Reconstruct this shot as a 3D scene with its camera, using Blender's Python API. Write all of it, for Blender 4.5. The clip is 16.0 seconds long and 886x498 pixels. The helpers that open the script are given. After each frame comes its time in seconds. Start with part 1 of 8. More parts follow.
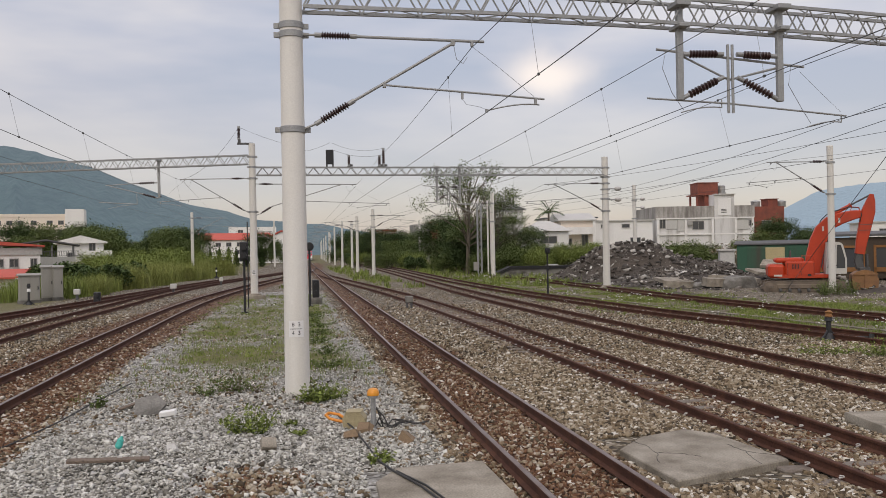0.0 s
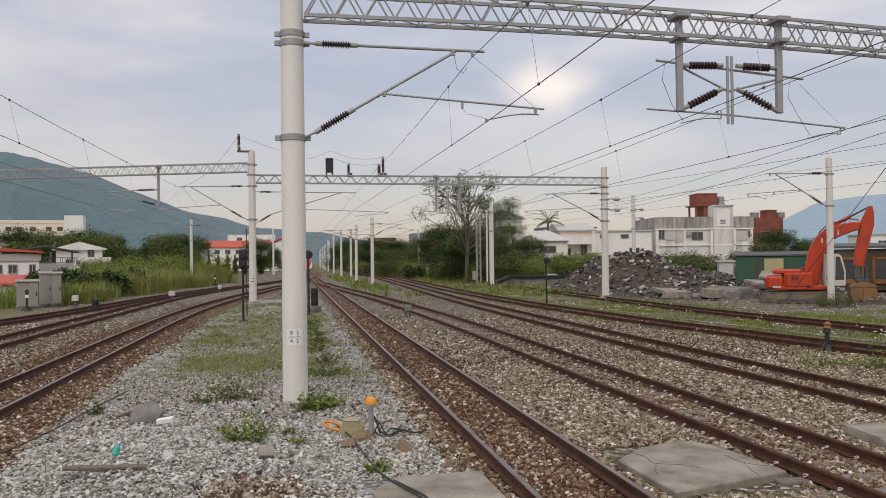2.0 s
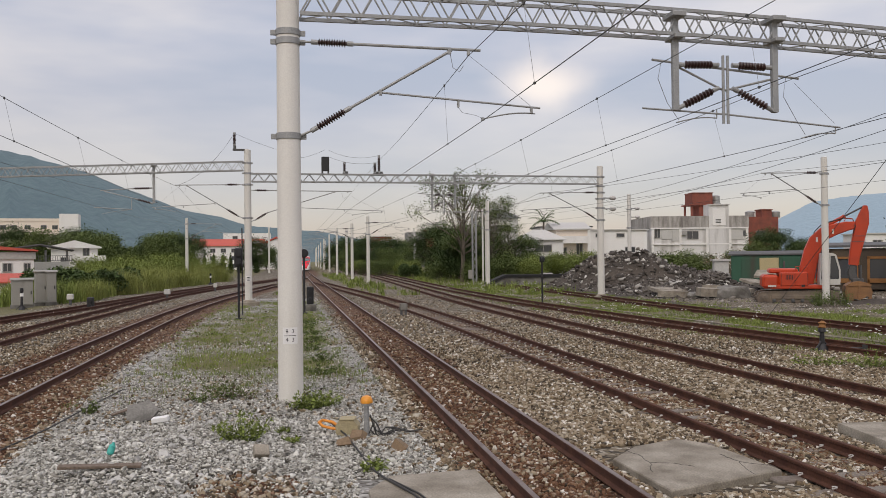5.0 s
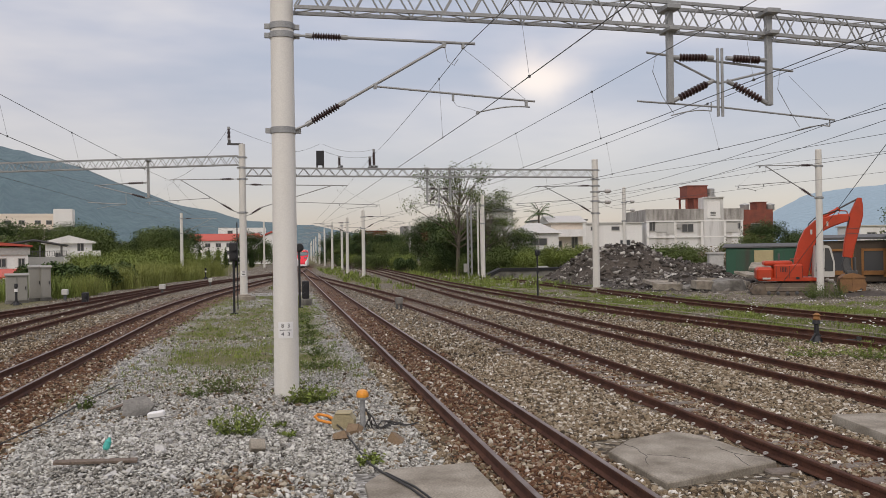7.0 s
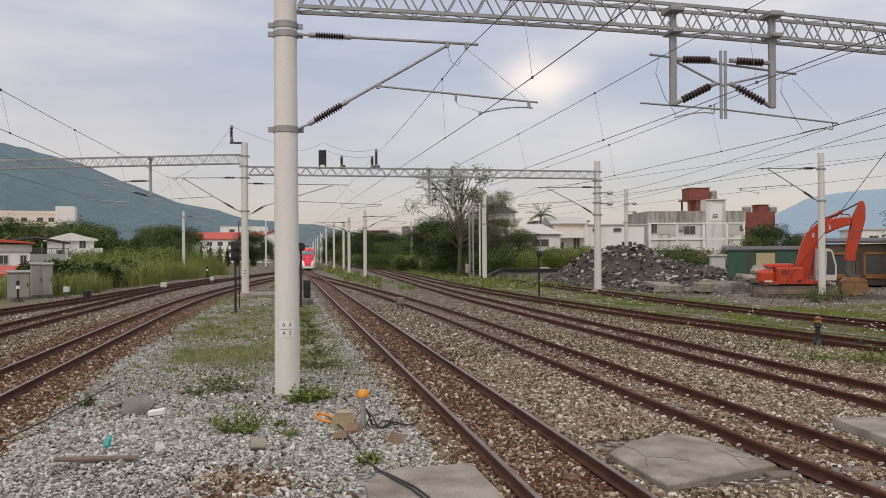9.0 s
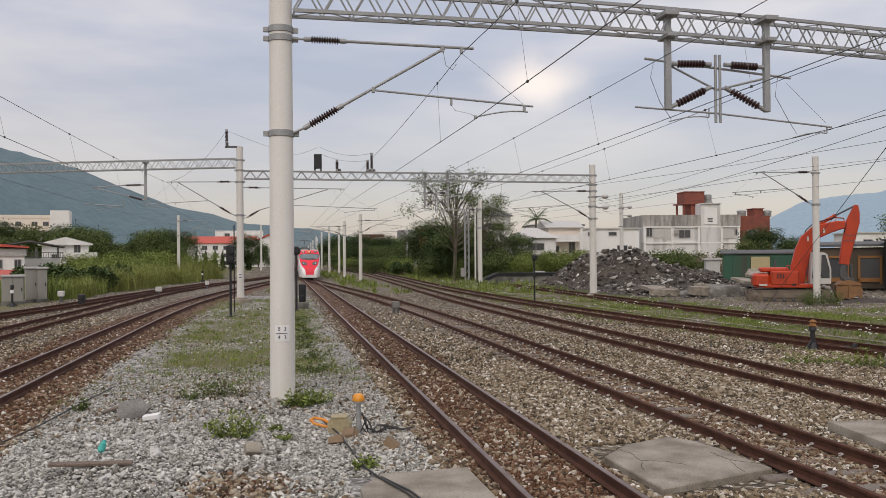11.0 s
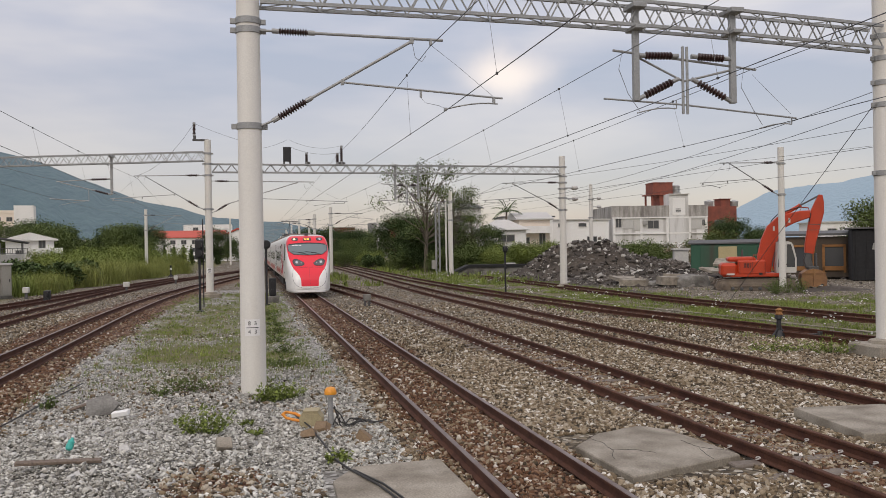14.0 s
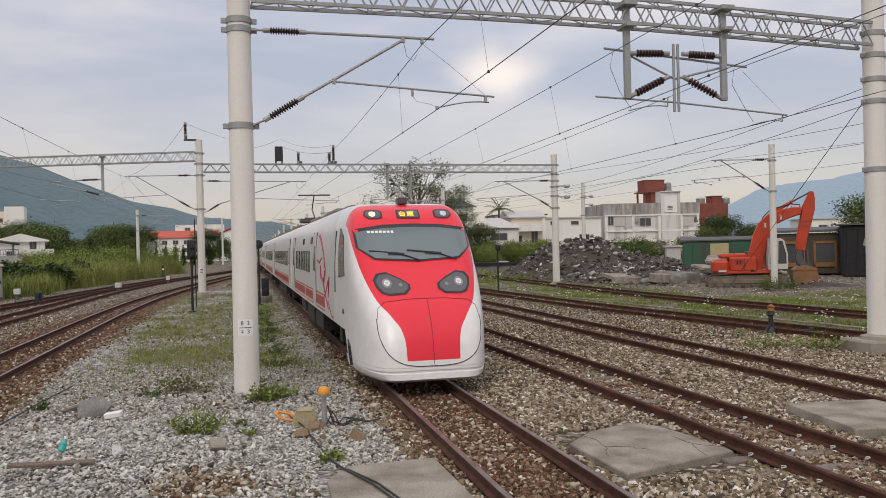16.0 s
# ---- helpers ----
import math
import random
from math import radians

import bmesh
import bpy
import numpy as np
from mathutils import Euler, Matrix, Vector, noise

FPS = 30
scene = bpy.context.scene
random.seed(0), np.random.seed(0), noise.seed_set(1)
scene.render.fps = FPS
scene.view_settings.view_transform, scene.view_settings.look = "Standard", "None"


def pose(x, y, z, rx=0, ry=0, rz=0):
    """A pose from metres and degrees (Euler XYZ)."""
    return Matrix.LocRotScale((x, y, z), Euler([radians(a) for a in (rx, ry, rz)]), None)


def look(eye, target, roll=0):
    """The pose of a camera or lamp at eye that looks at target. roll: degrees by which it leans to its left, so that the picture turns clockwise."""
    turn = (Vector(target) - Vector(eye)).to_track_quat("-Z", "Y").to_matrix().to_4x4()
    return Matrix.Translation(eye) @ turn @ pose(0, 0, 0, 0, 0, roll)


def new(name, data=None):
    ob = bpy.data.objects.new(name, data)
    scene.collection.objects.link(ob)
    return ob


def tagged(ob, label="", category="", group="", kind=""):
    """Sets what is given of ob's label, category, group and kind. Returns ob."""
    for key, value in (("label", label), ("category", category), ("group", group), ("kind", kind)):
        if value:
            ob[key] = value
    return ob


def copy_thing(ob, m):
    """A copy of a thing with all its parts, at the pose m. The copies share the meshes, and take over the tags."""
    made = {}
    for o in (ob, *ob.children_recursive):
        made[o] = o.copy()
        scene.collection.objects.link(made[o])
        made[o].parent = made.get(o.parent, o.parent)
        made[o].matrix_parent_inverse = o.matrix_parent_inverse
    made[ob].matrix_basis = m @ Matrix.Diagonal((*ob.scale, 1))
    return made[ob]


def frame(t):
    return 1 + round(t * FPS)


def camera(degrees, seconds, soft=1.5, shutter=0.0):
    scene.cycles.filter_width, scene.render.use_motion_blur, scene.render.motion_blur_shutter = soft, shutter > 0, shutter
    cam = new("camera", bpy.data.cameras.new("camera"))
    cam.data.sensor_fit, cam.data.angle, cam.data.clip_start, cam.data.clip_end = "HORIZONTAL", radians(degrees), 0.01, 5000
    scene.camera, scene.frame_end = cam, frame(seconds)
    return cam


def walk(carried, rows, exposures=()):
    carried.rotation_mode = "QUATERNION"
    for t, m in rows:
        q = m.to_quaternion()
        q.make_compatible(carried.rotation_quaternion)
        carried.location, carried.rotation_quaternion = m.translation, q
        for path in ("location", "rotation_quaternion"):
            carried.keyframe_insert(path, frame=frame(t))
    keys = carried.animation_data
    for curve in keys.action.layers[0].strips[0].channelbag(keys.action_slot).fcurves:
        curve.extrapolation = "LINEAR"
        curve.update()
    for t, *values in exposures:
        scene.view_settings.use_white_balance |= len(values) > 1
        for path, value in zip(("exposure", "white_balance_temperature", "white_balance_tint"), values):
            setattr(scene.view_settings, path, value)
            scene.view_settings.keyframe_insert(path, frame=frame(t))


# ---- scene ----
# ------------------------------------------------------------ camera
EYE_H = 2.45
cam = camera(55.4, 16.0, soft=0.6)
TURNS = [
    (0, 90.13, 1.09, -10.04),
    (0.5, 90.07, 0.97, -10.05),
    (1, 90.27, 0.95, -9.92),
    (1.5, 90.89, 0.78, -9.58),
    (2, 90.74, 0.69, -10.11),
    (2.5, 90.66, 0.71, -10.25),
    (3, 90.72, 0.63, -10.35),
    (3.5, 90.72, 0.71, -10.27),
    (4, 90.79, 0.58, -10.39),
    (6.5, 90.29, 0.86, -10.55),
    (7, 90.23, 0.85, -10.71),
    (7.5, 90.20, 0.51, -10.56),
    (8, 90.13, 0.23, -10.31),
    (8.5, 90.12, 0.21, -10.57),
    (9, 90.25, 0.40, -10.60),
    (11.5, 90.51, 0.51, -11.12),
    (12, 90.38, 0.66, -11.46),
    (12.5, 90.26, 0.78, -11.80),
    (13, 90.22, 0.99, -12.33),
    (13.5, 90.06, 0.95, -12.51),
    (14, 89.97, 0.95, -12.88),
    (14.5, 89.84, 1.16, -12.99),
    (15, 89.86, 1.24, -13.10),
    (15.5, 89.93, 1.13, -13.11),
    (16, 89.87, 1.30, -13.38),
]
walk(cam, [(t, pose(0, 0, EYE_H, rx, ry, rz)) for t, rx, ry, rz in TURNS], [(0.0, 0.0, 7150, 11), (16.0, 0.0, 7150, 11)])

# ------------------------------------------------------------ world and sun
SUN_EL, SUN_AZ = 42.0, 205.0   # azimuth clockwise from +y


def build_world():
    w = bpy.data.worlds.new("overcast_sky")
    w.use_nodes = True
    scene.world = w
    nt = w.node_tree
    nt.nodes.clear()
    N, L = nt.nodes.new, nt.links.new
    out, bg, bg2, add = N("ShaderNodeOutputWorld"), N("ShaderNodeBackground"), N("ShaderNodeBackground"), N("ShaderNodeAddShader")
    sky = N("ShaderNodeTexSky")
    sky.sky_type, sky.sun_disc = "NISHITA", False
    sky.sun_elevation, sky.sun_rotation = radians(SUN_EL), radians(SUN_AZ)
    L(sky.outputs[0], bg2.inputs[0])
    bg2.inputs[1].default_value = 0.05
    tc, sep = N("ShaderNodeTexCoord"), N("ShaderNodeSeparateXYZ")
    L(tc.outputs["Generated"], sep.inputs[0])
    # cloud deck: height in the sky, streaky noise
    mp = N("ShaderNodeMapping")
    mp.inputs["Scale"].default_value = (1.6, 1.6, 6.5)
    mp.inputs["Location"].default_value = (0.35, 0.2, 0.1)
    L(tc.outputs["Generated"], mp.inputs[0])
    n1 = N("ShaderNodeTexNoise")
    n1.inputs["Scale"].default_value, n1.inputs["Detail"].default_value, n1.inputs["Roughness"].default_value = 1.9, 4.0, 0.5
    L(mp.outputs[0], n1.inputs["Vector"])
    ramp = N("ShaderNodeValToRGB")
    cr = ramp.color_ramp
    cr.elements[0].position, cr.elements[0].color = 0.36, (0.33, 0.355, 0.445, 1)
    cr.elements[1].position, cr.elements[1].color = 0.66, (0.60, 0.57, 0.585, 1)
    e = cr.elements.new(0.5)
    e.color = (0.435, 0.435, 0.505, 1)
    L(n1.outputs[0], ramp.inputs[0])
    # paler, warmer low band
    low = N("ShaderNodeMapRange")
    low.inputs["From Min"].default_value, low.inputs["From Max"].default_value = 0.26, 0.04
    L(sep.outputs["Z"], low.inputs["Value"])
    mix = N("ShaderNodeMix")
    mix.data_type = "RGBA"
    mul = N("ShaderNodeMath")
    mul.operation = "MULTIPLY"
    mul.inputs[1].default_value = 0.8
    L(low.outputs[0], mul.inputs[0])
    L(mul.outputs[0], mix.inputs["Factor"])
    L(ramp.outputs[0], mix.inputs["A"])
    mix.inputs["B"].default_value = (0.285, 0.222, 0.245, 1)
    # the thin place in the clouds, ahead
    az, el = radians(17.4), radians(11.9)
    nrm = N("ShaderNodeVectorMath")
    nrm.operation = "NORMALIZE"
    warp = N("ShaderNodeVectorMath")
    warp.operation = "MULTIPLY_ADD"
    n2 = N("ShaderNodeTexNoise")
    n2.inputs["Scale"].default_value, n2.inputs["Detail"].default_value = 9.0, 4.0
    L(tc.outputs["Generated"], n2.inputs["Vector"])
    warp.inputs[1].default_value = (0.05, 0.05, 0.05)
    L(n2.outputs["Color"], warp.inputs[0])
    L(tc.outputs["Generated"], warp.inputs[2])
    sub = N("ShaderNodeVectorMath")
    sub.operation = "SUBTRACT"
    sub.inputs[1].default_value = (0.025, 0.025, 0.025)
    L(warp.outputs[0], sub.inputs[0])
    L(sub.outputs[0], nrm.inputs[0])
    off = N("ShaderNodeVectorMath")
    off.operation = "SUBTRACT"
    off.inputs[1].default_value = (math.sin(az) * math.cos(el), math.cos(az) * math.cos(el), math.sin(el))
    L(nrm.outputs[0], off.inputs[0])
    flat = N("ShaderNodeVectorMath")
    flat.operation = "MULTIPLY"
    flat.inputs[1].default_value = (1.0, 1.0, 1.9)
    L(off.outputs[0], flat.inputs[0])
    dot = N("ShaderNodeVectorMath")
    dot.operation = "LENGTH"
    L(flat.outputs[0], dot.inputs[0])
    glow = N("ShaderNodeMapRange")
    glow.interpolation_type = "SMOOTHERSTEP"
    glow.inputs["From Min"].default_value, glow.inputs["From Max"].default_value = 0.085, 0.0
    L(dot.outputs["Value"], glow.inputs["Value"])
    mix2 = N("ShaderNodeMix")
    mix2.data_type = "RGBA"
    L(glow.outputs[0], mix2.inputs["Factor"])
    L(mix.outputs["Result"], mix2.inputs["A"])
    mix2.inputs["B"].default_value = (0.86, 0.74, 0.66, 1)
    L(mix2.outputs["Result"], bg.inputs[0])
    # brighter towards the zenith, as overcast skies are
    zen = N("ShaderNodeMapRange")
    zen.interpolation_type = "SMOOTHSTEP"
    zen.inputs["From Min"].default_value, zen.inputs["From Max"].default_value = 0.32, 0.85
    zen.inputs["To Min"].default_value, zen.inputs["To Max"].default_value = 0.95, 1.85
    L(sep.outputs["Z"], zen.inputs["Value"])
    L(zen.outputs[0], bg.inputs[1])
    L(bg.outputs[0], add.inputs[0])
    L(bg2.outputs[0], add.inputs[1])
    L(add.outputs[0], out.inputs[0])


build_world()
sun = new("sun", bpy.data.lights.new("sun", "SUN"))
sun.data.energy, sun.data.angle, sun.data.color = 0.88, radians(25), (1.0, 0.95, 0.88)
_a, _e = radians(SUN_AZ), radians(SUN_EL)
sun.matrix_basis = look((60 * math.sin(_a) * math.cos(_e), 60 * math.cos(_a) * math.cos(_e), 60 * math.sin(_e)), (0, 0, 0))


# ------------------------------------------------------------ materials
def material(name, color, rough=0.7, metal=0.0, vary=0.25, scale=3.0, fine=40.0, bump=0.15, dist=0.01,
             second=None, spread=0.5, island=0.0, emit=None, rnd=0.0, coat=0.0, streak=False):
    """A worn surface: base colour varied at two scales, a second colour in patches, fine relief."""
    m = bpy.data.materials.new(name)
    m.use_nodes = True
    nt = m.node_tree
    N, L = nt.nodes.new, nt.links.new
    b = nt.nodes["Principled BSDF"]
    b.inputs["Roughness"].default_value, b.inputs["Metallic"].default_value = rough, metal
    if coat:
        b.inputs["Coat Weight"].default_value = coat
        b.inputs["Coat Roughness"].default_value = 0.15
    tc = N("ShaderNodeTexCoord")
    src = tc.outputs["Object"]
    if streak:
        mp = N("ShaderNodeMapping")
        mp.inputs["Scale"].default_value = (1, 1, 0.12)
        L(src, mp.inputs[0])
        src = mp.outputs[0]
    n1, n2 = N("ShaderNodeTexNoise"), N("ShaderNodeTexNoise")
    n1.inputs["Scale"].default_value, n1.inputs["Detail"].default_value = scale, 5.0
    n2.inputs["Scale"].default_value, n2.inputs["Detail"].default_value = fine, 3.0
    L(src, n1.inputs["Vector"])
    L(tc.outputs["Object"], n2.inputs["Vector"])
    base = N("ShaderNodeMix")
    base.data_type = "RGBA"
    c = color
    base.inputs["A"].default_value = (*c, 1)
    base.inputs["B"].default_value = (*(second or tuple(v * 0.6 for v in c)), 1)
    mr = N("ShaderNodeMapRange")
    mr.inputs["From Min"].default_value, mr.inputs["From Max"].default_value = spread - 0.12, spread + 0.2
    L(n1.outputs[0], mr.inputs["Value"])
    mu = N("ShaderNodeMath")
    mu.operation = "MULTIPLY"
    mu.inputs[1].default_value = 1.0 if second else vary
    L(mr.outputs[0], mu.inputs[0])
    L(mu.outputs[0], base.inputs["Factor"])
    hsv = N("ShaderNodeHueSaturation")
    L(base.outputs["Result"], hsv.inputs["Color"])
    val = N("ShaderNodeMapRange")
    val.inputs["From Min"].default_value, val.inputs["From Max"].default_value = 0.25, 0.75
    val.inputs["To Min"].default_value, val.inputs["To Max"].default_value = 1 - vary, 1 + vary
    L(n2.outputs[0], val.inputs["Value"])
    last = val.outputs[0]
    if island or rnd:
        g = N("ShaderNodeNewGeometry") if island else N("ShaderNodeObjectInfo")
        r = N("ShaderNodeMapRange")
        k = island or rnd
        r.inputs["To Min"].default_value, r.inputs["To Max"].default_value = 1 - k, 1 + k
        L(g.outputs["Random Per Island" if island else "Random"], r.inputs["Value"])
        mm = N("ShaderNodeMath")
        mm.operation = "MULTIPLY"
        L(last, mm.inputs[0])
        L(r.outputs[0], mm.inputs[1])
        last = mm.outputs[0]
    L(last, hsv.inputs["Value"])
    L(hsv.outputs[0], b.inputs["Base Color"])
    if bump:
        bp = N("ShaderNodeBump")
        bp.inputs["Strength"].default_value, bp.inputs["Distance"].default_value = bump, dist
        L(n2.outputs[0], bp.inputs["Height"])
        L(bp.outputs[0], b.inputs["Normal"])
    if emit:
        b.inputs["Emission Color"].default_value = (*emit[0], 1)
        b.inputs["Emission Strength"].default_value = emit[1]
    return m


def glass(name, color, rough=0.06, trans=0.0):
    m = bpy.data.materials.new(name)
    m.use_nodes = True
    b = m.node_tree.nodes["Principled BSDF"]
    b.inputs["Base Color"].default_value = (*color, 1)
    b.inputs["Roughness"].default_value = rough
    b.inputs["IOR"].default_value = 1.5
    b.inputs["Transmission Weight"].default_value = trans
    return m


M = {
    "mast": material("painted_concrete", (0.74, 0.72, 0.67), 0.6, vary=0.07, scale=2.2, second=(0.64, 0.61, 0.55), spread=0.56, bump=0.1, streak=True),
    "mast_far": material("weathered_concrete", (0.66, 0.64, 0.59), 0.7, vary=0.12, scale=1.5, bump=0.1, streak=True),
    "galv": material("galvanised_steel", (0.34, 0.345, 0.34), 0.55, 0.35, vary=0.2, scale=6, bump=0.1, dist=0.003),
    "steel_dark": material("dark_steel", (0.10, 0.10, 0.10), 0.6, 0.4, vary=0.3, bump=0.1, dist=0.003),
    "insul": material("brown_porcelain", (0.045, 0.022, 0.02), 0.3, vary=0.3, bump=0.0, coat=0.3),
    "wire": material("overhead_wire", (0.07, 0.075, 0.08), 0.5, 0.6, vary=0.1, bump=0),
    "thin_wire": material("dropper_wire", (0.30, 0.31, 0.33), 0.5, 0.5, vary=0.1, bump=0),
    "rail_top": material("worn_rail_head", (0.24, 0.19, 0.165), 0.38, 0.7, vary=0.25, scale=2, second=(0.15, 0.09, 0.07), bump=0.05),
    "rail_side": material("rusted_rail_web", (0.062, 0.022, 0.0125), 0.95, 0.0, vary=0.3, scale=4, second=(0.10, 0.039, 0.021), bump=0.25, dist=0.004),
    "sleeper": material("concrete_sleeper", (0.19, 0.165, 0.14), 0.9, vary=0.25, scale=4, second=(0.16, 0.125, 0.1), bump=0.3),
    "clip": material("pale_rail_clip", (0.55, 0.53, 0.5), 0.5, 0.3, vary=0.2, bump=0),
    "concrete": material("weathered_concrete_slab", (0.33, 0.295, 0.24), 0.9, vary=0.3, scale=2.2, second=(0.17, 0.145, 0.11), spread=0.5, fine=45, bump=0.3),
    "concrete_dk": material("stained_concrete", (0.22, 0.21, 0.19), 0.9, vary=0.3, scale=1.2, second=(0.07, 0.065, 0.055), fine=30, bump=0.3),
    "crack": material("crack_shadowed_grit", (0.05, 0.045, 0.04), 0.95, vary=0.3),
    "black": material("black_paint", (0.018, 0.018, 0.02), 0.5, vary=0.3, bump=0.05),
    "white": material("white_paint", (0.8, 0.79, 0.77), 0.4, vary=0.05, bump=0.02),
    "amber": material("amber_plastic", (0.75, 0.30, 0.03), 0.35, vary=0.12, bump=0.05),
    "orange_hose": material("orange_conduit", (0.72, 0.26, 0.03), 0.5, vary=0.2, bump=0.1),
    "beige": material("beige_junction_box", (0.38, 0.32, 0.19), 0.7, vary=0.2, scale=8, bump=0.15),
    "cable": material("black_cable", (0.03, 0.028, 0.026), 0.6, vary=0.3, bump=0.05),
    "cabinet": material("grey_metal_cabinet", (0.30, 0.29, 0.26), 0.6, 0.1, vary=0.12, scale=1.5, bump=0.05, streak=True),
    "wood": material("weathered_board", (0.17, 0.13, 0.10), 0.9, vary=0.4, scale=9, bump=0.4),
    "teal": material("teal_plastic", (0.05, 0.42, 0.36), 0.4, vary=0.15, bump=0.05),
}


# ------------------------------------------------------------ mesh tools
class Shape:
    """Collects vertices and faces for one mesh."""

    def __init__(self):
        self.v, self.f, self.mi, self.k = [], [], [], 0

    def _add(self, vs, fs):
        n = len(self.v)
        self.v += [tuple(p) for p in vs]
        self.f += [tuple(n + i for i in q) for q in fs]
        self.mi += [self.k] * len(fs)
        return self

    def box(self, cx, cy, cz, sx, sy, sz, rot=None, bevel=0.0):
        """A box about its centre, with chamfered edges where bevel is given."""
        hx, hy, hz = sx / 2, sy / 2, sz / 2
        if not bevel:
            vs = [(x, y, z) for x in (-hx, hx) for y in (-hy, hy) for z in (-hz, hz)]
            fs = [(0, 1, 3, 2), (4, 6, 7, 5), (0, 4, 5, 1), (2, 3, 7, 6), (0, 2, 6, 4), (1, 5, 7, 3)]
        else:
            b = min(bevel, hx * 0.9, hy * 0.9, hz * 0.9)
            vs, idx = [], {}
            for sxn in (-1, 1):
                for syn in (-1, 1):
                    for szn in (-1, 1):
                        for a in range(3):
                            p = [sxn * (hx - b), syn * (hy - b), szn * (hz - b)]
                            p[a] = (sxn * hx, syn * hy, szn * hz)[a]
                            idx[(sxn, syn, szn, a)] = len(vs)
                            vs.append(tuple(p))
            fs = []
            for a in range(3):
                o1, o2 = [q for q in range(3) if q != a]
                for s in (-1, 1):
                    q = []
                    for u, w in ((-1, -1), (1, -1), (1, 1), (-1, 1)):
                        key = [0, 0, 0]
                        key[a], key[o1], key[o2] = s, u, w
                        q.append(idx[(*key, a)])
                    fs.append(tuple(q if (s > 0) == (a != 1) else q[::-1]))
            for a in range(3):
                o1, o2 = [q for q in range(3) if q != a]
                for u in (-1, 1):
                    for w in (-1, 1):
                        q = []
                        for s, ax in ((-1, o1), (1, o1), (1, o2), (-1, o2)):
                            key = [0, 0, 0]
                            key[a], key[o1], key[o2] = s, u, w
                            q.append(idx[(*key, ax)])
                        fs.append(tuple(q))
            for sxn in (-1, 1):
                for syn in (-1, 1):
                    for szn in (-1, 1):
                        fs.append(tuple(idx[(sxn, syn, szn, a)] for a in range(3)))
        r = rot or Matrix.Identity(3)
        c = Vector((cx, cy, cz))
        return self._add([r @ Vector(p) + c for p in vs], fs)

    def tube(self, p0, p1, r0, r1=None, n=10, cap=True):
        p0, p1 = Vector(p0), Vector(p1)
        r1 = r0 if r1 is None else r1
        q = (p1 - p0).to_track_quat("Z", "Y").to_matrix()
        vs = []
        for p, r in ((p0, r0), (p1, r1)):
            vs += [p + q @ Vector((r * math.cos(2 * math.pi * i / n), r * math.sin(2 * math.pi * i / n), 0)) for i in range(n)]
        fs = [(i, (i + 1) % n, n + (i + 1) % n, n + i) for i in range(n)]
        if cap:
            fs += [tuple(range(n))[::-1], tuple(range(n, 2 * n))]
        return self._add(vs, fs)

    def pipe(self, pts, r, n=6):
        for a, b in zip(pts[:-1], pts[1:]):
            self.tube(a, b, r, r, n, True)
        return self

    def cable(self, pts, r, n=5):
        """A continuous tube along points."""
        P = [Vector(p) for p in pts]
        vs, fs = [], []
        for i, p in enumerate(P):
            d = P[min(i + 1, len(P) - 1)] - P[max(i - 1, 0)]
            q = d.to_track_quat("Z", "Y").to_matrix()
            vs += [p + q @ Vector((r * math.cos(2 * math.pi * j / n), r * math.sin(2 * math.pi * j / n), 0)) for j in range(n)]
        for i in range(len(P) - 1):
            for j in range(n):
                fs.append((i * n + j, i * n + (j + 1) % n, (i + 1) * n + (j + 1) % n, (i + 1) * n + j))
        return self._add(vs, fs)

    def lathe(self, profile, origin=(0, 0, 0), axis=(0, 0, 1), n=14):
        """Turns (radius, height) pairs about an axis."""
        q = Vector(axis).to_track_quat("Z", "Y").to_matrix()
        o = Vector(origin)
        vs, fs = [], []
        for r, h in profile:
            vs += [o + q @ Vector((r * math.cos(2 * math.pi * i / n), r * math.sin(2 * math.pi * i / n), h)) for i in range(n)]
        for k in range(len(profile) - 1):
            for i in range(n):
                fs.append((k * n + i, k * n + (i + 1) % n, (k + 1) * n + (i + 1) % n, (k + 1) * n + i))
        fs += [tuple(range(n))[::-1], tuple(range((len(profile) - 1) * n, len(profile) * n))]
        return self._add(vs, fs)

    def prism(self, outline, a, b, plane="xz"):
        """An outline in a plane, drawn out from a to b along the third axis."""
        def put(u, w, h):
            return {"xz": (u, h, w), "yz": (h, u, w), "xy": (u, w, h)}[plane]
        n = len(outline)
        vs = [put(u, w, a) for u, w in outline] + [put(u, w, b) for u, w in outline]
        fs = [(i, (i + 1) % n, n + (i + 1) % n, n + i) for i in range(n)] + [tuple(range(n))[::-1], tuple(range(n, 2 * n))]
        return self._add(vs, fs)

    def mesh(self, name, mats, angle=35):
        me = bpy.data.meshes.new(name)
        me.from_pydata(self.v, [], self.f)
        for m in mats:
            me.materials.append(m)
        if any(self.mi):
            me.polygons.foreach_set("material_index", self.mi)
        bm = bmesh.new()
        bm.from_mesh(me)
        if len(bm.faces) < 20000:
            bmesh.ops.recalc_face_normals(bm, faces=bm.faces)
        for f in bm.faces:
            f.smooth = True
        bm.to_mesh(me)
        bm.free()
        me.set_sharp_from_angle(angle=radians(angle))
        return me


def part(name, shape, mats, parent=None, label="", angle=35):
    mats = mats if isinstance(mats, (list, tuple)) else [mats]
    ob = new(name, shape.mesh(name, mats, angle))
    ob.parent = parent
    if label:
        ob["label"] = label
    return ob


def thing(name, label, category, at=(0, 0, 0), rz=0, group="", kind=""):
    ob = new(name)
    ob.empty_display_size = 0.2
    ob.matrix_basis = pose(*at, 0, 0, rz)
    return tagged(ob, label, category, group, kind)


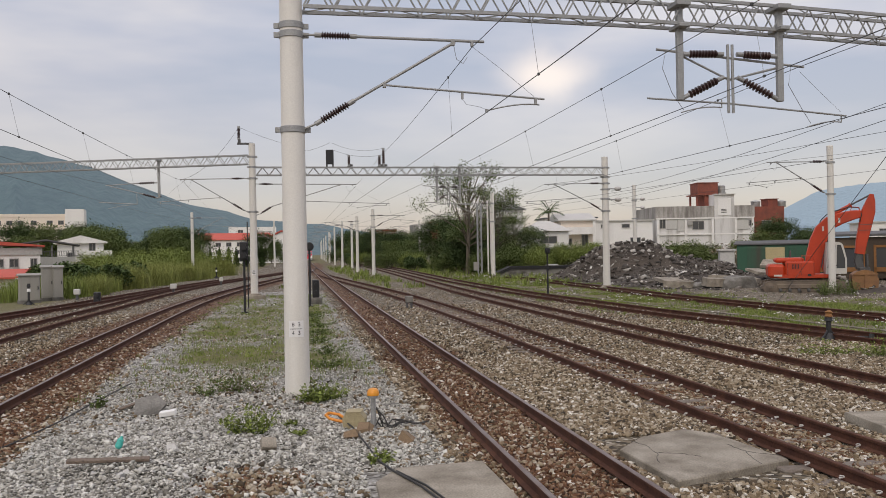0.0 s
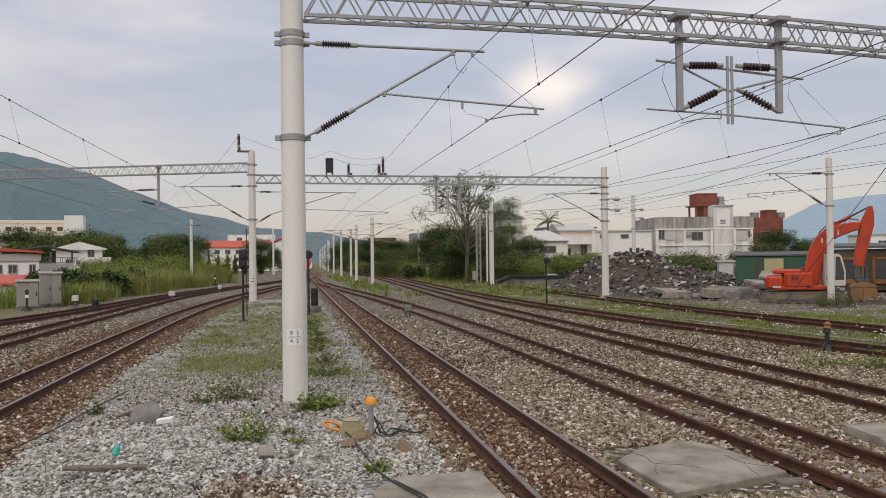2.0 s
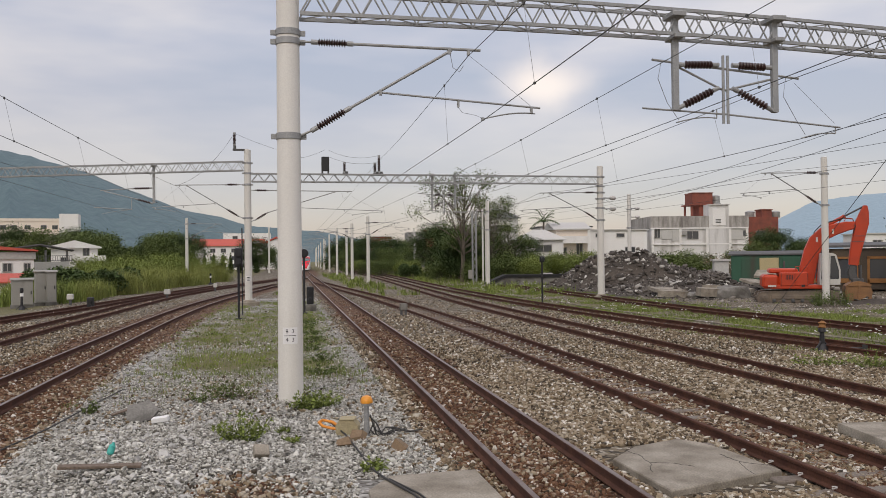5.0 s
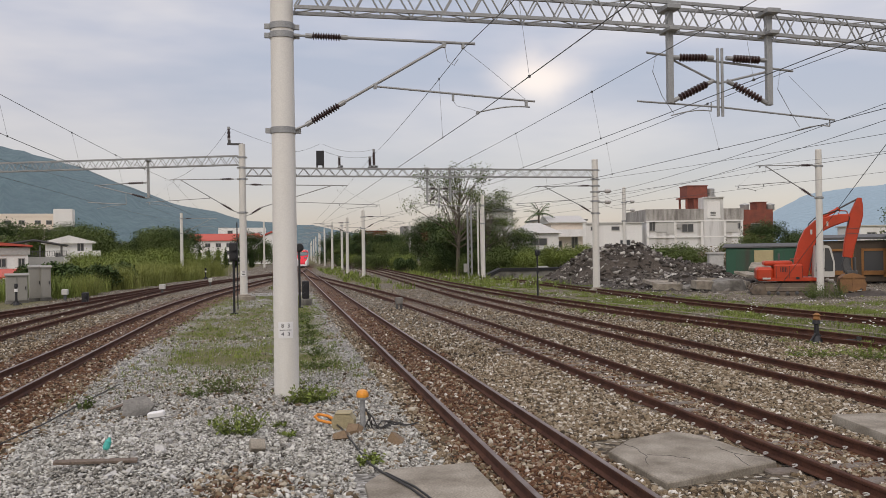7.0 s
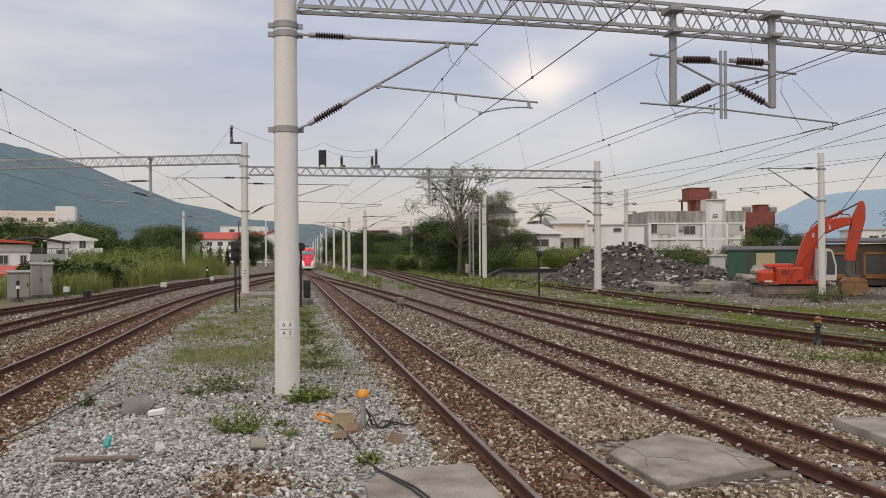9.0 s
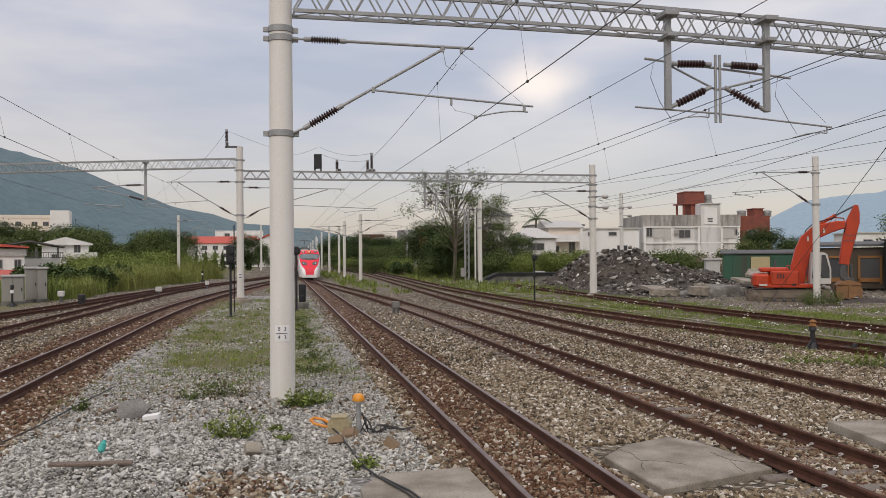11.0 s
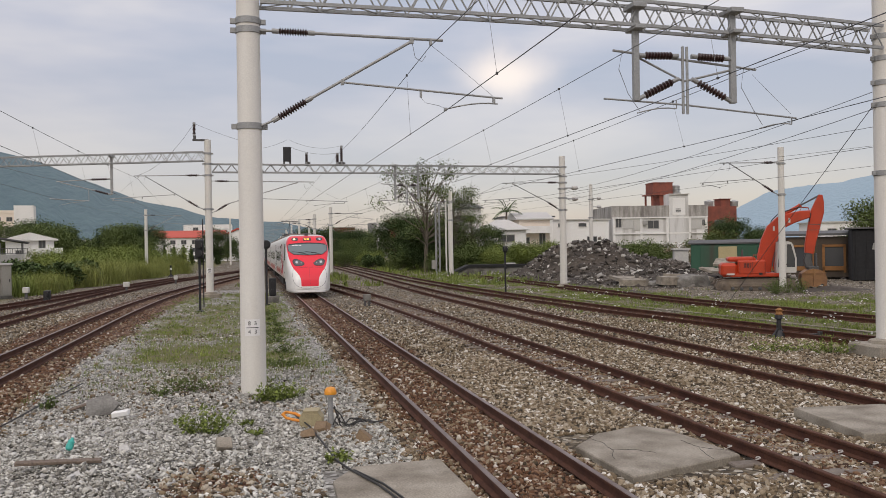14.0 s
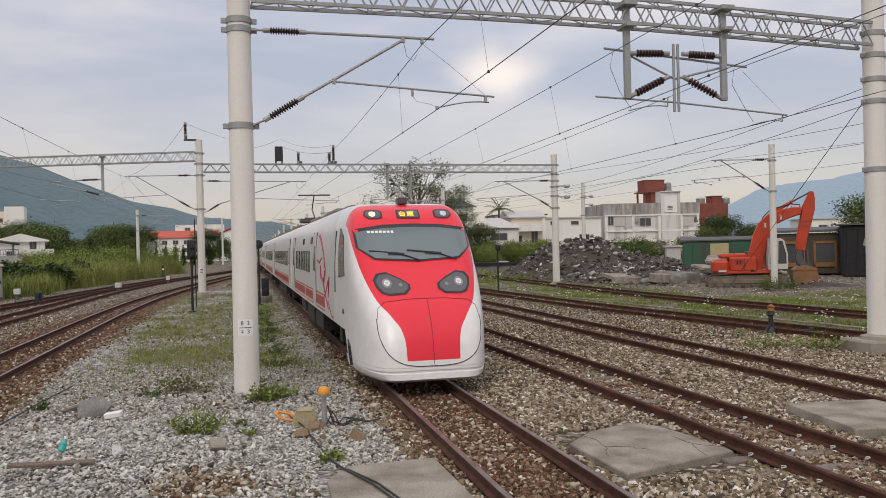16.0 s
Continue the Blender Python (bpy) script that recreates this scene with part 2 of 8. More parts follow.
def lone(name, shape, mats, label, category, at=(0, 0, 0), rz=0, group="", kind="", angle=35):
    ob = part(name, shape, mats, None, "", angle)
    ob.matrix_basis = pose(*at, 0, 0, rz)
    return tagged(ob, label, category, group, kind)


def curve_x(points, y):
    """Smooth x along y through (y, x) pairs."""
    if y <= points[0][0]:
        a, b = points[0], points[1]
        return a[1] + (b[1] - a[1]) / (b[0] - a[0]) * (y - a[0])
    for i in range(len(points) - 1):
        (y0, x0), (y1, x1) = points[i], points[i + 1]
        if y <= y1:
            def slope(j):
                lo, hi = points[max(j - 1, 0)], points[min(j + 1, len(points) - 1)]
                return (hi[1] - lo[1]) / (hi[0] - lo[0])
            h, s = y1 - y0, (y - y0) / (y1 - y0)
            return ((2 * s**3 - 3 * s * s + 1) * x0 + (s**3 - 2 * s * s + s) * h * slope(i)
                    + (-2 * s**3 + 3 * s * s) * x1 + (s**3 - s * s) * h * slope(i + 1))
    a, b = points[-2], points[-1]
    return b[1] + (b[1] - a[1]) / (b[0] - a[0]) * (y - b[0])


def far_bend(y):
    return 0.00003 * max(0.0, y - 40) ** 2


def main_x(y):
    return 3.05 + far_bend(y)


# ------------------------------------------------------------ ground
TRACKS = {
    "main": [(-30, 3.05), (40, 3.05), (70, 3.08), (100, 3.16), (150, 3.41), (200, 3.82), (260, 4.5), (340, 5.75), (420, 7.4)],
    "second": [(-30, 6.5), (28, 6.48), (40, 6.28), (50, 5.95), (62, 5.3), (75, 4.5), (88, 3.75), (100, 3.22)],
    "third": [(-30, 10.1), (40, 10.05), (55, 10.3), (70, 10.8), (90, 11.5), (130, 12.6), (200, 14.0), (320, 16.5)],
    "fourth": [(-10, 18.6), (10, 16.1), (20, 15.05), (30, 13.9), (38, 13.4), (46, 13.05), (57, 12.95), (70, 13.1), (90, 13.8), (130, 15.1), (200, 17), (320, 20)],
    "fifth": [(0, 21.2), (25, 19.6), (36, 18.9), (48, 19.0), (60, 19.4), (75, 19.6)],
    "left_one": [(-20, -5.5), (25, -5.5), (38, -5.45), (48, -5.15), (57, -4.55), (67, -3.6), (78, -2.4), (90, -1.0), (105, 0.7), (125, 2.2), (150, 3.3)],
    "left_two": [(0, -9.6), (32, -9.45), (45, -9.1), (56, -8.8), (66, -8.2), (76, -7.1), (86, -5.7), (100, -3.4), (120, 0.0)],
    "left_three": [(20, -15.2), (34, -13.4), (42, -12.35), (48, -11.5), (56, -10.75), (66, -9.75), (76, -8.5), (88, -6.9)],
}


def track_x(k, y):
    return curve_x(TRACKS[k], y)


def rise(x, y):
    """Height of the ground; the rail heads lie at zero."""
    z = -0.17
    z += 0.03 * noise.noise((x * 0.5, y * 0.5, 0)) + 0.02 * noise.noise((x * 2.1, y * 2.1, 3))
    # heap of broken stone before the mast
    d = ((x + 1.7) / 1.6) ** 2 + ((y - 10.9) / 2.4) ** 2
    z += 0.24 * math.exp(-d * 1.1) * (0.8 + 0.5 * noise.noise((x * 1.3, y * 1.3, 7)))
    d = ((x - 0.15) / 0.9) ** 2 + ((y - 8.4) / 0.9) ** 2
    z += 0.10 * math.exp(-d)
    if x > 14:
        s = min(1, (x - 14) / 6)
        z += s * 0.06 * noise.noise((x * 0.25, y * 0.25, 5))
    if x < -14 and y > 30:
        s = min(1, (-14 - x) / 10)
        z -= 0.5 * s
    return z


def weights(x, y):
    """Grass, rusty bed and pale crushed stone, from 0 to 1."""
    grass = rust = pale = 0.0
    n = noise.noise((x * 0.33, y * 0.22, 9)) + 0.5 * noise.noise((x * 0.9, y * 0.8, 4))
    for k, w in (("main", 0.95), ("left_one", 1.75)):
        d = abs(x - track_x(k, y))
        rust = max(rust, min(1, max(0, (w + 0.35 * n - d) / 0.35)))
    for k, w in (("second", 0.8), ("third", 0.6), ("left_two", 1.0), ("left_three", 1.0)):
        d = abs(x - track_x(k, y))
        rust = max(rust, 0.45 * min(1, max(0, (w + 0.3 * n - d) / 0.4)))
    # soil and weeds between the mast and the next signal
    if -4.2 < x < 2.0 and 15.5 < y < 55:
        edge = min((x + 4.2) / 1.2, (2.0 - x) / 1.0, (y - 15.5) / 6, 1)
        grass = max(grass, max(0, edge) * min(1, max(0, 0.55 + 0.75 * n)))
    if x > 11.6 and y > 15:
        left = track_x("fourth", y) - 1.6
        if x > left:
            grass = max(grass, min(1, (x - left) / 2) * min(1, max(0, 0.55 + 0.7 * n)) * (0.35 if abs(x - track_x("fourth", y)) < 0.9 else 1))
    if x > 21.5 and 35 < y < 75:
        grass *= 0.25
    if x < -13 and y > 20:
        grass = max(grass, min(1, (-x - 12.6) / 2))
    if y > 60 and -1 < x < 9.3 and abs(x - track_x("main", y)) > 2.2:
        grass = max(grass, min(1, max(0, 0.5 + n)))
    if y > 120:
        grass = max(grass, min(1, (y - 120) / 40) * (0 if abs(x - 4) < 10 else 1))
    d = ((x + 1.2) / 3.1) ** 2 + ((y - 11.2) / 4.8) ** 2
    pale = max(0, min(1, 1.5 - d * 1.15 + 0.4 * n)) * (1 - rust)
    soil = math.exp(-(((x + 0.45) / 0.42) ** 2 + ((y - 9.5) / 0.5) ** 2))
    pale *= 1 - soil
    rust = max(rust, 0.75 * soil)
    if -4.4 < x < 1.9 and y < 60:
        pale = max(pale, (0.9 if y < 26 else 0.65) * (1 - rust))
    return grass, rust, pale


def ground_material():
    m = bpy.data.materials.new("ballast_ground")
    m.use_nodes = True
    nt = m.node_tree
    N, L = nt.nodes.new, nt.links.new
    b = nt.nodes["Principled BSDF"]
    b.inputs["Roughness"].default_value = 0.95
    tc = N("ShaderNodeTexCoord")
    vor = N("ShaderNodeTexVoronoi")
    vor.inputs["Scale"].default_value = 15.0
    L(tc.outputs["Object"], vor.inputs["Vector"])
    big = N("ShaderNodeTexNoise")
    big.inputs["Scale"].default_value, big.inputs["Detail"].default_value = 0.7, 6.0
    L(tc.outputs["Object"], big.inputs["Vector"])
    fine = N("ShaderNodeTexNoise")
    fine.inputs["Scale"].default_value, fine.inputs["Detail"].default_value = 60.0, 3.0
    L(tc.outputs["Object"], fine.inputs["Vector"])

    def ramp(src, stops):
        r = N("ShaderNodeValToRGB")
        els = r.color_ramp.elements
        els[0].position, els[0].color = stops[0][0], (*stops[0][1], 1)
        els[1].position, els[1].color = stops[-1][0], (*stops[-1][1], 1)
        for p, c in stops[1:-1]:
            els.new(p).color = (*c, 1)
        L(src, r.inputs[0])
        return r.outputs[0]

    def blend(f, a, c):
        x = N("ShaderNodeMix")
        x.data_type = "RGBA"
        L(f, x.inputs["Factor"])
        L(a, x.inputs["A"])
        L(c, x.inputs["B"])
        return x.outputs["Result"]

    sp = N("ShaderNodeSeparateColor")
    L(vor.outputs["Color"], sp.inputs[0])
    cell = sp.outputs[0]
    # tan is kept dark: shade in the gaps between stones is in its colour
    tan = ramp(cell, [(0.0, (0.028, 0.021, 0.013)), (0.4, (0.075, 0.057, 0.035)), (0.75, (0.19, 0.155, 0.105)), (0.92, (0.32, 0.285, 0.225)), (1.0, (0.55, 0.52, 0.46))])
    rust = ramp(cell, [(0.0, (0.028, 0.011, 0.005)), (0.5, (0.095, 0.040, 0.017)), (0.85, (0.17, 0.092, 0.05)), (1.0, (0.32, 0.25, 0.18))])
    pale = ramp(cell, [(0.0, (0.07, 0.063, 0.053)), (0.5, (0.25, 0.24, 0.215)), (1.0, (0.52, 0.51, 0.48))])
    grass = ramp(fine.outputs[0], [(0.3, (0.045, 0.042, 0.016)), (0.5, (0.12, 0.112, 0.042)), (0.68, (0.23, 0.195, 0.10))])

    def weight(name, lo, hi):
        a = N("ShaderNodeAttribute")
        a.attribute_name = name
        ad = N("ShaderNodeMath")
        ad.operation = "MULTIPLY_ADD"
        ad.inputs[1].default_value, ad.inputs[2].default_value = 0.7, -0.35
        L(big.outputs[0], ad.inputs[0])
        s = N("ShaderNodeMath")
        L(a.outputs["Fac"], s.inputs[0])
        L(ad.outputs[0], s.inputs[1])
        r = N("ShaderNodeMapRange")
        r.inputs["From Min"].default_value, r.inputs["From Max"].default_value = lo, hi
        L(s.outputs[0], r.inputs["Value"])
        return r.outputs[0]

    col = blend(weight("pale", 0.15, 0.7), tan, pale)
    col = blend(weight("rust", 0.1, 0.8), col, rust)
    col = blend(weight("grass", 0.2, 0.7), col, grass)
    hsv = N("ShaderNodeHueSaturation")
    L(col, hsv.inputs["Color"])
    v = N("ShaderNodeMapRange")
    v.inputs["From Min"].default_value, v.inputs["From Max"].default_value = 0.3, 0.7
    v.inputs["To Min"].default_value, v.inputs["To Max"].default_value = 0.8, 1.2
    L(big.outputs[0], v.inputs["Value"])
    L(v.outputs[0], hsv.inputs["Value"])
    L(hsv.outputs[0], b.inputs["Base Color"])
    bp = N("ShaderNodeBump")
    bp.inputs["Strength"].default_value, bp.inputs["Distance"].default_value = 0.9, 0.03
    inv = N("ShaderNodeMath")
    inv.operation = "SUBTRACT"
    inv.inputs[0].default_value = 1.0
    L(vor.outputs["Distance"], inv.inputs[1])
    L(inv.outputs[0], bp.inputs["Height"])
    L(bp.outputs[0], b.inputs["Normal"])
    return m


M["ground"] = ground_material()


def build_ground():
    def steps(stops):
        out = [stops[0][0]]
        for (a, d), (b, _) in zip(stops[:-1], stops[1:]):
            n = max(1, round((b - a) / d))
            out += [a + (b - a) * (i + 1) / n for i in range(n)]
        return out
    xs = steps([(-4000, 1200), (-400, 90), (-40, 3), (-13, 0.4), (14, 0.6), (24, 1.2), (48, 6), (120, 80), (600, 1100), (4500, 1)])
    ys = steps([(-400, 120), (-40, 6), (2, 0.35), (24, 0.6), (60, 1.2), (130, 4), (240, 40), (600, 600), (4800, 1)])
    nx, ny = len(xs), len(ys)
    vs, W = [], []
    for y in ys:
        for x in xs:
            inside = -60 < x < 90 and -30 < y < 240
            vs.append((x, y, rise(x, y) if inside else -0.2 - (0.5 if x < -24 and y > 30 else 0)))
            W.append(weights(x, y) if inside else (1, 0, 0))
    fs = [(j * nx + i, j * nx + i + 1, (j + 1) * nx + i + 1, (j + 1) * nx + i) for j in range(ny - 1) for i in range(nx - 1)]
    me = bpy.data.meshes.new("ground")
    me.from_pydata(vs, [], fs)
    for k, name in enumerate(("grass", "rust", "pale")):
        at = me.attributes.new(name, "FLOAT", "POINT")
        at.data.foreach_set("value", [w[k] for w in W])
    me.materials.append(M["ground"])
    me.polygons.foreach_set("use_smooth", [True] * len(fs))
    tagged(new("ground", me), "railway yard ground of stone ballast with grassy patches", "ground", kind="structure")


build_ground()


# ------------------------------------------------------------ tracks
RAIL = [(-0.065, -0.15), (0.065, -0.15), (0.065, -0.138), (0.012, -0.118), (0.012, -0.045), (0.034, -0.034), (0.034, -0.006), (0.026, 0), (-0.026, 0), (-0.034, -0.006), (-0.034, -0.034), (-0.012, -0.045), (-0.012, -0.118), (-0.065, -0.138)]


def rail_shape(k, side, y0, y1):
    s = Shape()
    ys = []
    y = y0
    while y < y1:
        ys.append(y)
        y += 1.0 if y < 120 else 5.0
    ys.append(y1)
    vs, fs, mi = [], [], []
    n = len(RAIL)
    for i, y in enumerate(ys):
        x = track_x(k, y)
        dx = (track_x(k, y + 0.5) - track_x(k, y - 0.5))
        c = math.hypot(1, dx)
        jog = 0.004 * noise.noise((y * 0.25, side * 9.0, len(k)))
        for u, w in RAIL:
            o = side * 0.5685 + u + jog
            vs.append((x + o / c, y - o * dx / c, w))
        if i:
            for j in range(n):
                a, b = (i - 1) * n + j, (i - 1) * n + (j + 1) % n
                fs.append((a, b, b + n, a + n))
                mi.append(1 if j in (6, 7, 8) else 0)
    s._add(vs, fs)
    s.mi = mi
    return s


SLEEPER = Shape().box(0, 0, 0, 2.0, 0.22, 0.12, bevel=0.015).mesh("sleeper", [M["sleeper"]])


def clip_mesh():
    s = Shape()
    pts = [(0.028 * math.cos(a) + 0.03, 0.03 * math.sin(a), 0.012 + 0.02 * math.sin(a * 0.5)) for a in [i * 0.55 for i in range(10)]]
    s.cable(pts, 0.0085, 5)
    return s.mesh("clip", [M["clip"]])


CLIP = clip_mesh()
TRACK_LABEL = {
    "main": "railway track with rusty rails in brown soiled ballast", "second": "railway track with rusty rails on concrete sleepers with pale clips",
    "third": "rusty railway track in grey ballast", "fourth": "rusty siding track among grass", "fifth": "old siding track half sunk in weeds",
    "left_one": "curving railway track with worn rails in brown ballast", "left_two": "curving rusty railway track", "left_three": "outer curving rusty railway track",
}


def build_track(k, y0, y1, sl=(0, 0), clips=(0, 0), tops="rail_top"):
    t = thing("railway_track", TRACK_LABEL[k], "railway track", kind="structure", group="yard tracks")
    for side in (-1, 1):
        part("rail", rail_shape(k, side, y0, y1), [M["rail_side"], M[tops]], t)
    y = sl[0]
    rng = random.Random(len(k))
    while y < sl[1]:
        ob = new("sleeper", SLEEPER)
        ob.parent = t
        x = track_x(k, y)
        a = math.degrees(math.atan2(track_x(k, y + 0.5) - track_x(k, y - 0.5), 1.0))
        ob.matrix_basis = pose(x, y, -0.212 + rng.uniform(-0.006, 0.008), 0, 0, -a + rng.uniform(-0.6, 0.6))
        if clips[0] <= y < clips[1]:
            for side in (-1, 1):
                for s2 in (-1, 1):
                    c = new("rail_clip", CLIP)
                    c.parent = t
                    c.matrix_basis = pose(x + side * 0.5685 + s2 * 0.06, y + rng.uniform(-0.02, 0.02), -0.128, 0, rng.uniform(-8, 8), (0 if s2 > 0 else 180) + rng.uniform(-15, 15))
        y += 0.62


build_track("main", -12, 420)
build_track("second", -12, 100, (6.5, 44), (6.5, 44), "rail_side")
build_track("third", -12, 320, (8, 46), (0, 0), "rail_side")
build_track("fourth", 2, 320, (0, 0), (0, 0), "rail_side")
build_track("fifth", 8, 75, tops="rail_side")
build_track("left_one", -10, 150)
build_track("left_two", 5, 120, tops="rail_side")
build_track("left_three", 22, 88, tops="rail_side")


# ------------------------------------------------------------ overhead line
def insulator(name, p0, p1, parent, r=0.035, big=0.075, ribs=9):
    p0, p1 = Vector(p0), Vector(p1)
    ln = (p1 - p0).length
    prof = [(r, 0.0)]
    a, b = ln * 0.12, ln * 0.88
    for i in range(ribs):
        h = a + (b - a) * i / ribs
        d = (b - a) / ribs
        prof += [(r, h), (big, h + d * 0.35), (big * 0.93, h + d * 0.55), (r, h + d * 0.8)]
    prof += [(r, ln)]
    body = part(name, Shape().lathe(prof, p0, p1 - p0, 12), M["insul"], parent)
    s = Shape()
    w = (p1 - p0).normalized()
    part("end_fitting", Shape().tube(p0 - w * 0.05, p0 + w * ln * 0.11, r * 1.35, n=10), M["galv"], body)
    part("end_fitting", Shape().tube(p1 - w * ln * 0.11, p1 + w * 0.05, r * 1.35, n=10), M["galv"], body)
    return body


def mast(x, y, top, r0=0.2, r1=0.17, base="flange", bands=(), mat="mast_far", label="", plate=None, ground_z=None):
    g = rise(x, y) if ground_z is None else ground_z
    m = thing("catenary_mast", label or "tall tapered white concrete catenary mast", "mast", (x, y, g), group="overhead line masts")
    n = 28 if y < 30 else 16
    h = top - g
    part("pole", Shape().lathe([(r0, -0.3), (r0, 0.0), (r0 + (r1 - r0) * 0.5, h * 0.5), (r1, h - 0.02), (r1 * 0.9, h)], n=n), M[mat], m)
    for z in bands:
        rr = r0 + (r1 - r0) * (z - g) / h + 0.012
        s = Shape().lathe([(rr, -0.06), (rr + 0.006, -0.055), (rr + 0.006, 0.055), (rr, 0.06)], (0, 0, z - g), n=n)
        s.box(-rr - 0.05, 0, z - g, 0.1, 0.05, 0.1, bevel=0.008)
        s.box(rr + 0.05, 0, z - g, 0.1, 0.05, 0.1, bevel=0.008)
        part("steel_band", s, M["galv"], m)
    if base == "flange":
        s = Shape().lathe([(0.46, -0.05), (0.46, 0.1), (0.40, 0.13), (r0 + 0.1, 0.14), (r0 + 0.06, 0.22), (r0, 0.24)], n=16)
        part("foundation", s, M["concrete"], m)
    elif base == "block":
        s = Shape().box(0, 0, 0.05, 1.3, 1.1, 0.36, bevel=0.04).lathe([(0.42, 0.2), (0.4, 0.3), (r0, 0.34)], n=16)
        part("foundation", s, M["concrete"], m)
    if plate:
        z, yaw, words = plate
        number_plate(m, z - g, r0 + (r1 - r0) * (z - g) / h, yaw, words)
    return m


def text_mesh(name, body, size, mat, parent, m, extrude=0.002):
    cu = bpy.data.curves.new(name, "FONT")
    cu.body, cu.size, cu.extrude, cu.align_x, cu.align_y = body, size, extrude, "CENTER", "CENTER"
    tmp = bpy.data.objects.new(name, cu)
    scene.collection.objects.link(tmp)
    me = bpy.data.meshes.new_from_object(tmp.evaluated_get(bpy.context.evaluated_depsgraph_get()))
    bpy.data.objects.remove(tmp)
    me.materials.clear()
    me.materials.append(mat)
    ob = new(name, me)
    ob.parent = parent
    ob.matrix_basis = m
    return ob


def number_plate(m, z, r, yaw, words):
    """A white curved plate with two lines of figures and a rule between them."""
    s = Shape()
    n, half, hh = 8, 0.6, 0.15
    vs, fs = [], []
    for i in range(n + 1):
        a = radians(-90 + yaw) + half * (2 * i / n - 1)
        for rr in (r + 0.004, r + 0.009):
            for w in (-hh, hh):
                vs.append((rr * math.cos(a), rr * math.sin(a), z + w))
    for i in range(n):
        k = i * 4
        fs += [(k + 2, k + 6, k + 7, k + 3), (k + 1, k + 3, k + 7, k + 5), (k, k + 4, k + 6, k + 2)]
    s._add(vs, fs)
    pl = part("number_plate", s, M["white"], m, "white mast number plate")
    fr = pose(0, 0, z, 0, 0, yaw)
    if words:
        for word, dz in ((words[0], 0.078), (words[1], -0.078)):
            for ch, dx in ((word[0], -0.055), (word[1], 0.055)):
                text_mesh("figure", ch, 0.105, M["black"], pl, fr @ pose(dx, -math.sqrt((r + 0.011) ** 2 - dx * dx), dz, 90, 0, 0))
    else:
        for dz in (0.08, -0.08):
            part("bar", Shape().box(0, 0, 0, 0.16, 0.004, 0.05), M["black"], pl).matrix_basis = fr @ pose(0, -r - 0.012, dz)
    part("rule", Shape().box(0, 0, 0, 0.22, 0.004, 0.01), M["black"], pl).matrix_basis = fr @ pose(0, -r - 0.010, 0)


def cantilever(x, y, side, r, reach=3.7, zt=6.55, zl=4.78, group="cantilever arms", ribs=11, rz=0.0):
    """The swinging bracket that carries the wires: tie tube, strut, registration arm and steady arm."""
    c = thing("cantilever_arm", "galvanised steel catenary cantilever with brown insulators", "cantilever", (x, y, 0), rz, group=group)
    k, s = reach / 3.7, side
    x0 = r + 0.02

    def P(u, z, v=0.0):
        return (s * u, v, z)
    insulator("insulator", P(x0 + 0.23, zt), P(x0 + 0.92, zt - 0.01), c, ribs=ribs)
    part("top_tube", Shape().tube(P(x0 + 0.9, zt - 0.01), P(reach, zt - 0.05), 0.028).tube(P(x0 - 0.05, zt), P(x0 + 0.24, zt), 0.022), M["galv"], c)
    a, b = P(reach - 0.58 * k, zt - 0.07), P(1.11, zl + 0.52)
    insulator("insulator", P(0.46, zl + 0.12), b, c, ribs=ribs)
    part("strut", Shape().tube(b, a, 0.028).tube(P(x0 - 0.05, zl), P(0.47, zl + 0.12), 0.022), M["galv"], c)
    pv, re = P(1.11 + 0.62 * k, zl + 0.52 + 0.33), P(reach + 1.2 * k, zl + 0.62)
    part("registration_arm", Shape().tube(pv, re, 0.02).box(*(Vector(re) + Vector((-s * 0.18, 0, -0.05))), 0.05, 0.05, 0.12), M["galv"], c)
    tip = reach + 0.05
    st = [P(tip + (1.05 * k) * (i / 6), zl + 0.39 + 0.13 * math.sin(math.pi * 0.62 * i / 6), 0.02) for i in range(7)]
    part("steady_arm", Shape().cable(st, 0.015, 6), M["galv"], c)
    for q, dim in ((P(reach - 0.24, zt - 0.1), (0.05, 0.07, 0.1)), (P(tip - 0.02, zl + 0.38), (0.05, 0.06, 0.06)), (P(reach - 0.62 * k, zt - 0.08), (0.07, 0.07, 0.12)), (pv, (0.06, 0.07, 0.1)), (P(tip - 0.5, zl + 0.66), (0.04, 0.05, 0.12))):
        part("clamp", Shape().box(*q, *dim), M["galv"], c)
    w = Shape()
    part("jumper_wire", Shape().cable([P(reach - 0.25, zt - 0.14), P(reach + 0.3, zt - 0.55), P(reach + 1.0 * k, zl + 0.66)], 0.004, 4), M["thin_wire"], c)
    part("jumper_wire", Shape().cable([P(tip - 0.5, zl + 0.6), P(tip - 0.42, zl + 0.5), P(tip - 0.15, zl + 0.45), P(tip, zl + 0.39)], 0.004, 4), M["thin_wire"], c)
    w.cable([P(reach - 0.6, zt - 0.14), P(reach - 0.55, zt - 0.4), P(reach - 0.42, zt - 0.48), P(reach - 0.34, zt - 0.36)], 0.006, 4)
    part("jumper_wire", w, M["thin_wire"], c)
    return c


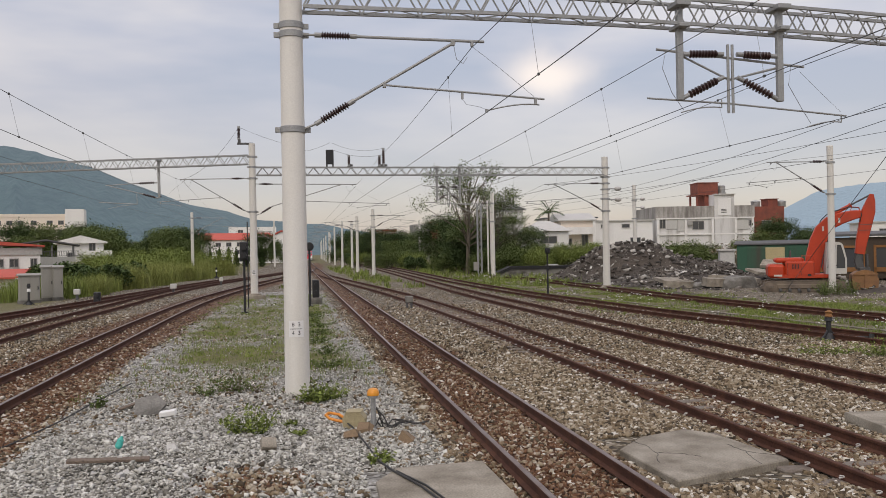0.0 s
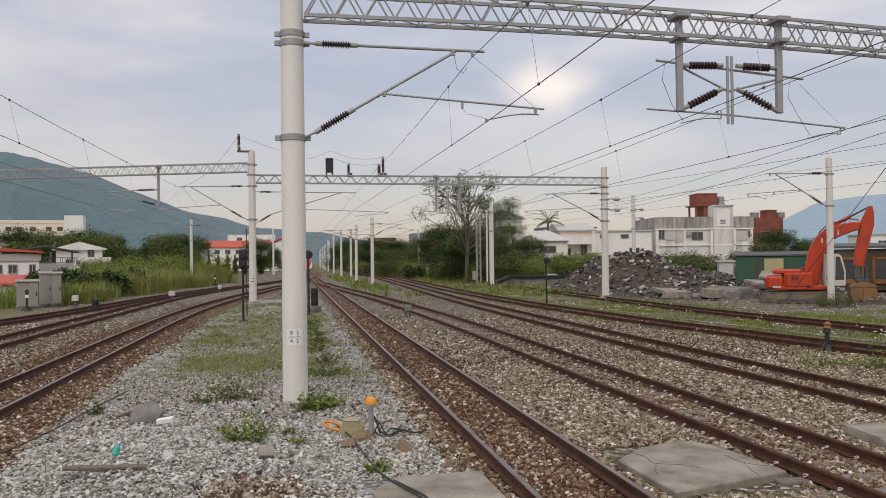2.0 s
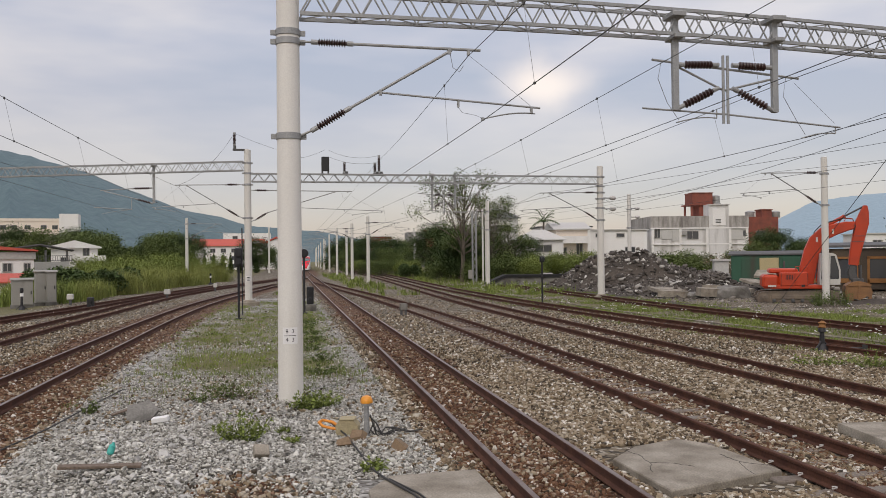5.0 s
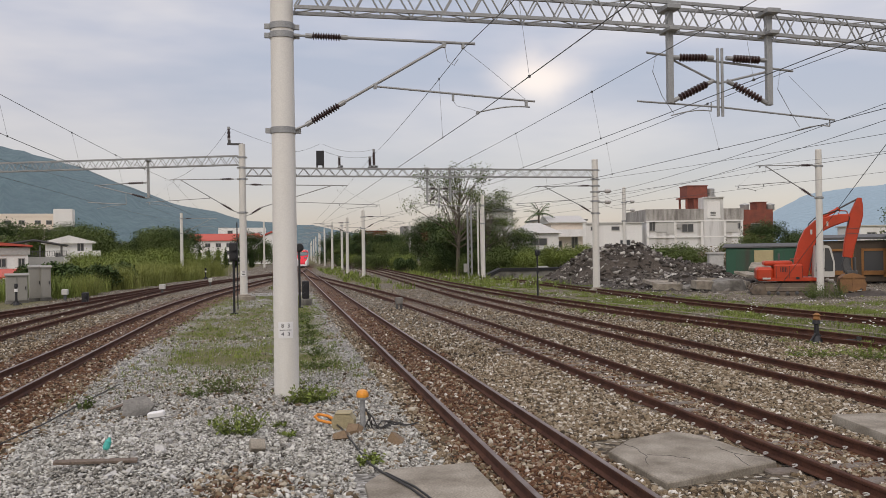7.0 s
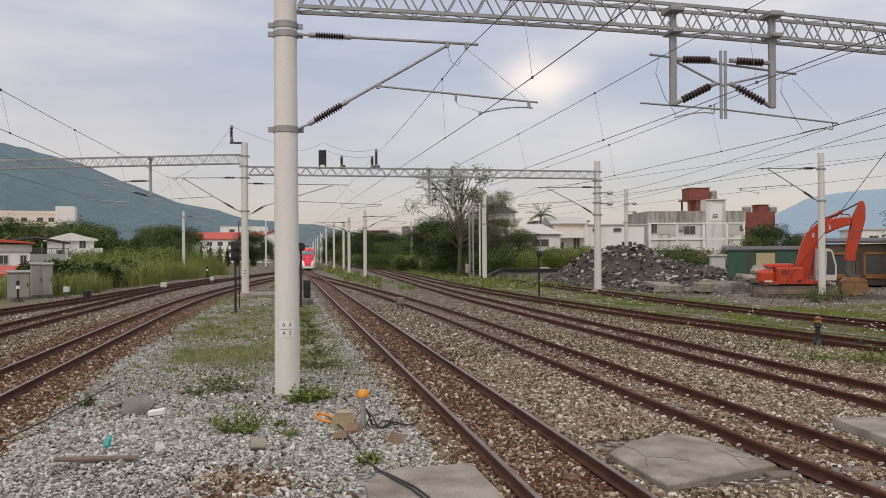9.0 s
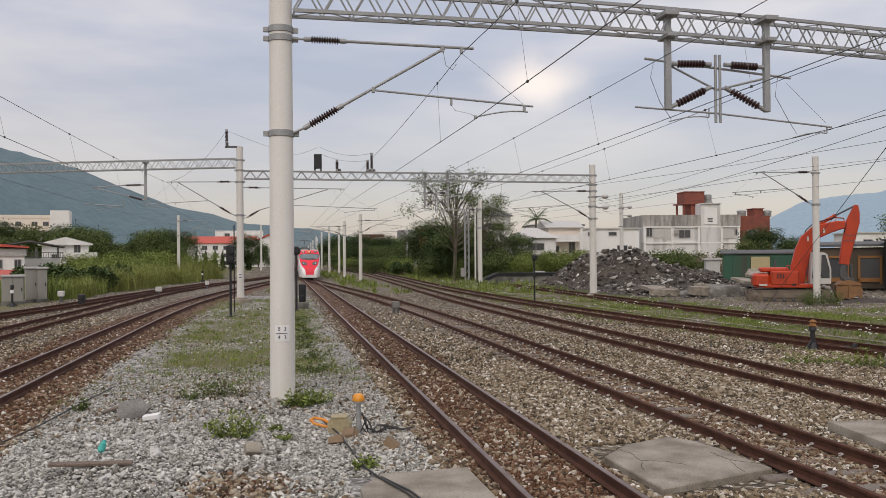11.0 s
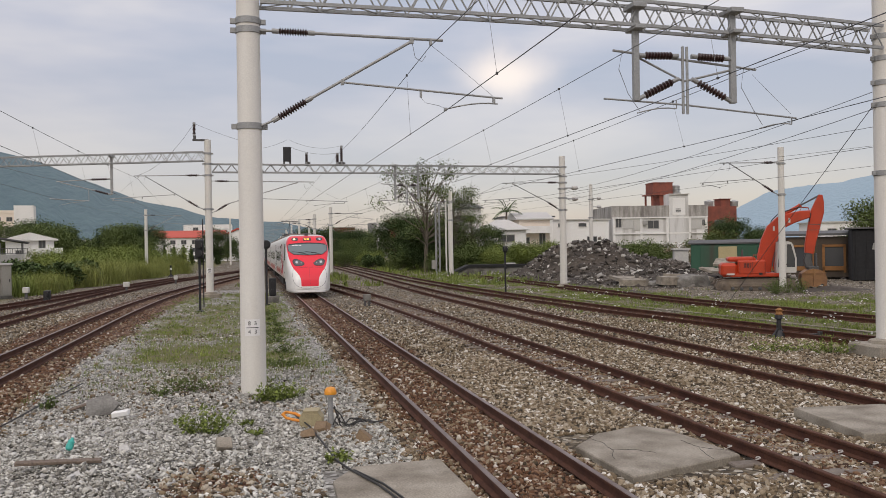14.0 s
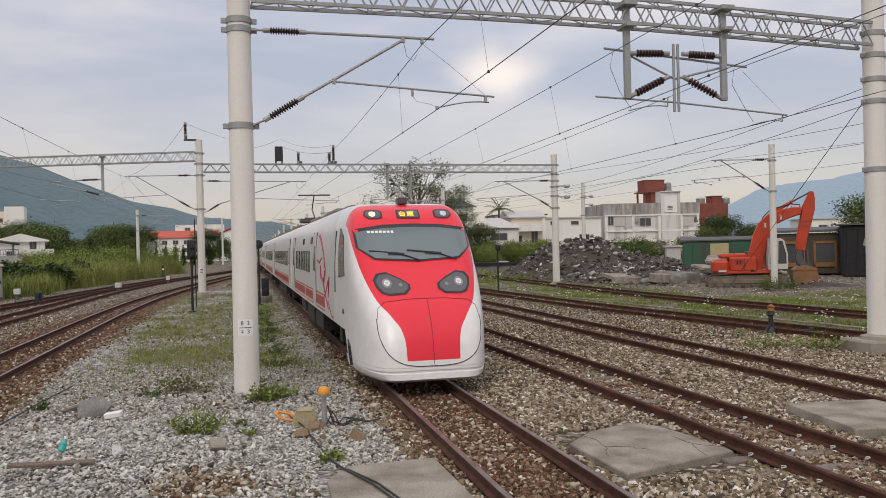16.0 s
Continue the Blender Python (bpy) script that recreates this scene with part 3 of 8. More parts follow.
def lattice(p0, p1, high=0.5, deep=0.42, panel=0.58, fine=True, camber=0.0, label="galvanised steel lattice portal beam"):
    """A box truss from p0 to p1, both on its lower centre line."""
    p0, p1 = Vector(p0), Vector(p1)
    d = p1 - p0
    ln = d.length
    b = thing("portal_beam", label, "lattice beam", tuple(p0), math.degrees(math.atan2(d.y, d.x)), group="portal beams")
    drop = d.z
    for yy in (-deep / 2, deep / 2):
        for zz in (0, high):
            s = Shape()
            s.prism([(yy - 0.03, zz - 0.03), (yy + 0.03, zz - 0.03), (yy + 0.03, zz - 0.018), (yy - 0.018, zz - 0.018), (yy - 0.018, zz + 0.035), (yy - 0.03, zz + 0.035)], 0, ln, "yz")
            rows = [0.0] + [ln * i / 8 for i in range(1, 9)] if camber else [0.0, ln]
            sec = [(c, e) for a, c, e in s.v[:6]]
            vs = [(a, c, e + drop * a / ln + camber * math.sin(math.pi * a / ln)) for a in rows for c, e in sec]
            s = Shape()._add(vs, [(k * 6 + i, k * 6 + (i + 1) % 6, k * 6 + 6 + (i + 1) % 6, k * 6 + 6 + i) for k in range(len(rows) - 1) for i in range(6)])
            part("chord", s, M["galv"], b)
    n = max(2, round(ln / panel))
    step = ln / n
    if fine:
        def brace(u, w):
            return Shape().tube((0, 0, 0), (u, 0, w), 0.017, n=5).mesh("brace", [M["galv"]])
        up, dn = brace(step / 2, high), brace(step / 2, -high)
        fl = Shape().tube((0, 0, 0), (step, deep, 0), 0.013, n=5).mesh("brace", [M["galv"]])
        fr = Shape().tube((0, deep, 0), (step, 0, 0), 0.013, n=5).mesh("brace", [M["galv"]])
        for i in range(n):
            a = i * step
            dz = drop * a / ln + camber * math.sin(math.pi * (a + step / 2) / ln)
            for yy in (-deep / 2, deep / 2):
                for me, o, z in ((up, 0, 0), (dn, step / 2, high)):
                    ob = new("brace", me)
                    ob.parent = b
                    ob.matrix_basis = pose(a + o, yy, z + dz)
            for z in (0, high):
                ob = new("brace", fl if (i + (z > 0)) % 2 else fr)
                ob.parent = b
                ob.matrix_basis = pose(a, -deep / 2, z + dz)
    else:
        s = Shape()
        for i in range(n):
            a = i * step
            dz = drop * a / ln
            for yy in (-deep / 2, deep / 2):
                s.tube((a, yy, dz), (a + step / 2, yy, high + dz), 0.02, n=4, cap=False).tube((a + step / 2, yy, high + dz), (a + step, yy, dz), 0.02, n=4, cap=False)
            s.tube((a, -deep / 2, dz), (a + step, deep / 2, dz), 0.015, n=4, cap=False)
        tagged(part("lacing", s, M["galv"], b), kind="stuff")
    return b


def drop_bracket(x, y, half=1.12, top=7.5, bot=5.45, mid_top=6.62, mid_bot=5.2, left=1.6, right=1.72):
    """Two square drop posts under a beam with an insulated cross frame for two tracks."""
    c = thing("drop_bracket", "steel drop posts with insulated twin registration frame", "drop bracket", (x, y, 0), group="drop brackets")
    for u in (-half, half):
        s = Shape().box(u, 0.0, (top + bot) / 2, 0.13, 0.11, top - bot, bevel=0.01).box(u, 0, top - 0.1, 0.3, 0.5, 0.1, bevel=0.01).box(u, 0, bot + 1.5, 0.22, 0.5, 0.08, bevel=0.01)
        part("drop_post", s, M["galv"], c)
    zc, zl = 6.4, 5.62
    for s in (-1, 1):
        insulator("insulator", (s * (half - 0.12), 0, zc), (s * 0.2, 0, zc + 0.02), c, big=0.085, ribs=9)
        insulator("insulator", (s * (half - 0.1), 0, bot + 0.07), (s * 0.2, 0, 5.92), c, big=0.085, ribs=9)
    s = Shape()
    for u in (-0.05, 0.05):
        s.tube((u, 0, mid_bot), (u, 0, mid_top), 0.03, n=10)
    part("centre_post", s, M["galv"], c)
    part("top_bar", Shape().tube((-left, 0.06, zc + 0.1), (right, 0.06, zc - 0.2), 0.026, n=8), M["galv"], c)
    part("brace_tube", Shape().tube((-left + 0.5, 0.06, zc), (0, 0.06, 5.9), 0.024, n=8).tube((right - 0.5, 0.06, zc - 0.2), (0, 0.06, 5.9), 0.024, n=8), M["galv"], c)
    for s, ln in ((-1, left + 0.23), (1, right + 0.95)):
        ze = 5.49 if s < 0 else 5.17
        part("registration_arm", Shape().tube((0, 0.03, 5.4), (s * ln, 0.03, ze), 0.02, n=8), M["galv"], c)
        if s < 0:
            a = [(-ln + 0.75 + 0.9 * i / 5, 0.05, ze - 0.28 + 0.12 * math.sin(i / 5 * 2)) for i in range(6)]
        else:
            a = [(ln - 0.9 + 0.8 * i / 5, 0.05, ze - 0.24 + 0.12 * math.sin(i / 5 * 2)) for i in range(6)]
        part("steady_arm", Shape().cable(a, 0.014, 6).tube(a[-1], (a[-1][0], 0.05, ze), 0.014), M["galv"], c)
    part("jumper_wire", Shape().cable([(-left + 0.2, 0.06, 6.45), (-left + 0.1, 0, 6.1), (-left + 0.3, 0, 5.6), (-left + 0.55, 0, 5.25)], 0.007, 4), M["thin_wire"], c)
    part("jumper_wire", Shape().cable([(right - 0.3, 0.06, 6.2), (right - 0.4, 0, 5.8), (right - 0.1, 0, 5.3), (right + 0.1, 0, 5.0)], 0.007, 4), M["thin_wire"], c)
    part("jumper_wire", Shape().cable([(right - 0.1, 0.06, 6.1), (right + 0.4, 0, 5.6), (right + 0.8, 0, 5.25)], 0.004, 4), M["thin_wire"], c)
    return c


def single_bracket(x, y, top):
    """One drop post under a beam that carries an insulated arm to its left."""
    c = thing("drop_bracket", "single steel drop post with an insulated arm", "drop bracket", (x, y, 0), group="drop brackets")
    part("drop_post", Shape().box(0.51, 0, (top + 5.96) / 2, 0.15, 0.12, top - 5.96, bevel=0.01).box(0.51, 0, top - 0.1, 0.3, 0.5, 0.1, bevel=0.01), M["galv"], c)
    insulator("insulator", (0.36, 0, 6.88), (-0.74, 0, 6.84), c, big=0.085, ribs=8)
    insulator("insulator", (0.4, 0, 5.96), (-0.52, 0, 6.22), c, big=0.085, ribs=8)
    part("top_bar", Shape().tube((-0.74, 0, 6.84), (-2.54, 0, 6.71), 0.028, n=8), M["galv"], c)
    part("brace_tube", Shape().tube((-0.52, 0, 6.22), (-2.31, 0, 6.67), 0.028, n=8), M["galv"], c)
    part("registration_arm", Shape().tube((-2.91, 0, 5.72), (-0.76, 0, 5.59), 0.026, n=8).tube((-0.76, 0, 5.59), (-0.78, 0, 6.21), 0.02, n=8), M["galv"], c)
    part("steady_arm", Shape().cable([(-0.98, 0, 5.56), (-1.66, 0, 5.49), (-2.41, 0, 5.34)], 0.014, 6), M["galv"], c)
    return c


# near portal
mast(0.03, 16.07, 9.2, 0.232, 0.205, None, (6.72, 6.55, 4.77), "mast", "thick white concrete mast with steel bands and number plate", (1.06, -2.0, ("83", "43")))
mast(14.15, 16.5, 9.2, 0.25, 0.225, "block", (7.1, 6.6, 6.05, 5.55, 4.0), "mast", "white concrete mast with many steel bands on a block", (1.28, 30.0, None), ground_z=-0.1)
lattice((0.25, 16.09, 7.05), (13.95, 16.5, 6.80), 0.5, 0.42, 0.58, camber=0.1)
cantilever(0.03, 16.0, 1, 0.23, 3.69)
drop_bracket(9.0, 16.2)

# far portal
mast(-2.31, 50.9, 9.0, 0.22, 0.19, "block", (8.2, 7.6, 6.93, 4.96), label="white concrete catenary mast with surge arrester on top", plate=(1.4, 0, None))
mast(19.8, 51.6, 8.3, 0.23, 0.2, "flange", (7.6, 7.0, 6.59, 6.2, 5.6, 4.82))
lattice((-2.1, 51.1, 7.13), (19.6, 51.5, 7.13), 0.47, 0.42, 0.75, False)
lattice((-2.5, 51.0, 7.78), (-26, 58.8, 7.78), 0.53, 0.42, 0.75, False)
mast(-26.2, 58.9, 9.0, 0.22, 0.19)
cantilever(-2.31, 50.8, 1, 0.2, 4.9 + 1.2, zt=6.6, zl=4.75, ribs=8)
cantilever(-2.4, 50.8, -1, 0.2, 4.0, zt=6.93, zl=4.96, ribs=8)
cantilever(19.8, 51.4, -1, 0.2, 4.1, zt=6.59, zl=4.82, ribs=8)
drop_bracket(9.5, 51.3, half=0.72, top=7.7, bot=5.55)
single_bracket(-8.4, 52.9, 8.3)

# the other masts: x, y, top, side of the arm, reach
for x, y, top, side, reach in ((28.4, 40.9, 7.7, -1, 3.7), (31.0, 73.5, 8.2, 0, 0), (-11.6, 102, 7.5, 1, 4), (-3.6, 165, 8.8, -1, 4),
                               (8.3, 89, 7.0, 1, 3.4), (7.7, 103.6, 6.9, -1, 4), (8.9, 131, 7.2, 1, 3.6), (7.75, 137, 7.6, -1, 4),
                               (18.4, 77, 7.8, -1, 4.4), (21.5, 144.5, 7.8, -1, 4.5), (19.7, 205, 7.6, -1, 4.5), (8.2, 172, 7.6, -1, 4),
                               (8.6, 208, 7.6, -1, 4), (9.6, 225, 7.6, 1, 4), (9.2, 245, 7.6, -1, 4), (10, 285, 7.6, -1, 4), (10.8, 330, 7.6, -1, 4), (12, 380, 7.6, -1, 4), (-1.5, 215, 7.6, 1, 4), (0.5, 262, 7.6, 1, 4), (2.5, 320, 7.6, 1, 4)):
    mast(x, y, top, 0.19, 0.165, "flange", (6.8 if top > 7 else 6.3, 5.1) if y < 150 else ())
    if side:
        cantilever(x, y, side, 0.18, reach, zt=min(top - 0.65, 6.85), zl=5.1, ribs=6)

# lattice pole of four angles beside the grassy bank
lp = thing("lattice_mast", "old grey steel lattice pole beside a thin pole", "mast", (19.0, 85.5, -0.2))
for u in (-0.2, 0.2):
    for v in (-0.2, 0.2):
        part("leg", Shape().box(u, v, 3.7, 0.07, 0.07, 7.4), M["galv"], lp)
for i in range(10):
    part("brace", Shape().tube((-0.2, -0.2, i * 0.74), (0.2, -0.2, i * 0.74 + 0.74), 0.02, n=4).tube((0.2, -0.2, i * 0.74), (-0.2, -0.2, i * 0.74 + 0.74), 0.02, n=4), M["galv"], lp)
part("side_pole", Shape().tube((0.9, 0, 0), (0.9, 0, 7.8), 0.09).tube((1.3, 0.4, 0), (1.3, 0.4, 7.3), 0.07), M["mast_far"], lp)
part("meter_box", Shape().box(-0.5, -0.2, 1.0, 0.4, 0.25, 0.9, bevel=0.02), M["cabinet"], lp)

# arresters and jumpers on top of the far beam
def beam_insulator(x, z0, z1, r, label):
    t = thing("surge_arrester", label, "insulator", (x, 51.3, 0), group="beam insulators")
    insulator("insulator", (0, 0, z0 + 0.12), (0, 0, z1), t, r * 0.6, r, 7)
    part("bracket", Shape().box(0, 0, z0 + 0.03, r * 2.4, 0.2, 0.07).box(0.12, 0, z0 + 0.12, 0.2, 0.12, 0.12), M["steel_dark"], t)


box = thing("isolator_box", "black isolator box standing on the portal beam", "box", (2.25, 51.3, 7.62))
part("body", Shape().box(0, 0, 0.62, 0.46, 0.3, 0.86, bevel=0.02), M["black"], box)
part("foot", Shape().box(-0.18, 0, 0.1, 0.1, 0.2, 0.2).box(0.18, 0, 0.1, 0.1, 0.2, 0.2), M["steel_dark"], box)
for x, z0, z1, r in ((3.4, 7.62, 8.3, 0.1), (5.25, 7.62, 8.3, 0.11), (5.5, 7.62, 8.75, 0.1)):
    beam_insulator(x, z0, z1, r, "dark ribbed surge arrester on the portal beam")
t = thing("surge_arrester", "dark ribbed surge arrester on a mast top bracket", "insulator", (-3.05, 50.9, 0), group="beam insulators")
insulator("insulator", (0, 0, 9.25), (0, 0, 9.95), t, 0.06, 0.1, 7)
part("bracket", Shape().box(0.35, 0, 8.98, 0.9, 0.2, 0.1).box(0.02, 0, 9.12, 0.16, 0.16, 0.22), M["steel_dark"], t)


def line_post(x, y, z):
    t = thing("line_insulator", "pale grey feeder insulator on a mast bracket", "insulator", (x, y, z), group="feeder insulators")
    part("arm", Shape().tube((-0.35, 0, 0), (0.1, 0, 0), 0.04), M["galv"], t)
    part("body", Shape().lathe([(0.07, 0.1), (0.13, 0.16), (0.15, 0.3), (0.13, 0.44), (0.06, 0.52)], (0, 0, 0), (1, 0, 0), 12), M["clip"], t)


for x, y, z in ((20.35, 51.6, 6.25), (20.35, 51.6, 5.55), (31.5, 73.5, 6.9), (31.5, 73.5, 6.1)):
    line_post(x, y, z)


def hang(a, b, sag, n=14):
    a, b = Vector(a), Vector(b)
    return [a.lerp(b, i / n) - Vector((0, 0, 4 * sag * (i / n) * (1 - i / n))) for i in range(n + 1)]


def wire_run(points, sag, r, name="overhead_wire", label="dark overhead wire strung between the masts", mat="wire"):
    s = Shape()
    pts = []
    for a, b in zip(points[:-1], points[1:]):
        pts += hang(a, b, sag)[:-1]
    pts.append(Vector(points[-1]))
    s.cable(pts, r * 0.75, 5)
    return lone(name, s, M[mat], label, "wire", group="overhead wires")


def catenary(mess, cont, sag=0.75, r=0.010):
    """Messenger and contact wire with their droppers."""
    t = thing("catenary_line", "messenger and contact wire joined by thin droppers", "wire", group="overhead wires")
    s, c = Shape(), Shape()
    pm = []
    for (a, b), (e, f) in zip(zip(mess[:-1], mess[1:]), zip(cont[:-1], cont[1:])):
        pm += hang(a, b, sag)[:-1]
        ln = (Vector(b) - Vector(a)).length
        n = max(2, round(ln / 7.0))
        h = hang(a, b, sag, n * 2)
        g = hang(e, f, 0.0, n * 2)
        for i in range(1, n * 2, 2):
            if h[i].y < 75 and abs(h[i].x - g[i].x) < 0.3:
                part("dropper", Shape().tube(h[i], g[i], 0.0035, n=4, cap=False), M["thin_wire"], t)
                part("clip", Shape().box(*h[i], 0.035, 0.05, 0.05), M["steel_dark"], t)
                part("clip", Shape().box(*g[i], 0.03, 0.04, 0.04), M["steel_dark"], t)
    pm.append(Vector(mess[-1]))
    part("messenger_wire", s.cable(pm, r * 0.75, 5), M["wire"], t)
    part("contact_wire", c.cable(cont, r * 0.75, 5), M["wire"], t)


catenary([(5.2, -34, 6.6), (3.47, 16.05, 6.38), (5.45, 51.25, 8.45), (3.5, 103.5, 6.1), (3.6, 137, 6.6), (3.9, 172, 6.6), (4.4, 245, 6.6)],
         [(3.75, -34, 5.2), (3.75, 16.05, 5.13), (3.6, 51.2, 5.45), (3.3, 103.5, 5.1), (3.3, 137, 5.2), (3.9, 172, 5.2), (4.4, 245, 5.2)], 0.12)
catenary([(6.2, -34, 6.6), (7.5, 16.2, 6.38), (7.65, 51.3, 6.5), (4.6, 103.5, 6.2)], [(6.4, -34, 5.2), (7.7, 16.2, 5.2), (8.0, 51.3, 5.2), (4.2, 103.5, 5.1)], 0.12)
catenary([(9.6, -34, 6.6), (10.55, 16.2, 6.18), (11.0, 51.3, 6.2), (11.3, 89, 6.3), (12.3, 131, 6.4), (14, 205, 6.4)], [(9.8, -34, 5.2), (10.9, 16.2, 4.95), (10.8, 51.3, 5.1), (11.0, 89, 5.2), (12.3, 131, 5.2), (14, 205, 5.2)], 0.2)
catenary([(-6.3, -10, 6.3), (-6.2, 50.8, 6.75), (-7.6, 102, 6.5), (-5, 165, 6.6)], [(-6.2, -10, 5.2), (-5.9, 50.8, 5.2), (-6.6, 102, 5.2), (-4, 165, 5.2)], 0.35)
catenary([(-9.8, -2, 6.5), (-9.9, 52.9, 6.6), (-8.2, 102, 6.4)], [(-9.4, -2, 5.2), (-9.5, 52.9, 5.3), (-7.2, 102, 5.2)], 0.6)
catenary([(22, -10, 6.6), (15.6, 51.4, 6.5), (14.3, 77, 6.5), (17, 144, 6.5)], [(21, -10, 5.2), (15.0, 51.4, 5.25), (13.5, 77, 5.2), (15.5, 144, 5.2)], 0.6)
catenary([(30, -10, 6.9), (24.8, 40.9, 6.8), (21, 90, 6.7)], [(29, -10, 5.5), (24.2, 40.9, 5.6), (20, 90, 5.5)], 0.5)
for z0, z1, z2 in ((6.0, 6.1, 6.2), (5.6, 5.5, 5.6)):
    wire_run([(10, -30, z0), (14.3, 16.5, z0), (20.2, 51.6, z1), (31.2, 73.5, z2 + 0.8)], 0.25, 0.011)
wire_run([(14.0, 16.45, 5.75), (17.6, 29.2, -0.15)], 0.0, 0.012, "stay_wire", "straight steel stay wire from mast to ground")
wire_run([(-3.05, 50.9, 9.95), (-0.3, 51, 8.95), (0.9, 51.2, 8.6), (2.25, 51.3, 9.1)], 0.05, 0.01, "jumper_wire", "thin sagging jumper wire over the beam")
wire_run([(2.4, 51.3, 9.1), (5.5, 51.3, 8.8)], 0.3, 0.01, "jumper_wire", "thin sagging jumper wire over the beam")
wire_run([(2.4, 51.3, 8.7), (5.25, 51.3, 8.35)], 0.22, 0.01, "jumper_wire", "thin sagging jumper wire over the beam")
wire_run([(-3.05, 50.9, 9.95), (-6.2, 50.8, 6.9)], 0.5, 0.01, "jumper_wire", "thin sagging jumper wire over the beam")


# ------------------------------------------------------------ the train
def livery(name):
    """Gloss white paint, with the red mask over the cab front."""
    m = material(name, (0.78, 0.77, 0.75), 0.28, vary=0.05, scale=0.8, fine=6, bump=0.0, coat=0.15)
    nt = m.node_tree
    N, L = nt.nodes.new, nt.links.new
    b = nt.nodes["Principled BSDF"]
    src = b.inputs["Base Color"].links[0].from_socket
    tc, sep = N("ShaderNodeTexCoord"), N("ShaderNodeSeparateXYZ")
    L(tc.outputs["Object"], sep.inputs[0])
    half = N("ShaderNodeFloatCurve")
    zn = N("ShaderNodeMath")
    zn.operation = "DIVIDE"
    zn.inputs[1].default_value = 4.0
    L(sep.outputs["Z"], zn.inputs[0])
    L(zn.outputs[0], half.inputs["Value"])
    cv = half.mapping.curves[0]
    pts = [(0.0, 0.385), (0.155, 0.39), (0.24, 0.415), (0.32, 0.55), (0.40, 0.74), (0.50, 0.86), (0.60, 0.93), (0.70, 0.965), (0.80, 0.96), (0.88, 0.93), (1.0, 0.93)]
    cv.points[0].location, cv.points[1].location = pts[0], pts[-1]
    for p in pts[1:-1]:
        cv.points.new(*p)
    half.mapping.update()
    ab = N("ShaderNodeMath")
    ab.operation = "ABSOLUTE"
    L(sep.outputs["X"], ab.inputs[0])
    sc = N("ShaderNodeMath")
    sc.operation = "MULTIPLY"
    sc.inputs[1].default_value = 1.36
    L(half.outputs[0], sc.inputs[0])

    def less(a, v):
        q = N("ShaderNodeMath")
        q.operation = "LESS_THAN"
        L(a, q.inputs[0])
        if isinstance(v, float):
            q.inputs[1].default_value = v
        else:
            L(v, q.inputs[1])
        return q.outputs[0]

    def times(a, c):
        q = N("ShaderNodeMath")
        q.operation = "MULTIPLY"
        L(a, q.inputs[0])
        L(c, q.inputs[1])
        return q.outputs[0]
    inv = N("ShaderNodeMath")
    inv.operation = "SUBTRACT"
    inv.inputs[0].default_value = 1.0
    L(less(sep.outputs["Z"], 0.53), inv.inputs[1])
    f = times(times(less(ab.outputs[0], sc.outputs[0]), less(sep.outputs["Y"], 2.62)), inv.outputs[0])
    mix = N("ShaderNodeMix")
    mix.data_type = "RGBA"
    L(f, mix.inputs["Factor"])
    L(src, mix.inputs["A"])
    mix.inputs["B"].default_value = (0.82, 0.018, 0.04, 1)
    L(mix.outputs["Result"], b.inputs["Base Color"])
    return m


M["cab"] = livery("cab_livery")
M["car_white"] = material("car_white_paint", (0.77, 0.76, 0.74), 0.3, vary=0.06, scale=0.7, fine=5, bump=0.0, coat=0.3)
M["red"] = material("red_paint", (0.52, 0.03, 0.03), 0.3, vary=0.06, bump=0.0, coat=0.3)
M["deep_red"] = material("deep_red_ornament", (0.42, 0.014, 0.035), 0.4, vary=0.1, bump=0.0)
M["tinted"] = glass("dark_tinted_glass", (0.018, 0.02, 0.022), 0.08)
M["screen"] = glass("windscreen_glass", (0.16, 0.205, 0.215), 0.08)
M["rubber"] = material("black_rubber", (0.03, 0.03, 0.032), 0.6, vary=0.2, bump=0.05)
M["lamp_glass"] = glass("lamp_cover", (0.10, 0.105, 0.11), 0.1)
M["reflector"] = material("lamp_reflector", (0.75, 0.75, 0.74), 0.15, 0.9, vary=0.1, bump=0)
M["lamp_bowl"] = material("grey_lamp_bowl", (0.26, 0.26, 0.26), 0.3, 0.5, vary=0.15, bump=0)
M["lit"] = material("lit_headlamp", (0.9, 0.8, 0.55), 0.3, vary=0.05, bump=0, emit=((1.0, 0.66, 0.3), 0.7))
M["led"] = material("orange_led", (0.8, 0.3, 0.02), 0.5, vary=0.05, bump=0, emit=((1.0, 0.42, 0.06), 2.2))
M["roof"] = material("grimy_train_roof", (0.23, 0.19, 0.155), 0.8, vary=0.2, scale=1.0, second=(0.15, 0.115, 0.09), bump=0.1)
M["under"] = material("black_underframe", (0.03, 0.027, 0.025), 0.8, vary=0.3, bump=0.2)

CAR_L = 20.5
PROF = [(0.0, 0.47, 0.72), (0.06, 0.86, 0.9), (0.18, 1.16, 1.02), (0.35, 1.42, 1.12), (0.6, 1.68, 1.21), (0.9, 1.98, 1.29), (1.25, 2.34, 1.35), (1.6, 2.72, 1.39), (1.9, 3.03, 1.405), (2.15, 3.26, 1.415), (2.4, 3.40, 1.42), (2.8, 3.47, 1.425), (3.4, 3.50, 1.425), (4.2, 3.52, 1.425)]


def prof(d, k):
    for a, b in zip(PROF[:-1], PROF[1:]):
        if d <= b[0]:
            s = (d - a[0]) / (b[0] - a[0])
            return a[k] + (b[k] - a[k]) * s
    return PROF[-1][k]


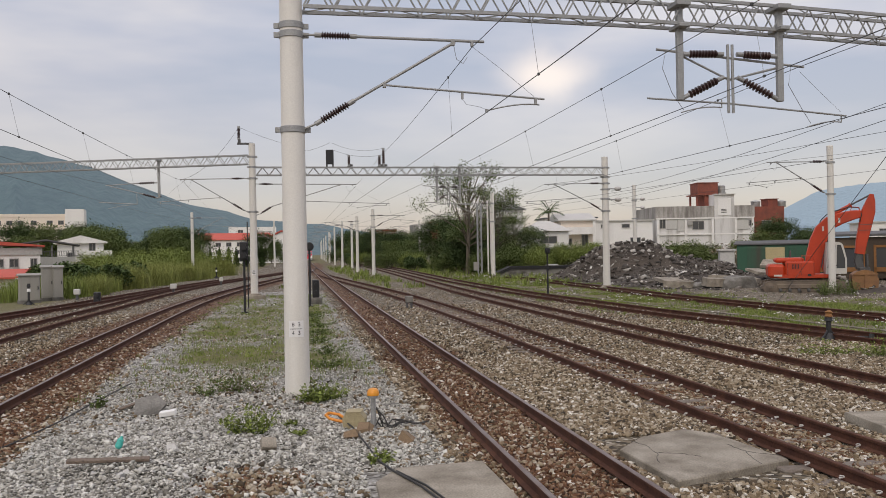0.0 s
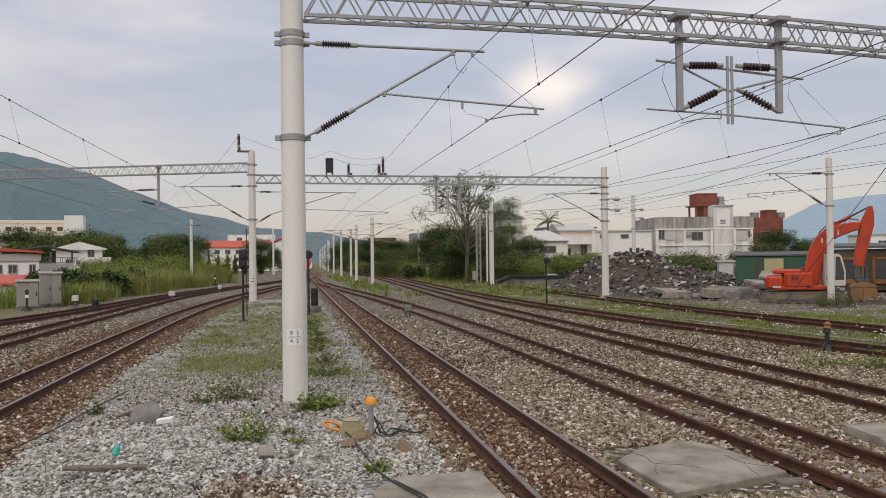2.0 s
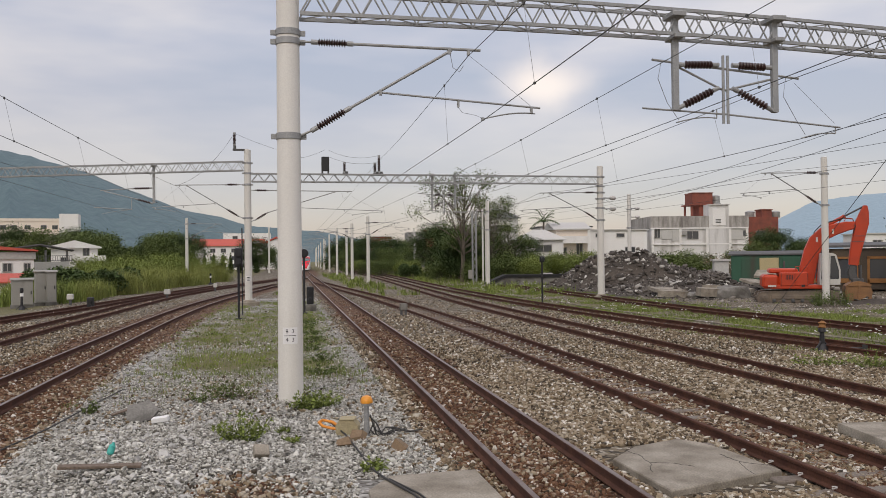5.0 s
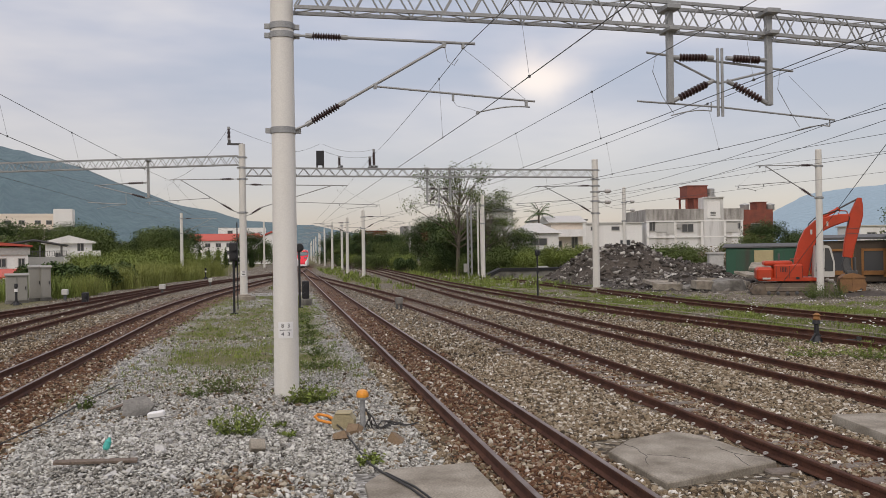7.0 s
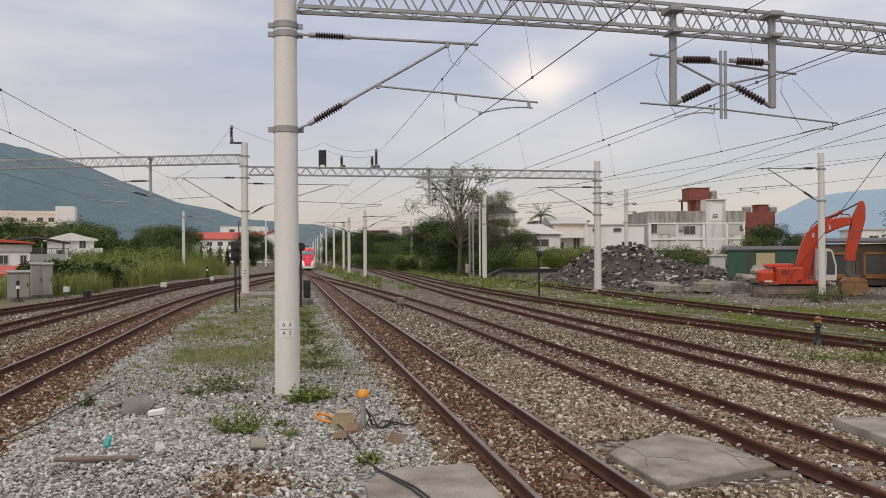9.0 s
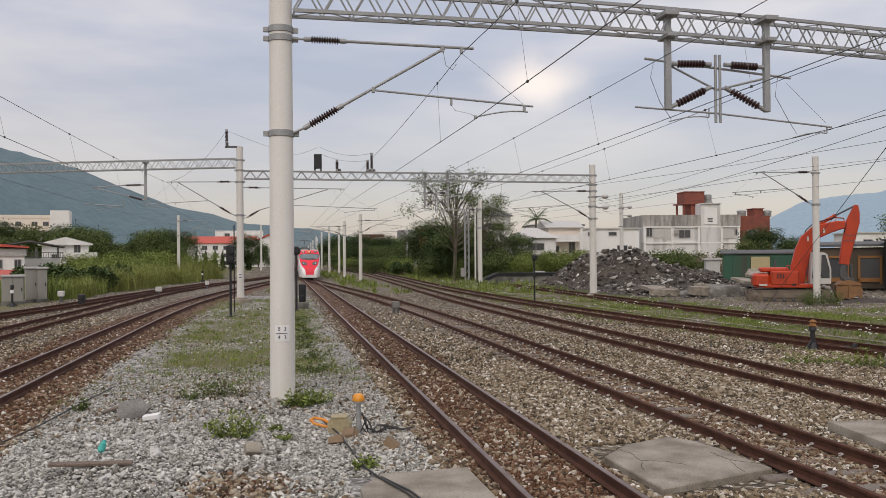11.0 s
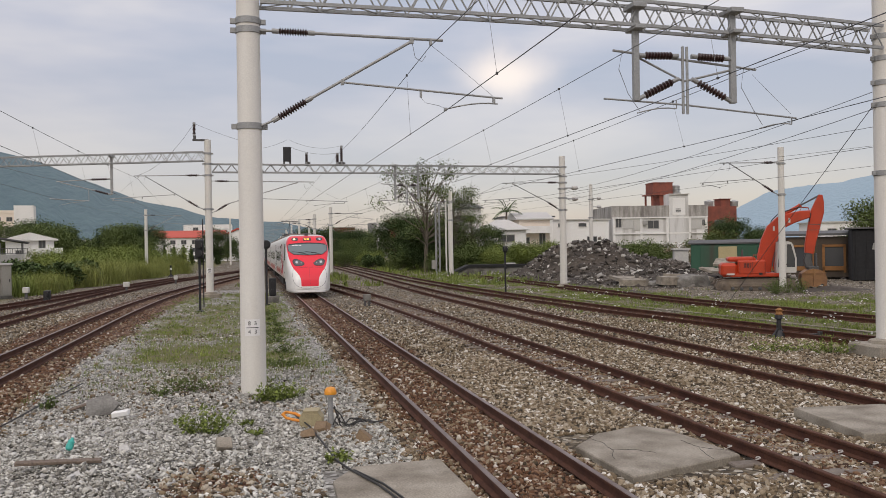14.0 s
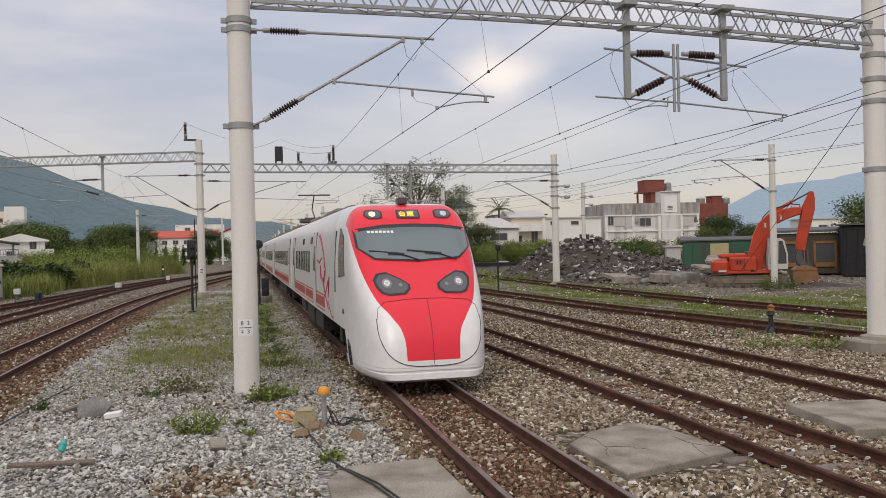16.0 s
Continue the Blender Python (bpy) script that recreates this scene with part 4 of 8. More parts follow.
def base_z(d):
    """Height of the shell's lower edge: low along the apron, up again behind it."""
    return 0.36 if d < 1.9 else min(0.92, 0.36 + 0.56 * (d - 1.9) / 0.45)


def ring(d, n=40, low=None):
    """Half-open cross section of the cab at depth d: bottom left, over the roof, to bottom right."""
    zt, w = prof(d, 1), prof(d, 2)
    zb = base_z(d) if low is None else low
    out = []
    e = 0.22 + 0.20 * max(0, 1 - d / 2.0)
    for i in range(n + 1):
        a = math.pi * i / n
        c, s = math.cos(a), math.sin(a)
        x = -w * math.copysign(abs(c) ** e, c)
        z = zb + (zt - zb) * abs(s) ** (e * 1.05)
        # sides lean in gently towards the roof
        lean = 1 - 0.10 * max(0.0, (z - 1.6) / 2.0) ** 2
        out.append((x * lean, z))
    return out


def front_y(x, z):
    """Depth of the cab's skin behind the point (x, z) of its front view."""
    lo, hi = 0.0, 4.2
    for _ in range(28):
        d = (lo + hi) / 2
        zt, w = prof(d, 1), prof(d, 2)
        e = 0.22 + 0.20 * max(0, 1 - d / 2.0)
        lean = 1 - 0.10 * max(0.0, (z - 1.6) / 2.0) ** 2
        zb = 0.36
        u, v = min(abs(x) / (w * lean), 3), max(0.0, (z - zb) / max(zt - zb, 0.01))
        if u ** (2 / e) + v ** (2 / (e * 1.05)) <= 1:
            hi = d
        else:
            lo = d
    return hi


def patch(outline, lift=0.012, rings=5):
    """A panel that follows the cab's skin: outline in (x, z), convex."""
    cx = sum(p[0] for p in outline) / len(outline)
    cz = sum(p[1] for p in outline) / len(outline)
    pts = []
    for a, b in zip(outline, outline[1:] + outline[:1]):
        m = max(2, int(math.hypot(b[0] - a[0], b[1] - a[1]) / 0.06))
        pts += [(a[0] + (b[0] - a[0]) * i / m, a[1] + (b[1] - a[1]) * i / m) for i in range(m)]
    n = len(pts)
    s = Shape()
    vs, fs = [], []
    for k in range(rings):
        q = 1 - k / rings
        for x, z in pts:
            X, Z = cx + (x - cx) * q, cz + (z - cz) * q
            vs.append((X, front_y(X, Z) - lift, Z))
    for k in range(rings - 1):
        for i in range(n):
            fs.append((k * n + i, k * n + (i + 1) % n, (k + 1) * n + (i + 1) % n, (k + 1) * n + i))
    vs.append((cx, front_y(cx, cz) - lift, cz))
    fs += [((rings - 1) * n + i, (rings - 1) * n + (i + 1) % n, rings * n) for i in range(n)]
    # rim back into the skin
    base = len(vs)
    for x, z in pts:
        vs.append((x, front_y(x, z) + 0.03, z))
    fs += [(i, base + i, base + (i + 1) % n, (i + 1) % n) for i in range(n)]
    return s._add(vs, fs)


def rounded(x0, z0, x1, z1, r=0.04):
    out = []
    for cx, cz, a0 in ((x1 - r, z1 - r, 0), (x0 + r, z1 - r, 90), (x0 + r, z0 + r, 180), (x1 - r, z0 + r, 270)):
        out += [(cx + r * math.cos(radians(a0 + i * 30)), cz + r * math.sin(radians(a0 + i * 30))) for i in range(4)]
    return out


def finer(points, n=7):
    out = []
    for a, b in zip(points[:-1], points[1:]):
        out += [(a[0] + (b[0] - a[0]) * i / n, a[1] + (b[1] - a[1]) * i / n) for i in range(n)]
    return out + [points[-1]]


def seam(points, parent, r=0.006):
    s = Shape().cable([(x, front_y(x, z) - 0.004, z) for x, z in finer(points)], r, 5)
    part("seam", s, M["rubber"], parent)


def side_panel(y0, z0, y1, z1, side, x=1.43, t=0.012):
    return Shape().prism([(a, b) for a, b in ((y0, z0), (y1, z0), (y1, z1), (y0, z1))], side * (x - 0.02), side * (x + t * 0.5), "yz")


def lean_x(z):
    return 1.425 * (1 - 0.10 * max(0.0, (z - 1.6) / 2.0) ** 2)


def side_sheet(y0, z0, y1, z1, side, lift, nz=5):
    """A thin sheet that lies on the car's leaning side."""
    vs, fs = [], []
    for i in range(nz + 1):
        z = z0 + (z1 - z0) * i / nz
        x = side * (lean_x(z) + lift)
        xi = side * (lean_x(z) - 0.02)
        vs += [(x, y0, z), (x, y1, z), (xi, y0, z), (xi, y1, z)]
    for i in range(nz):
        k = i * 4
        fs += [(k, k + 1, k + 5, k + 4), (k, k + 4, k + 6, k + 2), (k + 1, k + 3, k + 7, k + 5)]
    n = nz * 4
    fs += [(0, 2, 3, 1), (n, n + 1, n + 3, n + 2)]
    return Shape()._add(vs, fs)


def underframe(car, y0, y1):
    s = Shape()
    for y, ln, h in ((y0 + 1.0, 0.4, 0.5), ((y0 + y1) / 2 - 2.6, 2.2, 0.62), ((y0 + y1) / 2 + 0.4, 2.6, 0.66), ((y0 + y1) / 2 + 3.2, 1.4, 0.55)):
        for sd in (-1, 1):
            s.box(sd * 0.95, y, 0.98 - h / 2, 0.7, ln, h, bevel=0.02)
    s.box(0, (y0 + y1) / 2, 0.93, 2.3, y1 - y0 - 0.4, 0.12)
    part("underframe", s, M["under"], car)
    for yb in (y0 + 2.6, y1 - 2.6):
        b = part("bogie", Shape().box(-0.82, yb, 0.55, 0.16, 2.7, 0.2, bevel=0.03).box(0.82, yb, 0.55, 0.16, 2.7, 0.2, bevel=0.03).box(0, yb, 0.6, 1.6, 0.5, 0.2).box(-0.84, yb, 0.78, 0.3, 0.7, 0.26).box(0.84, yb, 0.78, 0.3, 0.7, 0.26), M["under"], car)
        for dy in (-1.05, 1.05):
            part("wheelset", Shape().lathe([(0.46, -0.64), (0.43, -0.5), (0.1, -0.49), (0.1, 0.49), (0.43, 0.5), (0.46, 0.64)], (0, yb + dy, 0.43), (1, 0, 0), 20), M["steel_dark"], b)


def side_dress(car, y0, y1, doors, windows, red):
    """Doors, windows, stripe and lettering-free trim on both sides."""
    for sd in (-1, 1):
        for a, b in windows:
            part("window", side_sheet(a, 1.86, b, 2.52, sd, 0.004), M["tinted"], car)
        for a, b in doors:
            d = part("door", side_sheet(a, 1.05, b, 3.0, sd, 0.006), M["car_white"], car)
            part("door_window", side_sheet(a + 0.22, 1.95, b - 0.22, 2.65, sd, 0.012), M["tinted"], d)
            part("door_gap", side_sheet(a - 0.03, 1.02, a, 3.03, sd, 0.005), M["rubber"], d)
            part("door_gap", side_sheet(b, 1.02, b + 0.03, 3.03, sd, 0.005), M["rubber"], d)
        for a, b in red:
            part("red_stripe", side_sheet(a, 1.08, b, 1.34, sd, 0.003), M["red"], car)
            part("red_stripe", side_sheet(a, 1.38, b, 1.42, sd, 0.003), M["red"], car)
            part("red_stripe", side_sheet(a, 0.99, b, 1.03, sd, 0.003), M["red"], car)


def car_skin(y0, y1, lo=0.92):
    sec = ring(4.2, 40, lo)
    vs, fs = [], []
    n = len(sec)
    for y in (y0, y1):
        vs += [(x, y, z) for x, z in sec]
    fs = [(i, i + 1, n + i + 1, n + i) for i in range(n - 1)]
    fs += [tuple(range(n))[::-1], tuple(range(n, 2 * n)), (0, n, 2 * n - 1, n - 1)]
    return Shape()._add(vs, fs)


def head_car():
    c = thing("train_head_car", "white and red streamlined electric train head car", "train", group="train cars")
    ds = [0, 0.03, 0.06, 0.11, 0.18, 0.26, 0.35, 0.47, 0.6, 0.75, 0.9, 1.07, 1.25, 1.45, 1.65, 1.83, 2.0, 2.18, 2.35, 2.55, 2.75, 3.0, 3.3, 3.7, 4.2]
    s = Shape()
    vs, fs = [], []
    n = 57
    for d in ds:
        vs += [(x, d, z) for x, z in ring(d, n - 1)]
    for k in range(len(ds) - 1):
        fs += [(k * n + i, k * n + i + 1, (k + 1) * n + i + 1, (k + 1) * n + i) for i in range(n - 1)]
    fs.append(tuple(range(n)))
    s._add(vs, fs)
    part("cab_shell", s, M["cab"], c, "white cab with a red front mask", 60)
    part("body", car_skin(4.2, CAR_L), M["car_white"], c)
    # apron and plough under the nose
    ap = Shape()
    vs, fs = [], []
    run = [2.2, 2.0, 1.8, 1.4, 1.1, 0.85, 0.62, 0.45, 0.3, 0.18, 0.1, 0.05]
    path = [(-prof(d, 2), d) for d in run] + [(0.72 * (i / 4 - 1), 0.0) for i in range(9)] + [(prof(d, 2), d) for d in run[::-1]]
    for x, y in path:
        q = min(1.0, y / 2.0)
        for k, dz, dy in ((0.90 + 0.03 * q, 0.15, 0.09), (0.95 + 0.02 * q, 0.20, -0.02), (0.985, 0.30, -0.012), (0.978, 0.32, 0.02), (1.004, 0.42, -0.004)):
            vs.append((x * k, y + dy, dz + 0.05 * q))
    for i in range(len(path) - 1):
        fs += [(i * 5 + j, (i + 1) * 5 + j, (i + 1) * 5 + j + 1, i * 5 + j + 1) for j in range(4)]
    ap._add(vs, fs)
    apron = part("apron", ap, M["car_white"], c, "white apron below the nose", 50)
    for i in range(6):
        part("vent_slot", Shape().box(-1.40 - 0.002 * i, 1.62 + 0.03 * i, 0.40 + i * 0.06, 0.06, 0.36 - i * 0.02, 0.02, Euler((radians(24), 0, radians(-4))).to_matrix()), M["rubber"], apron)
    # joint round the bonnet
    sc = Shape().cable([(x, front_y(x, z) - 0.005, z) for x, z in [(-1.05 * math.copysign(abs(math.cos(a)) ** 0.6, math.cos(a)), 1.27 - 0.84 * math.sin(a) ** 0.8) for a in [math.pi * i / 60 for i in range(61)]]], 0.008, 5)
    part("bonnet_edge", sc, M["rubber"], c)
    seam([(-1.04, 1.25), (-1.0, 1.45), (-0.86, 1.56), (-0.4, 1.6), (0, 1.605), (0.4, 1.6), (0.86, 1.56), (1.0, 1.45), (1.04, 1.25)], c, 0.005)
    seam([(0, 1.6), (0, 1.4), (0, 1.2), (0, 1.0), (0, 0.8), (0, 0.6), (0, 0.46)], c, 0.005)
    # windscreen with its black surround
    ws = [(-1.26, 2.93), (-0.65, 3.01), (0, 3.03), (0.65, 3.01), (1.26, 2.93), (1.24, 2.56), (0.92, 2.33), (0, 2.28), (-0.92, 2.33), (-1.24, 2.56)]
    sur = part("windscreen_surround", patch(ws, 0.02, 8), M["rubber"], c)
    ins = [(x * 0.965, 2.66 + (z - 2.66) * 0.86 - 0.02) for x, z in ws]
    part("windscreen", patch(ins, 0.032, 8), M["screen"], sur, "grey-blue reflecting windscreen glass")
    for i in range(7):
        a = -0.98 + i * 0.085
        part("number_bar", patch(rounded(a, 2.845, a + 0.06, 2.89, 0.008), 0.037, 2), M["white"], sur)
    for x0 in (-0.62, 0.18):
        w = Shape().cable([(x0, front_y(x0, 2.44) - 0.06, 2.44), (x0 + 0.3, front_y(x0 + 0.3, 2.42) - 0.06, 2.42), (x0 + 0.66, front_y(x0 + 0.66, 2.30) - 0.04, 2.30)], 0.014, 5)
        w.cable([(x0 - 0.38, front_y(x0 - 0.38, 2.50) - 0.05, 2.50), (x0 + 0.35, front_y(x0 + 0.35, 2.43) - 0.05, 2.43)], 0.016, 5)
        part("wiper", w, M["rubber"], c)
    # upper lamps and destination display
    for sx in (-1, 1):
        o = [(sx * (0.78 + dx), 3.235 + dz) for dx, dz in ((-0.2, -0.07), (-0.12, -0.1), (0.12, -0.1), (0.21, -0.03), (0.18, 0.07), (0.1, 0.09), (-0.12, 0.09), (-0.2, 0.05))]
        o = o if sx > 0 else o[::-1]
        h = part("headlamp", patch(o, 0.014), M["rubber"], c)
        inner = [(sx * 0.79 + (x - sx * 0.79) * 0.82, 3.235 + (z - 3.235) * 0.78) for x, z in o]
        part("lens", patch(inner, 0.02), M["lamp_glass"], h)
        part("bulb", patch([(sx * 0.80 + 0.075 * math.cos(i * 0.524), 3.235 + 0.055 * math.sin(i * 0.524)) for i in range(12)], 0.032, 3), M["lit"] if sx < 0 else M["reflector"], h)
    disp = part("destination_display", patch(rounded(-0.26, 3.135, 0.26, 3.325, 0.03), 0.014), M["rubber"], c)
    part("display_glass", patch(rounded(-0.225, 3.155, 0.225, 3.305, 0.015), 0.02), M["lamp_glass"], disp)
    slope = math.degrees(math.atan2(front_y(0, 3.3) - front_y(0, 3.15), 0.15))
    text_mesh("display_text", "台東", 0.18, M["led"], disp, pose(-0.04, front_y(0, 3.23) - 0.034, 3.225, 90 - slope, 0, 0), 0.002)
    # lower lamp clusters
    for sx in (-1, 1):
        o = [(sx * (a * 1.2 - 0.34), 1.87 + (z - 1.935) * 1.28) for a, z in ((1.10, 1.90), (1.13, 2.0), (1.06, 2.09), (0.9, 2.11), (0.68, 2.02), (0.52, 1.93), (0.52, 1.86), (0.62, 1.79), (0.9, 1.78), (1.02, 1.81))]
        o = o if sx < 0 else o[::-1]
        h = part("headlight", patch(o, 0.014), M["rubber"], c)
        cx, cz = sx * 0.62, 1.87
        part("lens", patch([(cx + (x - cx) * 0.86, cz + (z - cz) * 0.84) for x, z in o], 0.022), M["lamp_glass"], h)
        for q, rr, mm in ((0.95, 0.10, "lamp_bowl"), (0.95, 0.062, "reflector"), (0.95, 0.03, "clip"), (0.68, 0.04, "lamp_bowl")):
            part("lamp_ring", patch([(sx * (q - 0.20) + rr * math.cos(i * 0.524), 1.895 + (0 if q > 0.8 else -0.04) + rr * 0.85 * math.sin(i * 0.524)) for i in range(12)], 0.026 + (0.09 - rr) * 0.05, 2), M[mm], h)
    # cab side windows, door, grab rail
    for sd in (-1, 1):
        z = [(2.25, 2.02), (3.2, 1.95), (3.3, 2.6), (3.15, 2.98), (2.6, 2.82)]
        s = Shape()
        s._add([(sd * (lean_x(b) * (1.0 if a > 2.6 else 0.998) + 0.012), a, b) for a, b in z] + [(sd * 1.30, a, b) for a, b in z], [(0, 1, 2, 3, 4), (0, 5, 6, 1), (1, 6, 7, 2), (2, 7, 8, 3), (3, 8, 9, 4), (4, 9, 5, 0)])
        part("cab_window", s, M["tinted"], c)
        part("cab_door_slot", side_sheet(3.9, 1.6, 4.0, 2.95, sd, 0.006), M["rubber"], c)
        part("side_lamp", side_sheet(1.85 + 0.6, 1.22, 2.62, 1.32, sd, 0.01), M["lamp_glass"], c)
        for y in (10.2, 13.4):
            part("side_display", side_sheet(y, 2.72, y + 0.6, 2.92, sd, 0.005), M["tinted"], c)
    side_dress(c, 4.2, CAR_L, ((8.8, 9.7), (CAR_L - 2.2, CAR_L - 1.3)), [(11.0 + i * 0.85, 11.5 + i * 0.85) for i in range(8)], ((6.4, 8.7), (9.9, 12.6), (12.9, CAR_L - 2.4)))
    # red brush ornament on the side
    for sd in (-1, 1):
        for pts, r in (([(5.0, 2.9), (4.7, 2.75), (4.35, 2.4), (4.2, 2.05), (4.35, 1.75), (4.65, 1.8), (4.75, 2.1)], 0.075), ([(4.55, 2.35), (4.9, 2.2), (5.2, 2.25)], 0.05), ([(4.45, 1.75), (4.2, 1.4), (3.9, 1.1)], 0.045), ([(4.6, 1.2), (4.2, 1.45), (3.9, 1.8)], 0.045), ([(3.8, 1.9), (3.95, 1.3), (3.6, 0.98), (3.4, 1.0)], 0.035)):
            s = Shape()
            fine = []
            for a, b in zip(pts[:-1], pts[1:]):
                fine += [(a[0] + (b[0] - a[0]) * i / 6, a[1] + (b[1] - a[1]) * i / 6) for i in range(6)]
            fine.append(pts[-1])
            fine = [(4.3 + (y - 3.4) * 2.3, z) for y, z in fine]
            s.cable([(sd * (lean_x(z) - r * 0.9), y, z) for y, z in fine], r * 1.15, 8)
            part("brush_ornament", s, M["deep_red"], c)
    # roof
    rf = Shape()
    prf = [(3.6, 3.5), (4.6, 3.56), (5.4, 3.58), (CAR_L, 3.58), (CAR_L, 3.4), (3.6, 3.4)]
    rf.prism(prf, -0.85, 0.85, "yz")
    part("roof_cover", rf, M["roof"], c, "grimy brown roof fairing")
    for y in (10.5, 16.0):
        part("roof_unit", Shape().box(0, y, 3.60, 1.6, 3.4, 0.2, bevel=0.08), M["roof"], c)
    part("horn", Shape().box(0, 2.75, 3.53, 0.22, 0.3, 0.14, bevel=0.02), M["steel_dark"], c)
    underframe(c, 3.0, CAR_L)
    return c


def plain_car():
    c = thing("train_car", "white train carriage with red lower stripe and dark windows", "train", group="train cars")
    part("body", car_skin(0.35, CAR_L), M["car_white"], c)
    part("gangway", Shape().box(0, 0.17, 2.0, 1.5, 0.5, 2.3, bevel=0.05), M["rubber"], c)
    side_dress(c, 0.35, CAR_L, ((1.2, 2.1), (CAR_L - 2.2, CAR_L - 1.3)), [(3.0 + i * 1.05, 3.75 + i * 1.05) for i in range(14)], ((2.3, CAR_L - 2.4),))
    part("roof_cover", Shape().prism([(0.4, 3.5), (0.4, 3.6), (CAR_L, 3.6), (CAR_L, 3.4), (0.4, 3.4)], -0.98, 0.98, "yz"), M["roof"], c)
    for y in (5.5, 14.5):
        part("roof_unit", Shape().box(0, y, 3.62, 1.6, 3.4, 0.22, bevel=0.08), M["roof"], c)
    underframe(c, 0.35, CAR_L)
    return c


HEAD = head_car()
CARS = [plain_car()]
HEAD.scale = CARS[0].scale = (0.885, 1.0, 0.965)   # narrow-gauge loading width and height
CARS += [copy_thing(CARS[0], pose(0, 0, 0)) for _ in range(4)]
# pantograph on the second car
pg = part("pantograph", Shape().tube((-0.5, 3.2, 4.0), (0.5, 3.2, 4.0), 0.04).tube((0, 3.2, 4.0), (0, 4.6, 4.5), 0.035).tube((0, 4.6, 4.5), (0, 3.3, 5.05), 0.03).box(0, 3.3, 5.07, 1.6, 0.25, 0.05).box(0, 3.4, 3.88, 1.4, 1.4, 0.14), M["steel_dark"], CARS[0])


def nose_y(t):
    u = 16.0 - t
    return 14.15 + 16.0 * u + 0.1 * u * u


def motions():
    for k, car in enumerate([HEAD] + CARS):
        rows = []
        for i in range(33):
            t = i * 0.5
            y = nose_y(t) + k * CAR_L
            x0, x1 = main_x(y + 2.5), main_x(y + CAR_L - 2.5)
            rows.append((t, pose(0.12 + x0 - (x1 - x0) / (CAR_L - 5) * 2.5, y, 0, 0, 0, -math.degrees(math.atan2(x1 - x0, CAR_L - 5)))))
        walk(car, rows)


# ------------------------------------------------------------ distance
def ridge(name, az, el, dist, color, label, glow, seed=1, deep=500):
    """A forested ridge line given by its bearings and heights. The glow paints distance haze on it."""
    s = Shape()
    n = 90
    vs, fs = [], []
    for i in range(n + 1):
        a = az[0] + (az[-1] - az[0]) * i / n
        e = np.interp(a, az, el)
        e += 0.05 * noise.noise((a * 2.3, seed, 0)) + 0.03 * noise.noise((a * 7, seed, 1))
        for j in range(7):
            q = j / 6
            d = dist + deep * q + 60 * noise.noise((a * 0.8, q * 3, seed))
            h = (dist + deep) * math.tan(radians(max(e, 0.1))) * math.sin(q * math.pi / 2) ** 0.9 * (1 + 0.14 * noise.noise((a * 0.9, q * 4, seed + 5)) * (1 - q))
            vs.append((d * math.sin(radians(a)), d * math.cos(radians(a)), -2 + h * (1 if j else 0)))
    for i in range(n):
        fs += [(i * 7 + j, (i + 1) * 7 + j, (i + 1) * 7 + j + 1, i * 7 + j + 1) for j in range(6)]
    s._add(vs, fs)
    # air haze is put into the material: bluish base colour plus emission
    m = material(name + "_hazed_woods", color, 0.95, vary=0.25, scale=0.012, fine=0.06, bump=0.6, dist=10, emit=glow)
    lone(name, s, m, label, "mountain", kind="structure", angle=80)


# the blue glow of both ridges stands in for haze
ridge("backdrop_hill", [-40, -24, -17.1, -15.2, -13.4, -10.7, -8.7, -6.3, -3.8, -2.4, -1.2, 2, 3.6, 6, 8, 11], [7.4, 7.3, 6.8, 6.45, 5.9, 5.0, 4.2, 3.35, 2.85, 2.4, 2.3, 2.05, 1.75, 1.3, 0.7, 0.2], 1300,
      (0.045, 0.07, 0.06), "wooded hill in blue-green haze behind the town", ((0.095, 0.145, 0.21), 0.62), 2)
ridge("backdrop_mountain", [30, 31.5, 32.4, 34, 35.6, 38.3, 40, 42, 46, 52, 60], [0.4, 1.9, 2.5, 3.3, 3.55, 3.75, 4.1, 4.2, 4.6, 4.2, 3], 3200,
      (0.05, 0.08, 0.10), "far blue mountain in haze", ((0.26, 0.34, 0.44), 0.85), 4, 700)

